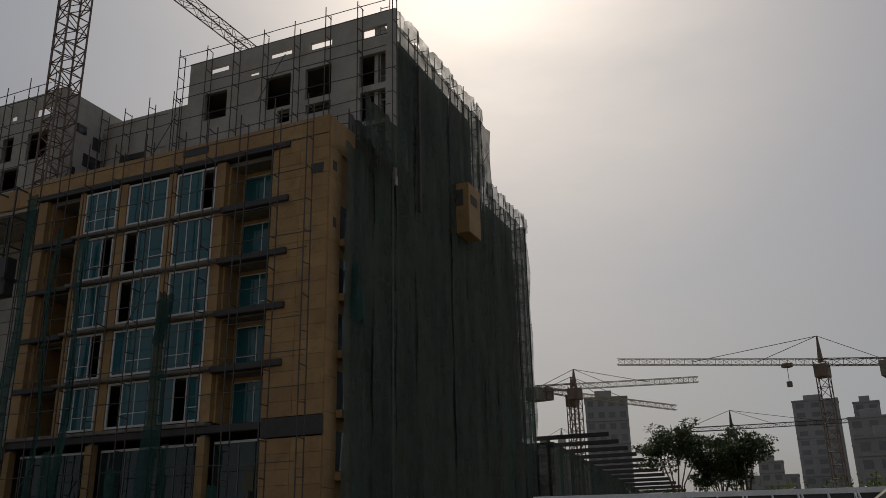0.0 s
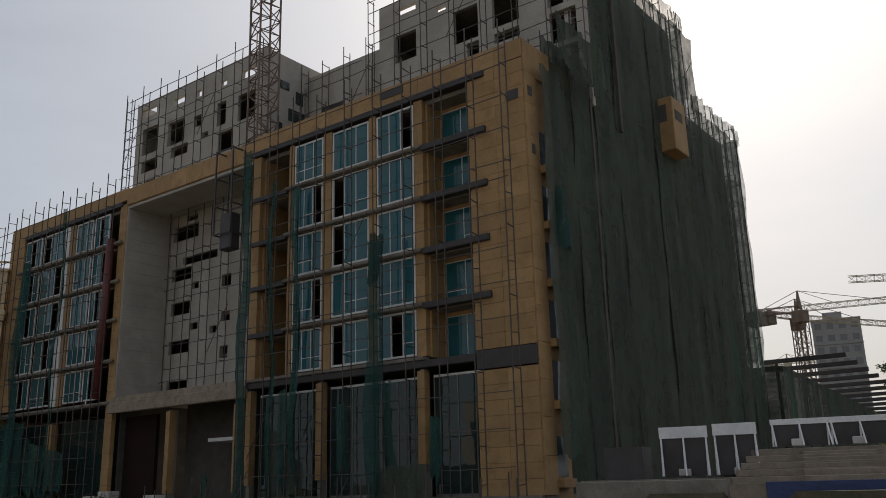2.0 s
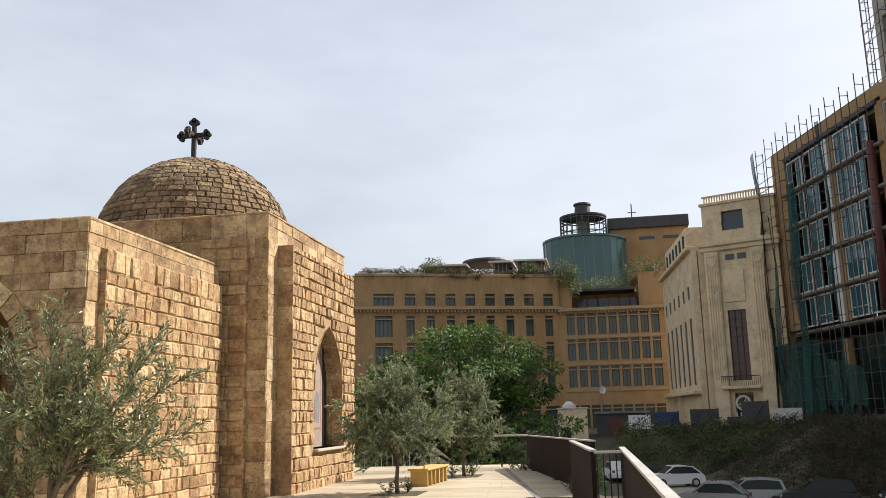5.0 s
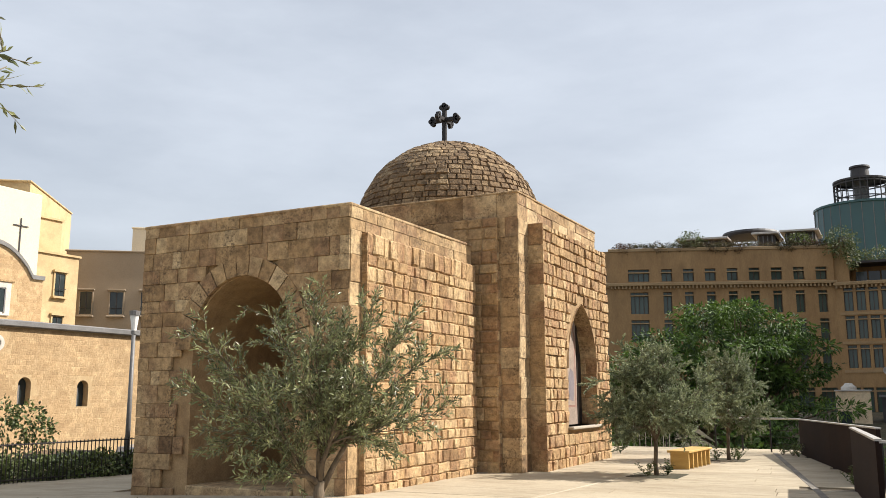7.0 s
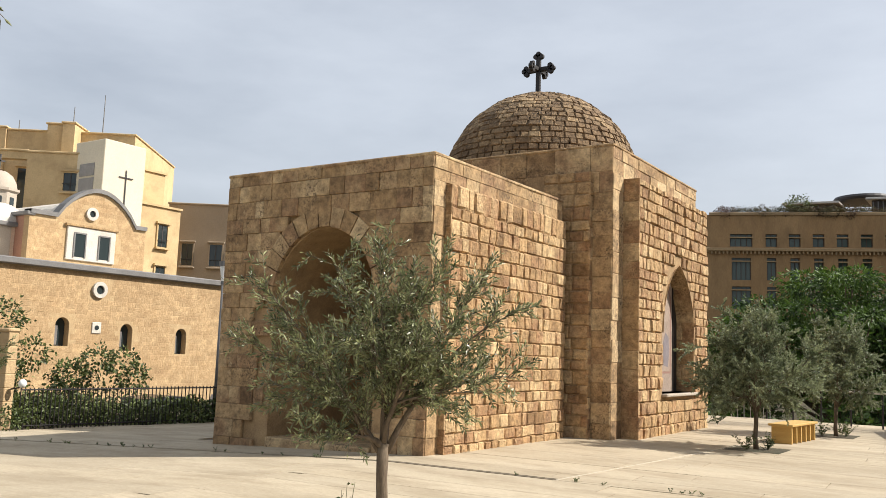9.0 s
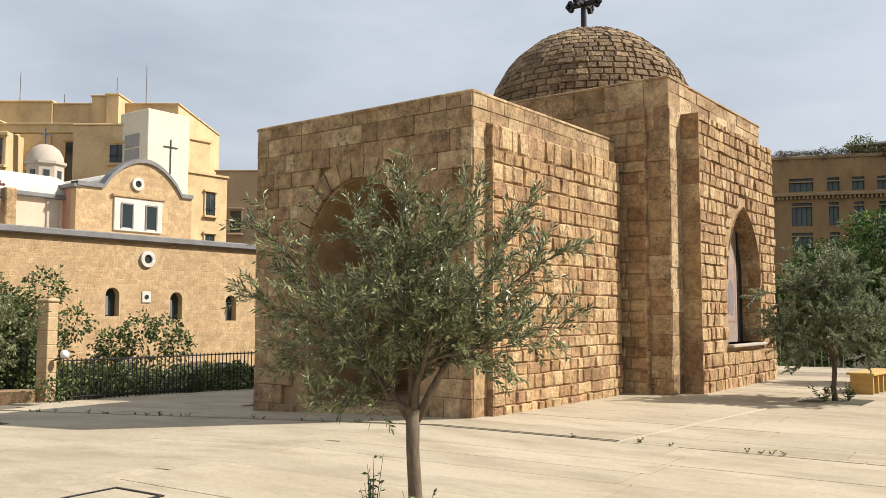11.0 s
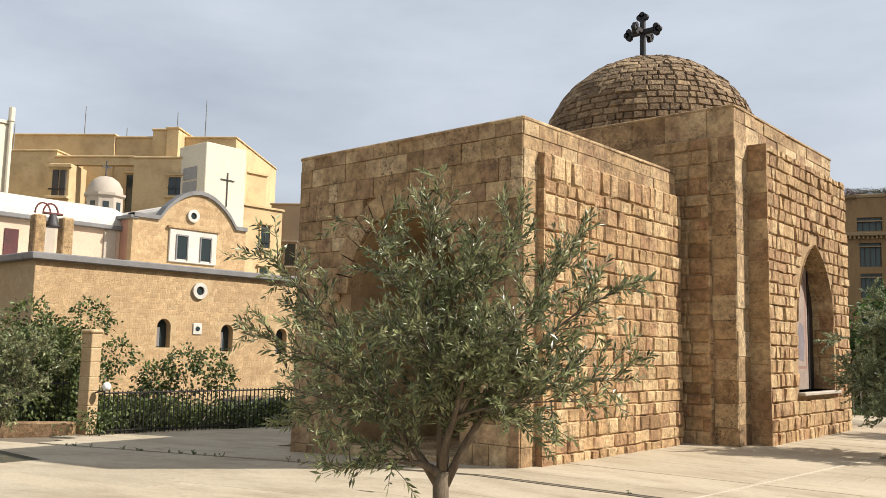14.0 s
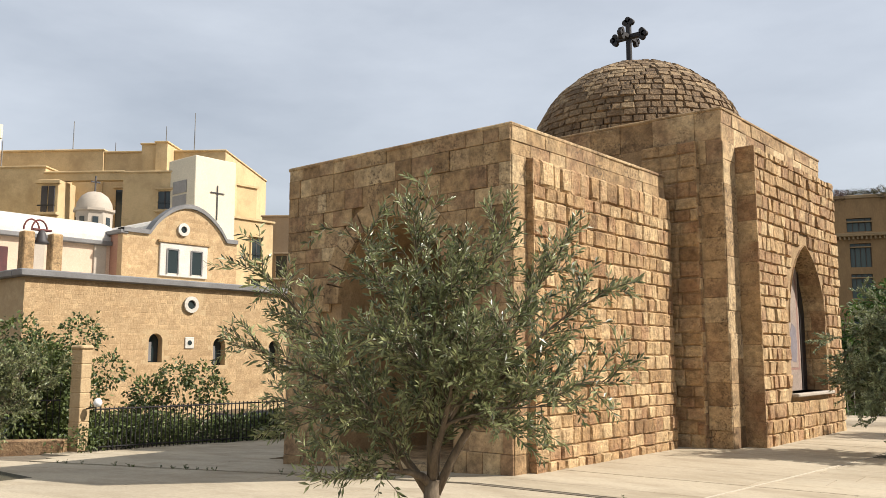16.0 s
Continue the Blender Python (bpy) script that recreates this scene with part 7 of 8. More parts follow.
part("cross_bar", B1(-44.58, -44.53, 25.4, 26.55, 13.32, 13.39), "dark_steel", wt)
for k in range(3):
    part("panel", B1(-47.3, -45.6, 24.04, 24.1, 11.2 + 1.05 * k, 12.1 + 1.05 * k, bev=.01), "haze_bldg", wt)

# ochre apartment houses behind
def apartment(label, x, y0, y1, z0, z1, mat_, wins, group="ochre apartment houses", deep=10):
    t = thing("apartment_house", label, "building", group=group)
    part("wall", B1(x - deep, x, y0, y1, z0, z1), mat_, t)
    part("parapet", B1(x - deep - .1, x + .14, y0 - .1, y1 + .1, z1, z1 + .16), mat_, t)
    for a, c, lo, hi in wins:
        w = part("window", B1(x - .02, x + .03, a, c, lo, hi), "pane_dark", t)
        part("window_frame", MB().box(x, x + .1, a - .12, a, lo - .1, hi + .1).box(x, x + .1, c, c + .12, lo - .1, hi + .1), mat_, w)
        part("sill", B1(x, x + .28, a - .2, c + .2, lo - .2, lo - .05), mat_, w)
        part("hood", B1(x, x + .22, a - .2, c + .2, hi + .1, hi + .25), mat_, w)
        part("balcony_rail", MB().box(x + .18, x + .22, a, c, lo + .5, lo + .55), "black_iron", w)
        part("mullion", B1(x + .03, x + .06, (a + c) / 2 - .03, (a + c) / 2 + .03, lo, hi), "dark_steel", w)
    return t
apartment("ochre apartment house with small balconies", -47.5, 27.6, 33.4, -2, 12.3, "apt", [(31.3, 32.2, 9.2, 10.9), (31.3, 32.2, 5.9, 7.6)])
APT = pose(-62.1, 18.4, 0, 0, 0, 36.6)          # the houses behind the church stand oblique to it
def house(label, x0, x1, y0, y1, z0, z1, mat_, wins=()):
    t = thing("apartment_house", label, "building", APT, group="ochre apartment houses")
    part("wall", B1(x0, x1, y0, y1, z0, z1), mat_, t)
    part("parapet", B1(x0 - .1, x1 + .1, y0 - .12, y1, z1, z1 + .14, bev=.03), mat_, t)
    for a, c, lo, hi in wins:
        w = part("window", B1(a, c, y0 - .03, y0 + .02, lo, hi), "pane_dark", t)
        part("window_frame", MB().ring(a - .1, c + .1, lo - .1, hi + .1, .1, y0 - .1, y0 - .01), mat_, w)
        part("sill", B1(a - .2, c + .2, y0 - .35, y0, lo - .25, lo - .1, bev=.03), mat_, w)
        part("hood", B1(a - .2, c + .2, y0 - .25, y0, hi + .1, hi + .25, bev=.03), mat_, w)
        part("balcony_rail", B1(a, c, y0 - .3, y0 - .26, lo + .45, lo + .5), "black_iron", w)
        part("mullion", B1((a + c) / 2 - .04, (a + c) / 2 + .04, y0 - .06, y0 - .02, lo, hi), "dark_steel", w)
    return t
house("tall ochre apartment block with flat parapet", -8, 7.9, 0, 12, -2, 17.7, "apt")
house("ochre apartment block with a stepped roof", 7.9, 17.6, .2, 12, -2, 17.55, "apt", [(9.0, 11.0, 11.0, 14.6)])
house("ochre stair house on the roof", 11.1, 12.45, -.3, 3, 15.5, 18.05, "apt")
house("ochre chimney block on the roof", 12.6, 13.5, -1.2, 2, 13.0, 17.95, "apt")
house("ochre apartment wing with a weathered top", -6, 5.5, -4, 0, -2, 15.5, "apt", [(-1.2, -.2, 12.2, 14.0)])
house("ochre apartment wing with framed balcony window", 11.4, 15.7, -4, .2, -2, 15.0, "apt", [(14.1, 15.1, 12.3, 13.6)])
house("ochre link beam between the wings", 5.5, 11.4, -4, -3.4, 14.5, 15.05, "apt")
apartment("ochre rear house beside the white tower", -50, 27.7, 33.6, -2, 15.5, "apt", [], deep=3)
house("grey-brown apartment house beyond the ochre ones", 19.0, 40, 6, 16, -2, 13.3, "apt_grey", [(20.3, 21.2, 8.2, 10.0), (22.6, 23.6, 8.2, 10.0), (20.3, 21.2, 4.8, 6.6), (22.6, 23.6, 4.8, 6.6), (25, 26, 8.2, 10.0)])
house("pale stepped apartment house far behind", 22.5, 34, 14, 20, 8, 16.8, "tower_white")
bay = thing("balcony_bay", "ochre corner balcony bay with dark shutters", "balcony", APT, group="ochre apartment houses")
part("bay_wall", B1(5.5, 7.1, -5.0, -2.5, 9, 14.4, bev=.04), "apt", bay)
for q in range(2):
    part("shutter", B1(5.85 + .55 * q, 6.3 + .55 * q, -5.08, -4.98, 12.0, 13.9, bev=.02), "dark_steel", bay)
part("hood", B1(5.4, 7.25, -5.2, -4.9, 14.1, 14.3), "apt", bay)
part("rail", B1(5.7, 7.0, -5.3, -5.24, 12.4, 12.5), "black_iron", bay)
part("balcony_floor", B1(5.5, 7.2, -5.4, -4.9, 11.75, 11.95, bev=.02), "apt", bay)
for x, y, z0, z1 in ((*(APT @ Vector((4.9, 1, 0)))[:2], 18.0, 20.4), (*(APT @ Vector((14.8, 1, 0)))[:2], 17.9, 20.9), (*(APT @ Vector((8.4, 1, 0)))[:2], 17.9, 18.6), (*(APT @ Vector((12.9, 0, 0)))[:2], 18.2, 19.6), (*(APT @ Vector((1.6, -3.2, 0)))[:2], 15.8, 17.8)):
    an = thing("antenna", "thin rooftop antenna mast", "antenna", group="rooftop antennas")
    part("rod", MB().rod((x, y, z0 - 1), (x, y, z1), .05, .03, n=5), "zinc", an)

wh = thing("apartment_house", "tall plain white house with a corner pipe", "building")
part("wall", B1(-58, -50, -4, 12.95, -2, 15.5, bev=.05), "tower_white", wh)
part("parapet", B1(-58.1, -49.9, -4.1, 13.05, 15.5, 15.72, bev=.03), "tower_white", wh)
part("corner_pipe", MB().rod((-49.85, 12.85, 7), (-49.85, 12.85, 16.5), .14, n=10), "tower_white", wh)
part("pipe_cap", MB().rod((-49.85, 12.85, 15.7), (-49.85, 12.85, 16.6), .2, n=10), "tower_white", wh)
bedm = solid("soil_bed", MB().box(-9.2, -7.0, -4.6, -3.3, -.6, terrace_z(-8.1) + .03), "soil", "narrow soil bed in the paving round the olive", "bed")

# ---------- long yellow hotel ----------
hotel = thing("hotel", "long yellow-ochre hotel with planted roof terrace", "building")
def facade(ox, oy, rz, w, deep, rows_, bay_, top_z, n, x0, wide=()):
    m = pose(ox, oy, 0, 0, 0, rz)
    def P(nm, mb, mt, par=hotel, lb=""):
        o = part(nm, mb, mt, par, lb)
        if par is hotel:
            o.matrix_world = m
        return o
    wall = MB()
    holes = []
    for lo, hi, ws in rows_:
        holes += [(x0 + bay_ * (k + .5) - ws / 2, x0 + bay_ * (k + .5) + ws / 2, lo, hi) for k in range(n)]
    holes += list(wide)
    xs_ = sorted({0, w, *[v for h in holes for v in h[:2]]})
    for a, c in zip(xs_, xs_[1:]):
        z = -2.5
        for lo, hi in sorted({(h[2], h[3]) for h in holes if h[0] < (a + c) / 2 < h[1]}):
            wall.box(a, c, 0, .6, z, lo)
            z = hi
        wall.box(a, c, 0, .6, z, top_z)
    wo = P("wall", wall, "hotel")
    P("inner_core", B1(.2, w - .2, 1.2, deep, -2.5, top_z - .3), "hotel")
    for a, c, lo, hi in holes:
        wn_ = P("window", B1(a, c, .38, .42, lo, hi), "hotel_pane")
        fr = MB().box(a, a + .1, .28, .4, lo, hi).box(c - .1, c, .28, .4, lo, hi).box(a, c, .28, .4, hi - .5, hi - .38)
        for q in range(1, max(2, round((c - a) / .62))):
            u = a + (c - a) * q / max(2, round((c - a) / .62))
            fr.box(u - .04, u + .04, .3, .4, lo, hi)
        P("window_frame", fr, "hotel_frame", wn_)
        P("transom", B1(a - .1, c + .1, -.06, .3, hi - .5, hi - .36), "hotel_trim", wn_)
    return P
PA = facade(-23.5, 96.4, 21.0, 28.1, 14, [(16.25, 17.85, 1.35), (12.05, 14.85, 1.1), (8.45, 11.25, 1.1), (4.85, 7.65, 1.1), (-1.5, 2.6, 2.0)], 2.75, 20.3, 8, 5.95, [(2.4, 5.1, 16.25, 17.85), (2.6, 4.9, 12.05, 14.85), (2.6, 4.9, 8.45, 11.25), (2.6, 4.9, 4.85, 7.65)])
PA("cornice", B1(-.3, 28.3, -.5, .3, 15.65, 16.05, bev=.06), "hotel_trim")
for k in range(60):
    PA("corbel", B1(.1 + .47 * k, .28 + .47 * k, -.4, .0, 15.3, 15.65), "hotel_trim")
PA("string_course", B1(-.1, 28.3, -.12, .2, 20.2, 20.6, bev=.04), "hotel_trim")
PB = facade(2.73, 106.5, 0.0, 14.55, 14, [(12.1, 15.0, 1.05), (8.6, 11.45, 1.05), (5.0, 7.8, 1.05), (-1.5, 2.6, 1.15)], 1.42, 15.4, 9, .75)
PB("attic_end", B1(-.4, 1.75, .5, 14, 15.4, 20.3), "hotel")
PB("string_course", B1(-.4, 1.85, .38, .6, 20.2, 20.6, bev=.04), "hotel_trim")
PB("cornice", B1(-.2, 20, -.5, .3, 15.3, 15.75, bev=.06), "hotel_trim")
for k in range(34):
    PB("corbel", B1(.1 + .5 * k, .3 + .5 * k, -.4, .0, 14.95, 15.3), "hotel_trim")
for z in (11.57, 7.92, 4.4):
    PB("string_course", B1(.4, 14.0, -.12, .1, z, z + .35), "hotel_trim")
PB("upper_storey", B1(1.8, 19.5, 5.2, 14, 15.4, 18.4), "hotel")
for k in range(6):
    PB("terrace_pane", B1(2.4 + 1.5 * k, 3.7 + 1.5 * k, 5.1, 5.2, 15.8, 17.6), "pane_dark")
PB("pergola_beam", B1(1.8, 10.4, 1.0, 5.2, 18.2, 18.5), "dark_steel")
PB("end_block", B1(10.9, 19.5, .8, 14, 15.4, 20.5), "hotel")
PB("window", B1(16.6, 18.7, .7, .82, 16.6, 18.4), "pane_dark")
PC = facade(17.3, 106.5, 0.0, 4.5, 14, [(12.1, 15.0, 1.5), (8.6, 11.45, 1.5), (5.0, 7.8, 1.5)], 3.0, 15.4, 1, .6)
# rounded far corner of the hotel
crn = MB()
for k in range(8):
    cx, cy, R = -23.5 + 14 * math.sin(math.radians(21)) * -1, 96.4 + 14 * math.cos(math.radians(21)), 14
    q0 = (cx + R * math.sin(math.radians(21 - 8.2 * k)), cy - R * math.cos(math.radians(21 - 8.2 * k)))
    q1 = (cx + R * math.sin(math.radians(21 - 8.2 * (k + 1))), cy - R * math.cos(math.radians(21 - 8.2 * (k + 1))))
    crn.add([(q0[0], q0[1], -2.5), (q1[0], q1[1], -2.5), (q1[0], q1[1], 20.3), (q0[0], q0[1], 20.3)], [(0, 1, 2, 3)])
    for lo, hi in ((16.25, 17.85), (12.05, 14.85), (8.45, 11.25), (4.85, 7.65)):
        wm = MB()
        d = Vector((q1[0] - q0[0], q1[1] - q0[1], 0))
        n_ = Vector((d.y, -d.x, 0)).normalized() * .06
        a_, c_ = Vector((*q0, 0)) + d * .2 - n_ * 1, Vector((*q0, 0)) + d * .8 - n_ * 1
        wm.add([a_ + Vector((0, 0, lo)), c_ + Vector((0, 0, lo)), c_ + Vector((0, 0, hi)), a_ + Vector((0, 0, hi)), a_ + n_ + Vector((0, 0, lo)), c_ + n_ + Vector((0, 0, lo)), c_ + n_ + Vector((0, 0, hi)), a_ + n_ + Vector((0, 0, hi))], [(0, 1, 2, 3), (7, 6, 5, 4), (0, 4, 5, 1), (3, 2, 6, 7)])
        part("window", wm, "pane_dark", hotel)
    cm = MB()
    cm.rod((*q0, 15.8), (*q1, 15.8), .4, n=6)
    part("cornice", cm, "hotel_trim", hotel)
part("corner_wall", crn, "hotel", hotel, "rounded corner of the hotel")
# roof pavilions, planting
for x0, x1, y, z in ((-16.4, -9.6, 104, 22.25), (-6.9, -3.6, 106.5, 22.75), (-3.5, 1.3, 107.5, 22.95)):
    # a solid dark box stands in for the shade below the pavilion roof
    pv = part("roof_pavilion", B1(x0 + .6, x1 - .5, y + .8, y + 6, 20, z - .05), "void", hotel, "roof pavilion with its shaded inside drawn as a dark box")
    rf = MB()
    rf.m = Matrix.Translation(((x0 + x1) / 2, y, z)) @ Matrix.Rotation(math.radians(1.6), 4, "Y")
    part("pavilion_roof", rf.box((x0 - x1) / 2, (x1 - x0) / 2, 0, 7, -.02, .28, bev=.05), "pale_metal", pv, "pale grey slanting roof slab")
    for k in range(4):
        xx = x0 + .8 + (x1 - x0 - 1.6) * k / 3
        part("post", B1(xx - .06, xx + .06, y + .5, y + .62, 20, z - .05), "zinc", pv)
part("pavilion_disc", MB().spin([(.02, .45), (3.6, .4), (3.8, .1), (3.6, -.2), (.02, -.2)], 28, (-7.6, 111, 23.4)), "dark_steel", hotel)
rg = random.Random(6)
pl = []
for k in range(46):
    s = k / 45
    x, y = -22.5 + 27 * s, 97.2 + 10.3 * s
    pl.append((x, y - .3 + rg.uniform(0, .9), 20.45 + rg.uniform(0, .35), .8, .6, rg.uniform(.4, .9)))
foliage_mass("roof_planting", "dry green and pink planting along the hotel roof", "planting", pl, 950, (.2, .045), "roof_green", 61)
foliage_mass("roof_shrubs", "green shrubs trailing over the hotel terrace", "planting", [(3.8, 106, 20.8, 2.0, 1.4, 1.9), (5.0, 106.2, 19.0, .9, .8, 1.6), (9, 110, 19.6, 5.0, 1.5, .8), (14, 109, 20.6, 2.6, 1.6, 1.8), (17, 108.5, 21.0, 2.2, 1.4, 1.6), (-14, 102, 21.8, 1.6, 1.2, 1.2), (-1, 105.5, 21.4, 1.5, 1.0, .9)], 330, (.28, .075), "shrub", 62)

# glass drum with lattice crown on the building behind
drum = thing("glass_drum_building", "green glass rotunda with lattice crown on a dark-roofed block", "building", pose(6.2, 137, 0))
part("lower_drum", MB().spin([(7.1, 16), (7.1, 30.6), (7.3, 30.7), (7.3, 31.0), (6.6, 31.2), (0.1, 31.3)], 28), "green_glass", drum)
for k in range(28):
    a = 2 * math.pi * k / 28
    part("mullion", MB().rod((7.12 * math.cos(a), 7.12 * math.sin(a), 16), (7.12 * math.cos(a), 7.12 * math.sin(a), 30.8), .07, n=4), "zinc", drum)
part("core", MB().spin([(1.0, 31), (1.0, 36), (.1, 36.1)], 20), "zinc", drum)
for k in range(24):
    a = 2 * math.pi * k / 24
    part("lattice_post", MB().rod((4.0 * math.cos(a), 4.0 * math.sin(a), 31), (4.0 * math.cos(a), 4.0 * math.sin(a), 35.2), .10, n=4), "dark_steel", drum)
for z in (31.2, 32.4, 33.6, 34.8, 35.2):
    part("lattice_ring", MB().spin([(3.92, z - .08), (4.08, z - .08), (4.08, z + .08), (3.92, z + .08), (3.92, z - .08)], 32), "dark_steel", drum)
part("crown_roof", MB().spin([(4.1, 35.15), (4.1, 35.4), (1.45, 35.6), (1.3, 37.4), (1.55, 37.5), (1.5, 37.8), (.02, 37.9)], 28), "dark_steel", drum)
part("block", B1(4.5, 17.6, 1, 16, -2.5, 33.0), "hotel", drum)
part("dark_roof", B1(4.2, 18.0, .4, 16.5, 33.0, 35.0, bev=.1), "dark_steel", drum, "dark flat roof slab")
for x in (9.5, 13.5):
    part("slot", B1(x, x + 2.6, .9, 1.02, 31.0, 31.5), "pane_dark", drum)
part("antenna", MB().rod((8.6, 4, 35), (8.6, 4, 38.2), .1, n=5), "dark_steel", drum)
part("antenna_cross", MB().rod((7.9, 4, 36.6), (9.4, 4, 36.6), .08, n=5), "dark_steel", drum)

# ---------- cream corner theatre ----------
th = thing("corner_theatre", "cream art deco corner building with fluted pilasters", "building")
c0, c1 = Vector((19.15, 78.15, 0)), Vector((25.9, 75.0, 0))
fm = pose(c0.x, c0.y, 0, 0, 0, math.degrees(math.atan2(c1.y - c0.y, c1.x - c0.x)))
fw = (c1 - c0).length
def TP(nm, mb, mt, lb="", par=None, m=fm):
    o = part(nm, mb, mt, par or th, lb)
    o.matrix_world = m
    return o
z_c, z_t = 18.0, 23.2
mbx = MB()
for a, c, segs_ in ((0, 1.95, ((-1, z_c),)), (1.95, 3.75, ((-1, .9), (3.2, 4.4), (11.4, z_c))), (3.75, fw, ((-1, z_c),))):
    for lo, hi in segs_:
        mbx.box(a, c, 0, .6, lo, hi)
TP("front_wall", mbx, "cinema")
TP("core", B1(.1, fw, .7, 10, -1, z_c), "cinema")
TP("cornice", B1(-.4, fw + .3, -.55, .6, z_c, z_c + .5, bev=.1), "cinema", "moulded cream cornice")
TP("cornice", B1(-.25, fw + .2, -.35, .6, z_c - .45, z_c, bev=.05), "cinema")
at = MB().box(.1, 2.1, .0, .5, z_c + .5, z_t - .8).box(4.3, fw, .0, .5, z_c + .5, z_t - .8).box(2.1, 4.3, 0, .5, z_c + .5, 19.6).box(2.1, 4.3, 0, .5, 21.6, z_t - .8)
TP("attic_wall", at, "cinema")
TP("attic_core", B1(.2, fw, 1.6, 9, z_c, z_t - 1.0), "cinema")
TP("attic_window", B1(2.1, 4.3, .35, .4, 19.6, 21.6), "pane_dark")
TP("attic_cornice", B1(-.1, fw + .1, -.15, .6, z_t - .8, z_t - .5, bev=.05), "cinema")
for k in range(22):
    TP("baluster", B1(.4 + .27 * k, .54 + .27 * k, .1, .25, z_t - .5, z_t + .1), "cinema")
TP("balustrade_rail", B1(.2, fw, .05, .3, z_t + .1, z_t + .25), "cinema")
for x0 in (.15, 4.75):
    TP("pilaster", B1(x0, x0 + 1.4, -.35, .1, 0, z_c - .5, bev=.05), "cinema")
    for k in range(5):
        TP("flute", MB().rod((x0 + .2 + .25 * k, -.36, 4.6), (x0 + .2 + .25 * k, -.36, z_c - 1.0), .09, n=6), "cinema")
    TP("rosette", MB().rod((x0 + .7, -.36, z_c - 1.6), (x0 + .7, -.48, z_c - 1.6), .45, n=16), "cinema")
TP("slot", B1(2.2, 3.1, -.02, .1, 16.5, 17.1), "pane_dark")
TP("slot", B1(3.4, 4.3, -.02, .1, 16.5, 17.1), "pane_dark")
TP("relief_panel", B1(1.8, 3.9, -.12, .05, 12.2, 15.4, bev=.04), "cinema")
tw = TP("tall_window", B1(1.95, 3.75, .3, .36, 4.4, 11.4), "leaded", "tall leaded window with reddish panes")
for k in range(4):
    TP("mullion", B1(1.95 + .6 * k - .05, 1.95 + .6 * k + .05, .2, .32, 4.4, 11.4), "dark_steel", par=tw)
for k in range(9):
    TP("glazing_bar", B1(1.95, 3.75, .2, .31, 4.4 + .875 * k - .04, 4.4 + .875 * k + .04), "dark_steel", par=tw)
TP("balcony_slab", B1(1.0, 4.8, -.9, .2, 3.55, 3.85, bev=.05), "cinema")
bl = TP("balcony_rail", B1(1.0, 4.8, -.88, -.82, 4.75, 4.83), "black_iron", "black iron balcony railing")
for k in range(20):
    TP("bar", B1(1.02 + .198 * k, 1.05 + .198 * k, -.87, -.83, 3.85, 4.75), "black_iron", par=bl)
TP("doorway", B1(1.9, 3.9, .45, .5, -.2, 3.2), "pane_dark")
sg = TP("round_sign", MB().spin([(.55, 0), (.75, 0), (.75, .12), (.55, .12), (.55, 0)], 28), "pale_metal", "round pale metal ring sign over the door")
sg.matrix_world = fm @ pose(2.9, -.5, 2.2, 90, 0, 0)
for a in (0, 35):
    b_ = MB()
    b_.m = Matrix.Rotation(math.radians(a + 20), 4, "Z")
    o = part("sign_bar", b_.box(-.5, .5, -.05, .05, .02, .1), "pale_metal", sg)
TP("sign_base", B1(1.2, 4.4, -.6, -.4, .2, .9, bev=.05), "dark_steel")
for k in range(4):
    TP("letter_bar", B1(2.1 + .45 * k, 2.3 + .45 * k, -.64, -.6, .95, 1.3), "pale_metal")
# side facade running back
sm_ = pose(c0.x - 2.75, c0.y + 22.6, 0, 0, 0, -86)
SW = 22.0
def SP(nm, mb, mt, lb="", par=None):
    o = part(nm, mb, mt, par or th, lb)
    o.matrix_world = sm_
    return o
sw = MB()
sxs = [0] + [v for k in range(6) for v in (1.2 + 3.4 * k, 2.5 + 3.4 * k)] + [SW]
for i in range(len(sxs) - 1):
    a, c = sxs[i], sxs[i + 1]
    if i % 2 == 0:
        sw.box(a, c, 0, .6, -1, 18)
    else:
        sw.box(a, c, 0, .6, -1, 4.2)
        sw.box(a, c, 0, .6, 11.2, 13.2)
        sw.box(a, c, 0, .6, 14.6, 18)
        # side windows have no glass: dark interior shade is put into their colour
        SP("window", B1(a, c, .06, .1, 4.2, 11.2), "void")
        SP("window", B1(a, c, .06, .1, 13.2, 14.6), "void")
SP("side_wall", sw, "cinema")
SP("cornice", B1(-.4, SW, -.5, .6, 18, 18.5, bev=.1), "cinema")
SP("balcony", B1(0, SW, -.8, .1, 3.2, 3.6, bev=.05), "cinema")
SP("attic", B1(0, SW * .75, .6, 8, 18.4, 21.6), "cinema")
for k in range(6):
    SP("attic_window", B1(1.3 + 2.6 * k, 2.1 + 2.6 * k, .5, .62, 19.3, 20.9), "pane_dark")
SP("core", B1(.1, SW, .7, 9, -1, 18), "cinema")
for xg in (0, 5, 10):
    SP("ground_post", B1(xg, xg + .5, -.6, 0, -1, 3.2), "cinema")

# ---------- huts, hoardings and clutter between the theatre and the lot ----------
hut = thing("site_hut", "pale plastered hut with a round roof tank", "hut", pose(5.2, 70.5, -.3, 0, 0, 2))
part("wall", B1(-1.35, 1.35, -1.5, 1.5, -3.5, 2.3, bev=.03), "cinema", hut)
part("roof", B1(-1.45, 1.45, -1.6, 1.6, 2.3, 2.42, bev=.03), "pale_metal", hut)
part("window", B1(-1.1, -.2, -1.55, -1.48, -.6, .6), "pane_dark", hut)
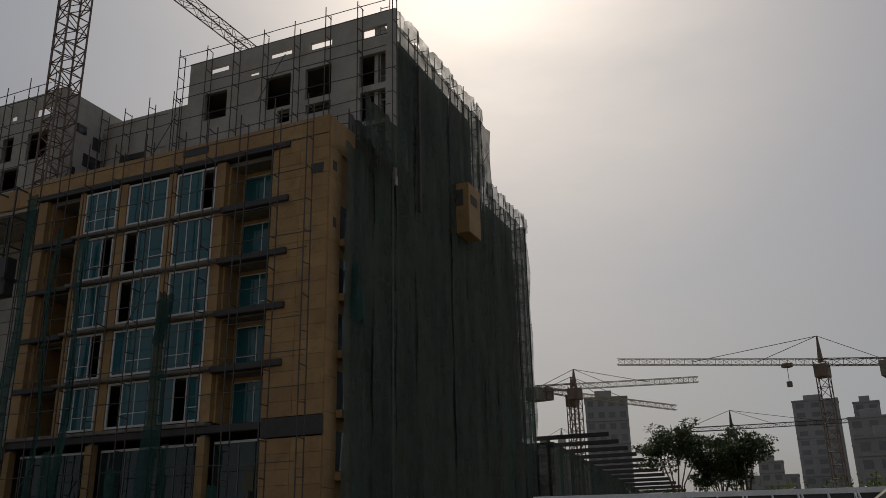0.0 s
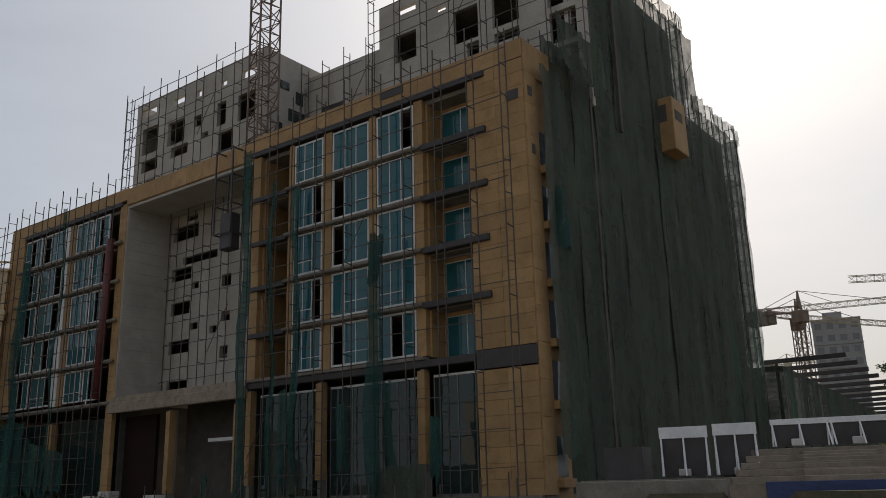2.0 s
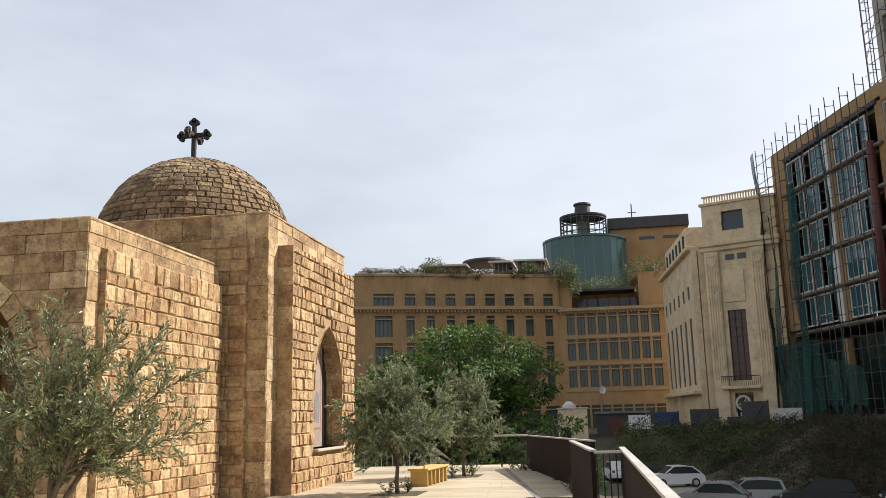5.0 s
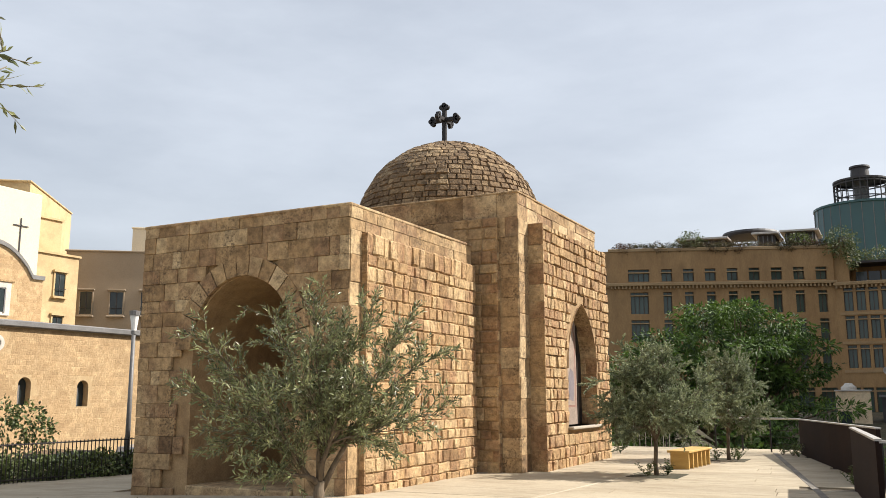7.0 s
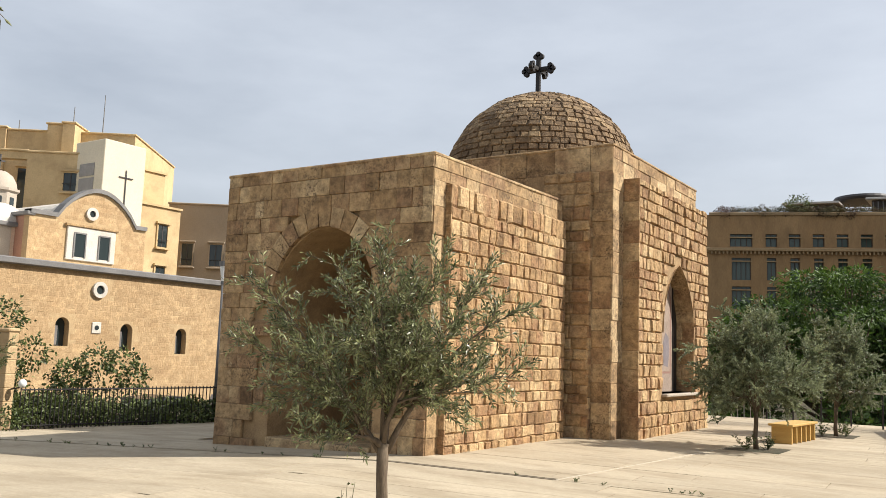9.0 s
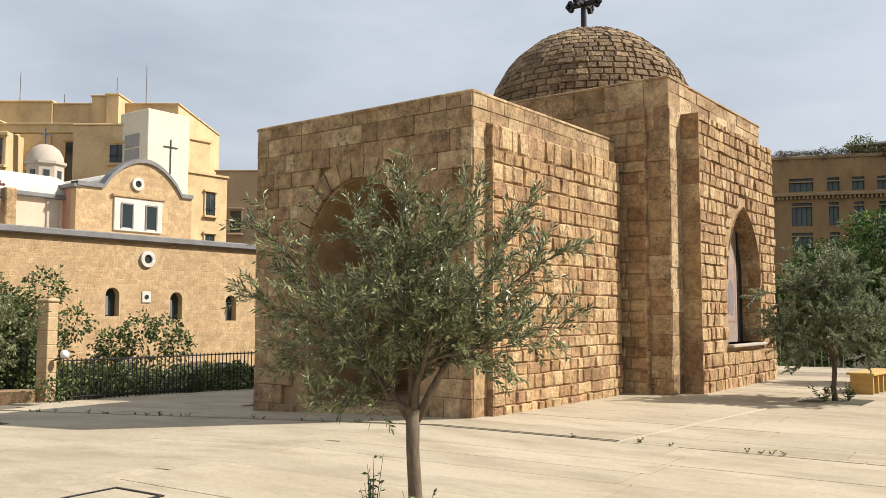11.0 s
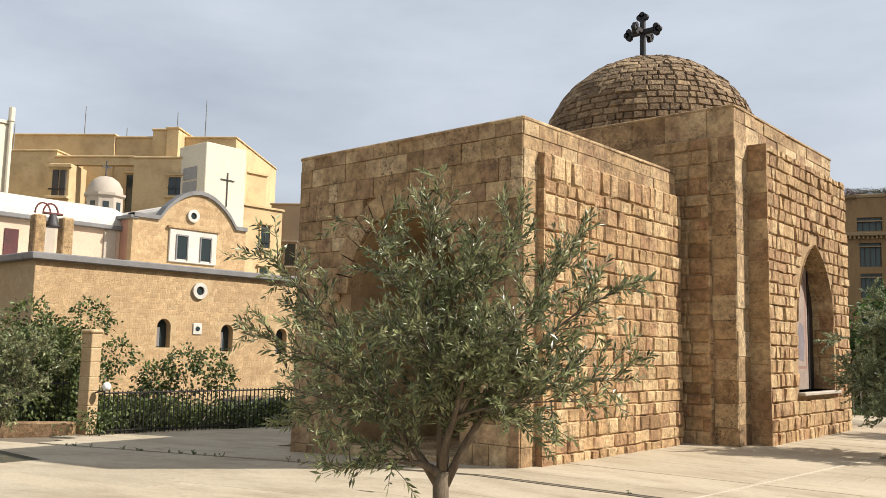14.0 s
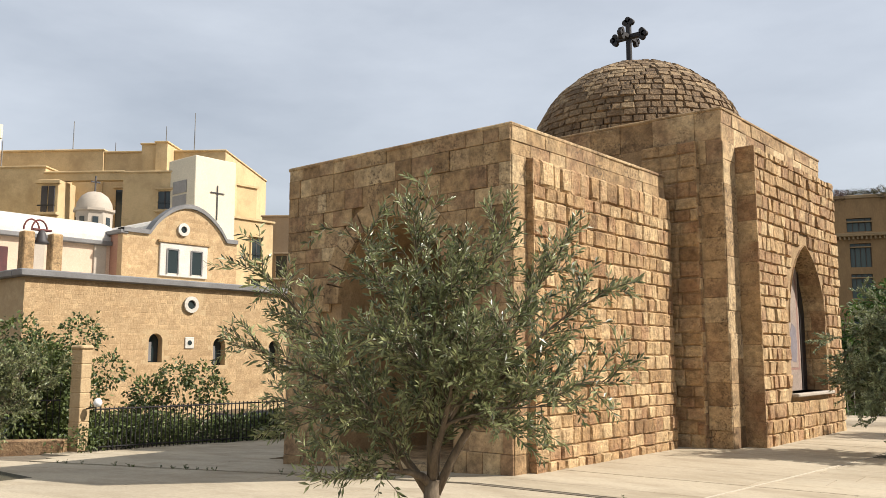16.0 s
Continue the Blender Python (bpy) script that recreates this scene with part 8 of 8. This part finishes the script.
part("roof_tank", MB().spin([(.02, .6), (.3, .56), (.5, .3), (.62, .26), (.62, 0)], 18, (-.3, 0, 2.42)), "white_roof", hut, smooth=True)
sh = thing("shed", "dark shed with red sheeting and a pale panel", "shed", pose(9.3, 71.2, -.9))
part("wall", B1(-1.9, 2.6, -1, 2, -3.4, 2.4), "dark_steel", sh)
part("red_sheet", B1(-.7, .6, -1.08, -1.0, -1.8, 2.0), "red", sh)
part("pale_panel", B1(1.0, 3.0, -1.2, -1.1, .9, 2.2, bev=.02), "tarp_white", sh)
part("roof", B1(-2.1, 3.0, -1.3, 2.2, 2.4, 2.6), "zinc", sh)
dish = thing("satellite_dish", "grey satellite dish on a mast by the hotel", "dish", pose(8.0, 71.6, 3.7, 70, 0, 20))
part("bowl", MB().spin([(.02, 0), (.25, .04), (.4, .13)], 18), "pale_metal", dish, smooth=True)
part("arm", MB().rod((0, -.3, .08), (0, 0, .4), .02, n=5), "zinc", dish)
part("post", MB().rod((0, 0, -.03), (0, -2.0, -.75), .05, n=6), "zinc", dish)
for i, (x, y, r, w_, h_, mt, lb) in enumerate(((24.6, 71.3, -24, 2.6, 1.5, "block", "pale sheet hoarding with a slanting strut"), (21.9, 72.4, -22, 2.4, 2.2, "dark_steel", "dark sheet hoarding beside the theatre"), (27.0, 70.0, -24, 2.4, 1.3, "dark_steel", "low dark sheet hoarding with a slanting strut"), (17.6, 75.0, -10, 2.6, 1.6, "dark_steel", "dark blue-black sheet hoarding"), (14.0, 75.4, 0, 2.4, 1.4, "tarp_blue", "dark blue sheet hoarding by the street"))):
    hd = thing("hoarding", lb, "hoarding", pose(x, y, -.3, 0, 0, r), group="hoardings by the theatre")
    part("sheet", B1(-w_ / 2, w_ / 2, -.04, .04, 0, h_ + .4, bev=.01), mt, hd)
    part("strut", MB().rod((-w_ / 3, -.5, 0), (w_ / 3, -.06, h_), .05, n=5), "dark_steel", hd)
    part("post", B1(w_ / 2 - .06, w_ / 2 + .06, -.08, .08, -.6, h_ + .5), "dark_steel", hd)
tank = solid("water_tank", MB().spin([(.02, 1.7), (.7, 1.65), (.75, 1.5), (.75, 0), (.02, 0)], 18), "tarp_white", "white plastic water tank behind the hoarding", "tank", smooth=False)
tank.matrix_world = pose(28.6, 71.6, .4)
ring = solid("hoop", MB().spin([(.45, 0), (.52, .06), (.59, 0), (.52, -.06), (.45, 0)], 22), "pale_metal", "pale round hoop lying on the bank", "hoop")
ring.matrix_world = pose(28.2, 62.5, -.2, 80, 0, -25)

# ---------- scrub bank, bushes and larger trees ----------
rb = random.Random(31)
inv = Matrix(SITE)
bank = []
for k in range(330):
    lx, ly = rb.uniform(-62, -33), rb.uniform(-13.5, -2.6)
    p = inv @ Vector((lx, ly, 0))
    z = gz(p.x, p.y)
    s = rb.uniform(.35, .9)
    bank.append((p.x, p.y, z + s * .25, s * 1.2, s * 1.2, s * .7))
for k in range(110):
    lx, ly = rb.uniform(-42, -27), rb.uniform(-11, -2.7)
    p = inv @ Vector((lx, ly, 0))
    s = rb.uniform(.4, 1.0)
    bank.append((p.x, p.y, gz(p.x, p.y) + s * .3, s * 1.2, s * 1.2, s * .8))
for k in range(90):
    p = inv @ Vector((rb.uniform(-36, -29.5), rb.uniform(-12.5, -2.7), 0))
    s = rb.uniform(.4, .9)
    bank.append((p.x, p.y, rb.uniform(-3.7, .2), s * 1.2, s * 1.2, s * .8))
foliage_mass("bank_scrub", "dull brown-green scrub covering the bank", "scrub", bank, 240, (.22, .035), "scrub", 41, kind="stuff")
bush2 = []
for k in range(60):
    x, y = rb.uniform(9.5, 22), rb.uniform(62.5, 70)
    bush2.append((x, y, gz(x, y) + .5, rb.uniform(.7, 1.5), rb.uniform(.7, 1.4), rb.uniform(.6, 1.4)))
foliage_mass("bank_bushes", "dark green bushes at the head of the car park", "bush", bush2, 220, (.2, .05), "shrub", 42, kind="stuff")
foliage_mass("yellow_bush", "yellow-green flowering bush above the parked cars", "bush", [(11.3, 64, -.6, 1.7, 1.5, 2.0), (12.6, 64.5, -2.0, 1.6, 1.4, 1.5), (10.4, 64.6, -2.2, 1.5, 1.3, 1.4)], 170, (.22, .06), "shrub", 43)
def big_tree(label, x, y, z, h, rad, seed, per=70, leaf=(.24, .05), material="green", nclump=34, group="", low=.25):
    rr_ = random.Random(seed)
    cl, st_ = [], [([(x, y, z - .3), (x + .1, y, z + h * .25), (x, y + .1, z + h * .5)], [.28 * h / 8, .22 * h / 8, .12 * h / 8])]
    for k in range(nclump):
        a, e = rr_.uniform(0, 6.28), rr_.uniform(-.45, 1.45)
        q = rr_.uniform(.45, 1.14)
        c = Vector((x + math.cos(a) * math.cos(e) * rad[0] * q, y + math.sin(a) * math.cos(e) * rad[1] * q, z + h * .58 + math.sin(e) * rad[2] * q))
        s = rr_.uniform(.12, .26) * min(rad)
        cl.append((c.x, c.y, c.z, s * 1.6, s * 1.6, s * .42))
        st_.append(([(x, y, z + h * .3), ((x + c.x) / 2, (y + c.y) / 2, (z + h * .35 + c.z) / 2 + .2), tuple(c)], [.09 * h / 8, .06 * h / 8, .02]))
    return foliage_mass("tree", label, "tree", cl, per, leaf, material, seed, group, st_)
big_tree("broad bright green tree behind the terrace", 1.8, 30.0, -4.0, 9.4, (4.2, 4.2, 3.9), 51, per=430, nclump=105, leaf=(.27, .042))
big_tree("green tree behind the railing", 3.2, 28.0, -4.4, 5.4, (2.0, 2.4, 2.2), 52, per=430, nclump=50, leaf=(.27, .042))
big_tree("green tree behind the chapel", -4.2, 29.0, -4.0, 7.4, (3.8, 3.4, 3.0), 53, per=430, nclump=60, leaf=(.27, .042))
low = [(rb.uniform(-9, 8), rb.uniform(18.5, 24), -1.2 + rb.uniform(-.8, .6), rb.uniform(.8, 1.5), rb.uniform(.8, 1.3), rb.uniform(.8, 1.4)) for _ in range(34)]
foliage_mass("hedge", "dark green shrubs below the end railing", "bush", low, 120, (.26, .07), "green", 54, kind="stuff")
# shrubs by the gate pier and along the fence
sb = [(-14.9 + rb.gauss(0, .6), .3 + rb.gauss(0, .6), .75 + rb.uniform(-1.2, 1.75), .6, .6, .5) for _ in range(30)]
sb += [(-14.8 + 1.6 * k / 9 + rb.gauss(0, .2), 1.2 + 2.6 * k / 9, .5 + rb.uniform(-.9, 1.1) * (1 - k / 18), .5, .5, .45) for k in range(11)]
sb += [(-13.6 + 3.0 * k / 16 + rb.gauss(0, .15), 1.0 + 5.6 * k / 16, -.3 + rb.uniform(-.15, .25), .48, .5, .42) for k in range(17)]
sb += [(-14.5 + 3.0 * k / 16 + rb.gauss(0, .15), 1.2 + 5.8 * k / 16, -.5 + rb.uniform(-.2, .3), .5, .5, .5) for k in range(17)]
foliage_mass("fence_shrubs", "leafy green shrubs growing behind the fence", "bush", sb, 1400, (.12, .036), "shrub", 55)
sb = [(-17.5 + rb.gauss(0, .9), -1.8 + rb.gauss(0, .9), .8 + rb.uniform(-1.2, 1.6), .7, .7, .6) for _ in range(20)]
foliage_mass("fence_shrubs", "grey-green bush behind the tall railing", "bush", sb, 900, (.12, .03), "olive_far", 56)
sb = [(-12.6 + rb.gauss(0, .3), .3 + rb.gauss(0, .3), -.35 + rb.uniform(-.1, .25), .28, .28, .25) for _ in range(9)]
foliage_mass("ground_cover", "low leafy plants at the foot of the pier", "plant", sb, 520, (.09, .03), "shrub", 57)
sb = [(-8.6 + rb.gauss(0, .8), -4.3 + rb.gauss(0, .25), terrace_z(-8.6) + .05, .4, .25, .16) for _ in range(9)]
foliage_mass("dry_weeds", "dry low weeds at the edge of the paving", "plant", sb, 500, (.08, .014), "scrub", 58)

# ---------- steps, barricades and street at the foot of the netted side ----------
ST = pose(39.75, 6.4, .27, 0, 0, -62.5)       # local x runs along the steps
stp = thing("stone_steps", "broad weathered stone steps up to the street", "steps", ST)
for k in range(5):
    part("step", B1(-.2 + .18 * k, 26, .0 + .55 * k, 3.2, 1.2 + .28 * k - .28, 1.2 + .28 * k, bev=.02), "step_dark", stp)
    part("step", B1(2.6, 26, -.45 + .55 * k, .0 + .55 * k, 1.2 + .24 * k - .4, 1.2 + .24 * k, bev=.02), "step_dark", stp)
part("cheek_wall", B1(-6.5, -.2, -.6, .3, -2, 1.15, bev=.03), "concrete", stp)
part("base", B1(-.2, 26, -.8, 3.2, -3, .95), "step_dark", stp)
part("landing", B1(-6.5, 0, .3, 4, .2, 1.2), "concrete", stp)
part("side_slope", MB().prism([(14.8, 2.2), (26, 2.2), (26, 7.5), (18.2, 4.6)], 1.2, 1.9), "concrete", stp, "sloping grey concrete cheek")
part("banner", B1(1.2, 8, -.9, -.84, .2, 1.0, bev=.01), "tarp_blue", stp, "blue tarpaulin at the foot of the steps")
def barricade(x0, x1, z0, z1, y, m, white):
    t = thing("barricade", "black sheet barricade with a white top rail and props", "barricade", m, group="barricades above the steps")
    part("sheet", B1(x0 + .03, x1 - .03, y, y + .05, z0, z1 - white), "dark_steel", t)
    part("top_sheet", B1(x0, x1, y - .06, y + .0, z1 - white, z1, bev=.01), "tarp_white", t, "white top sheet")
    for x in (x0 + .08, (x0 + x1) / 2, x1 - .08):
        part("prop", MB().rod((x, y - .08, z1 - white), (x - .03, y - .1, z0), .04, n=5), "tarp_white", t)
        part("prop", MB().rod((x, y - .08, z1 - white), (x + .12, y - .7, z0), .04, n=5), "tarp_white", t)
    part("ballast_block", B1(x0 + .8, x0 + 1.3, y - .5, y - .2, z0, z0 + .3, bev=.03), "block", t)
BM = pose(40.3, 5.6, 0, 0, 0, -62.5)
barricade(-3.3, -1.2, 1.3, 3.42, 2.2, ST, .5)
barricade(-.98, .85, 1.3, 3.47, 2.2, ST, .5)
for k in range(9):
    barricade(1.4 + 2.35 * k, 1.4 + 2.35 * (k + 1), 2.4, 3.55, 2.6, ST, .24)
part("street_pavement", B1(-1, 60, 2.9, 9, 1.0, 2.3), "concrete", stp)
bd = solid("site_shed", MB().box(-5.6, -3.9, 1.2, 3.2, -.2, 2.6), "dark_steel", "dark site shed at the foot of the net", "shed")
bd.matrix_world = ST
foliage_mass("step_bush", "small green bush before the steps", "bush", [tuple(ST @ Vector((6.4, -2.6, .35))) + (.8, .7, .8), tuple(ST @ Vector((7.2, -2.7, .1))) + (.8, .7, .7)], 320, (.16, .045), "shrub", 81)

# steel frames along the side street
fr_n = 17
for k in range(fr_n):
    y = 42.0 + 4.2 * k
    t = thing("steel_frame", "dark steel portal frame along the side street", "steel frame", SITE, group="row of steel frames")
    part("beam", B1(-1.4, 6.1, y, y + .3, 11.35 - .27 * k, 11.75 - .27 * k, bev=.03), "dark_steel", t)
    part("post", B1(-.05, .2, y, y + .3, -3, 11.35 - .27 * k, bev=.02), "dark_steel", t)
mm = solid("side_mass", MB().add([(x, y, z if z < 0 else z - (y - 40) * .065) for x in (-12, 1.2) for y in (40, 108) for z in (-4, 10.9)], [(0, 1, 3, 2), (4, 6, 7, 5), (0, 4, 5, 1), (2, 3, 7, 6), (0, 2, 6, 4), (1, 5, 7, 3)]), "net", "low netted side building behind the frames", "building")
mm.matrix_world = SITE
wl_ = solid("site_wall", MB().box(9, 10, 44, 110, .9, 5.2), "concrete", "long grey site wall down the side street", "wall")
wl_.matrix_world = SITE

def feather_tree(label, x, y, z, h, crown, seed):
    """A slim tree with several stems and feathery leaves at their ends."""
    rr_ = random.Random(seed)
    st_, cl = [], []
    for k in range(7):
        a, q = 6.28 * k / 7 + rr_.uniform(-.3, .3), rr_.uniform(.3, 1.0) * crown
        tip = Vector((x + math.cos(a) * q, y + math.sin(a) * q, z + h * rr_.uniform(.72, 1.0)))
        st_.append(([(x, y, z - .3), (x + math.cos(a) * q * .3, y + math.sin(a) * q * .3, z + h * .4), tuple(tip)], [.06, .045, .02]))
        for _ in range(10):
            c = tip + Vector((rr_.gauss(0, .5), rr_.gauss(0, .5), rr_.gauss(-.25, .45))) * crown * .6
            cl.append((c.x, c.y, c.z, .58, .58, .22))
    return foliage_mass("tree", label, "tree", cl, 560, (.2, .045), "dim_leaf", seed, "feathery street trees", st_)
feather_tree("slim feathery tree behind the barricades", 62.6, 7.6, 2.9, 5.9, 1.7, 91)
feather_tree("slim feathery tree behind the barricades", 64.0, 5.2, 2.8, 4.6, 1.2, 92)
feather_tree("slim feathery tree behind the barricades", 64.3, 3.6, 2.5, 6.0, 1.3, 93)
foliage_mass("street_hedge", "dark hedge beyond the barricades", "bush", [tuple(Vector((66 + rb.uniform(-2, 2), 12 - 1.1 * k, 4.0))) + (1.2, 1.0, 1.2) for k in range(16)], 70, (.35, .08), "shrub", 94, kind="stuff")
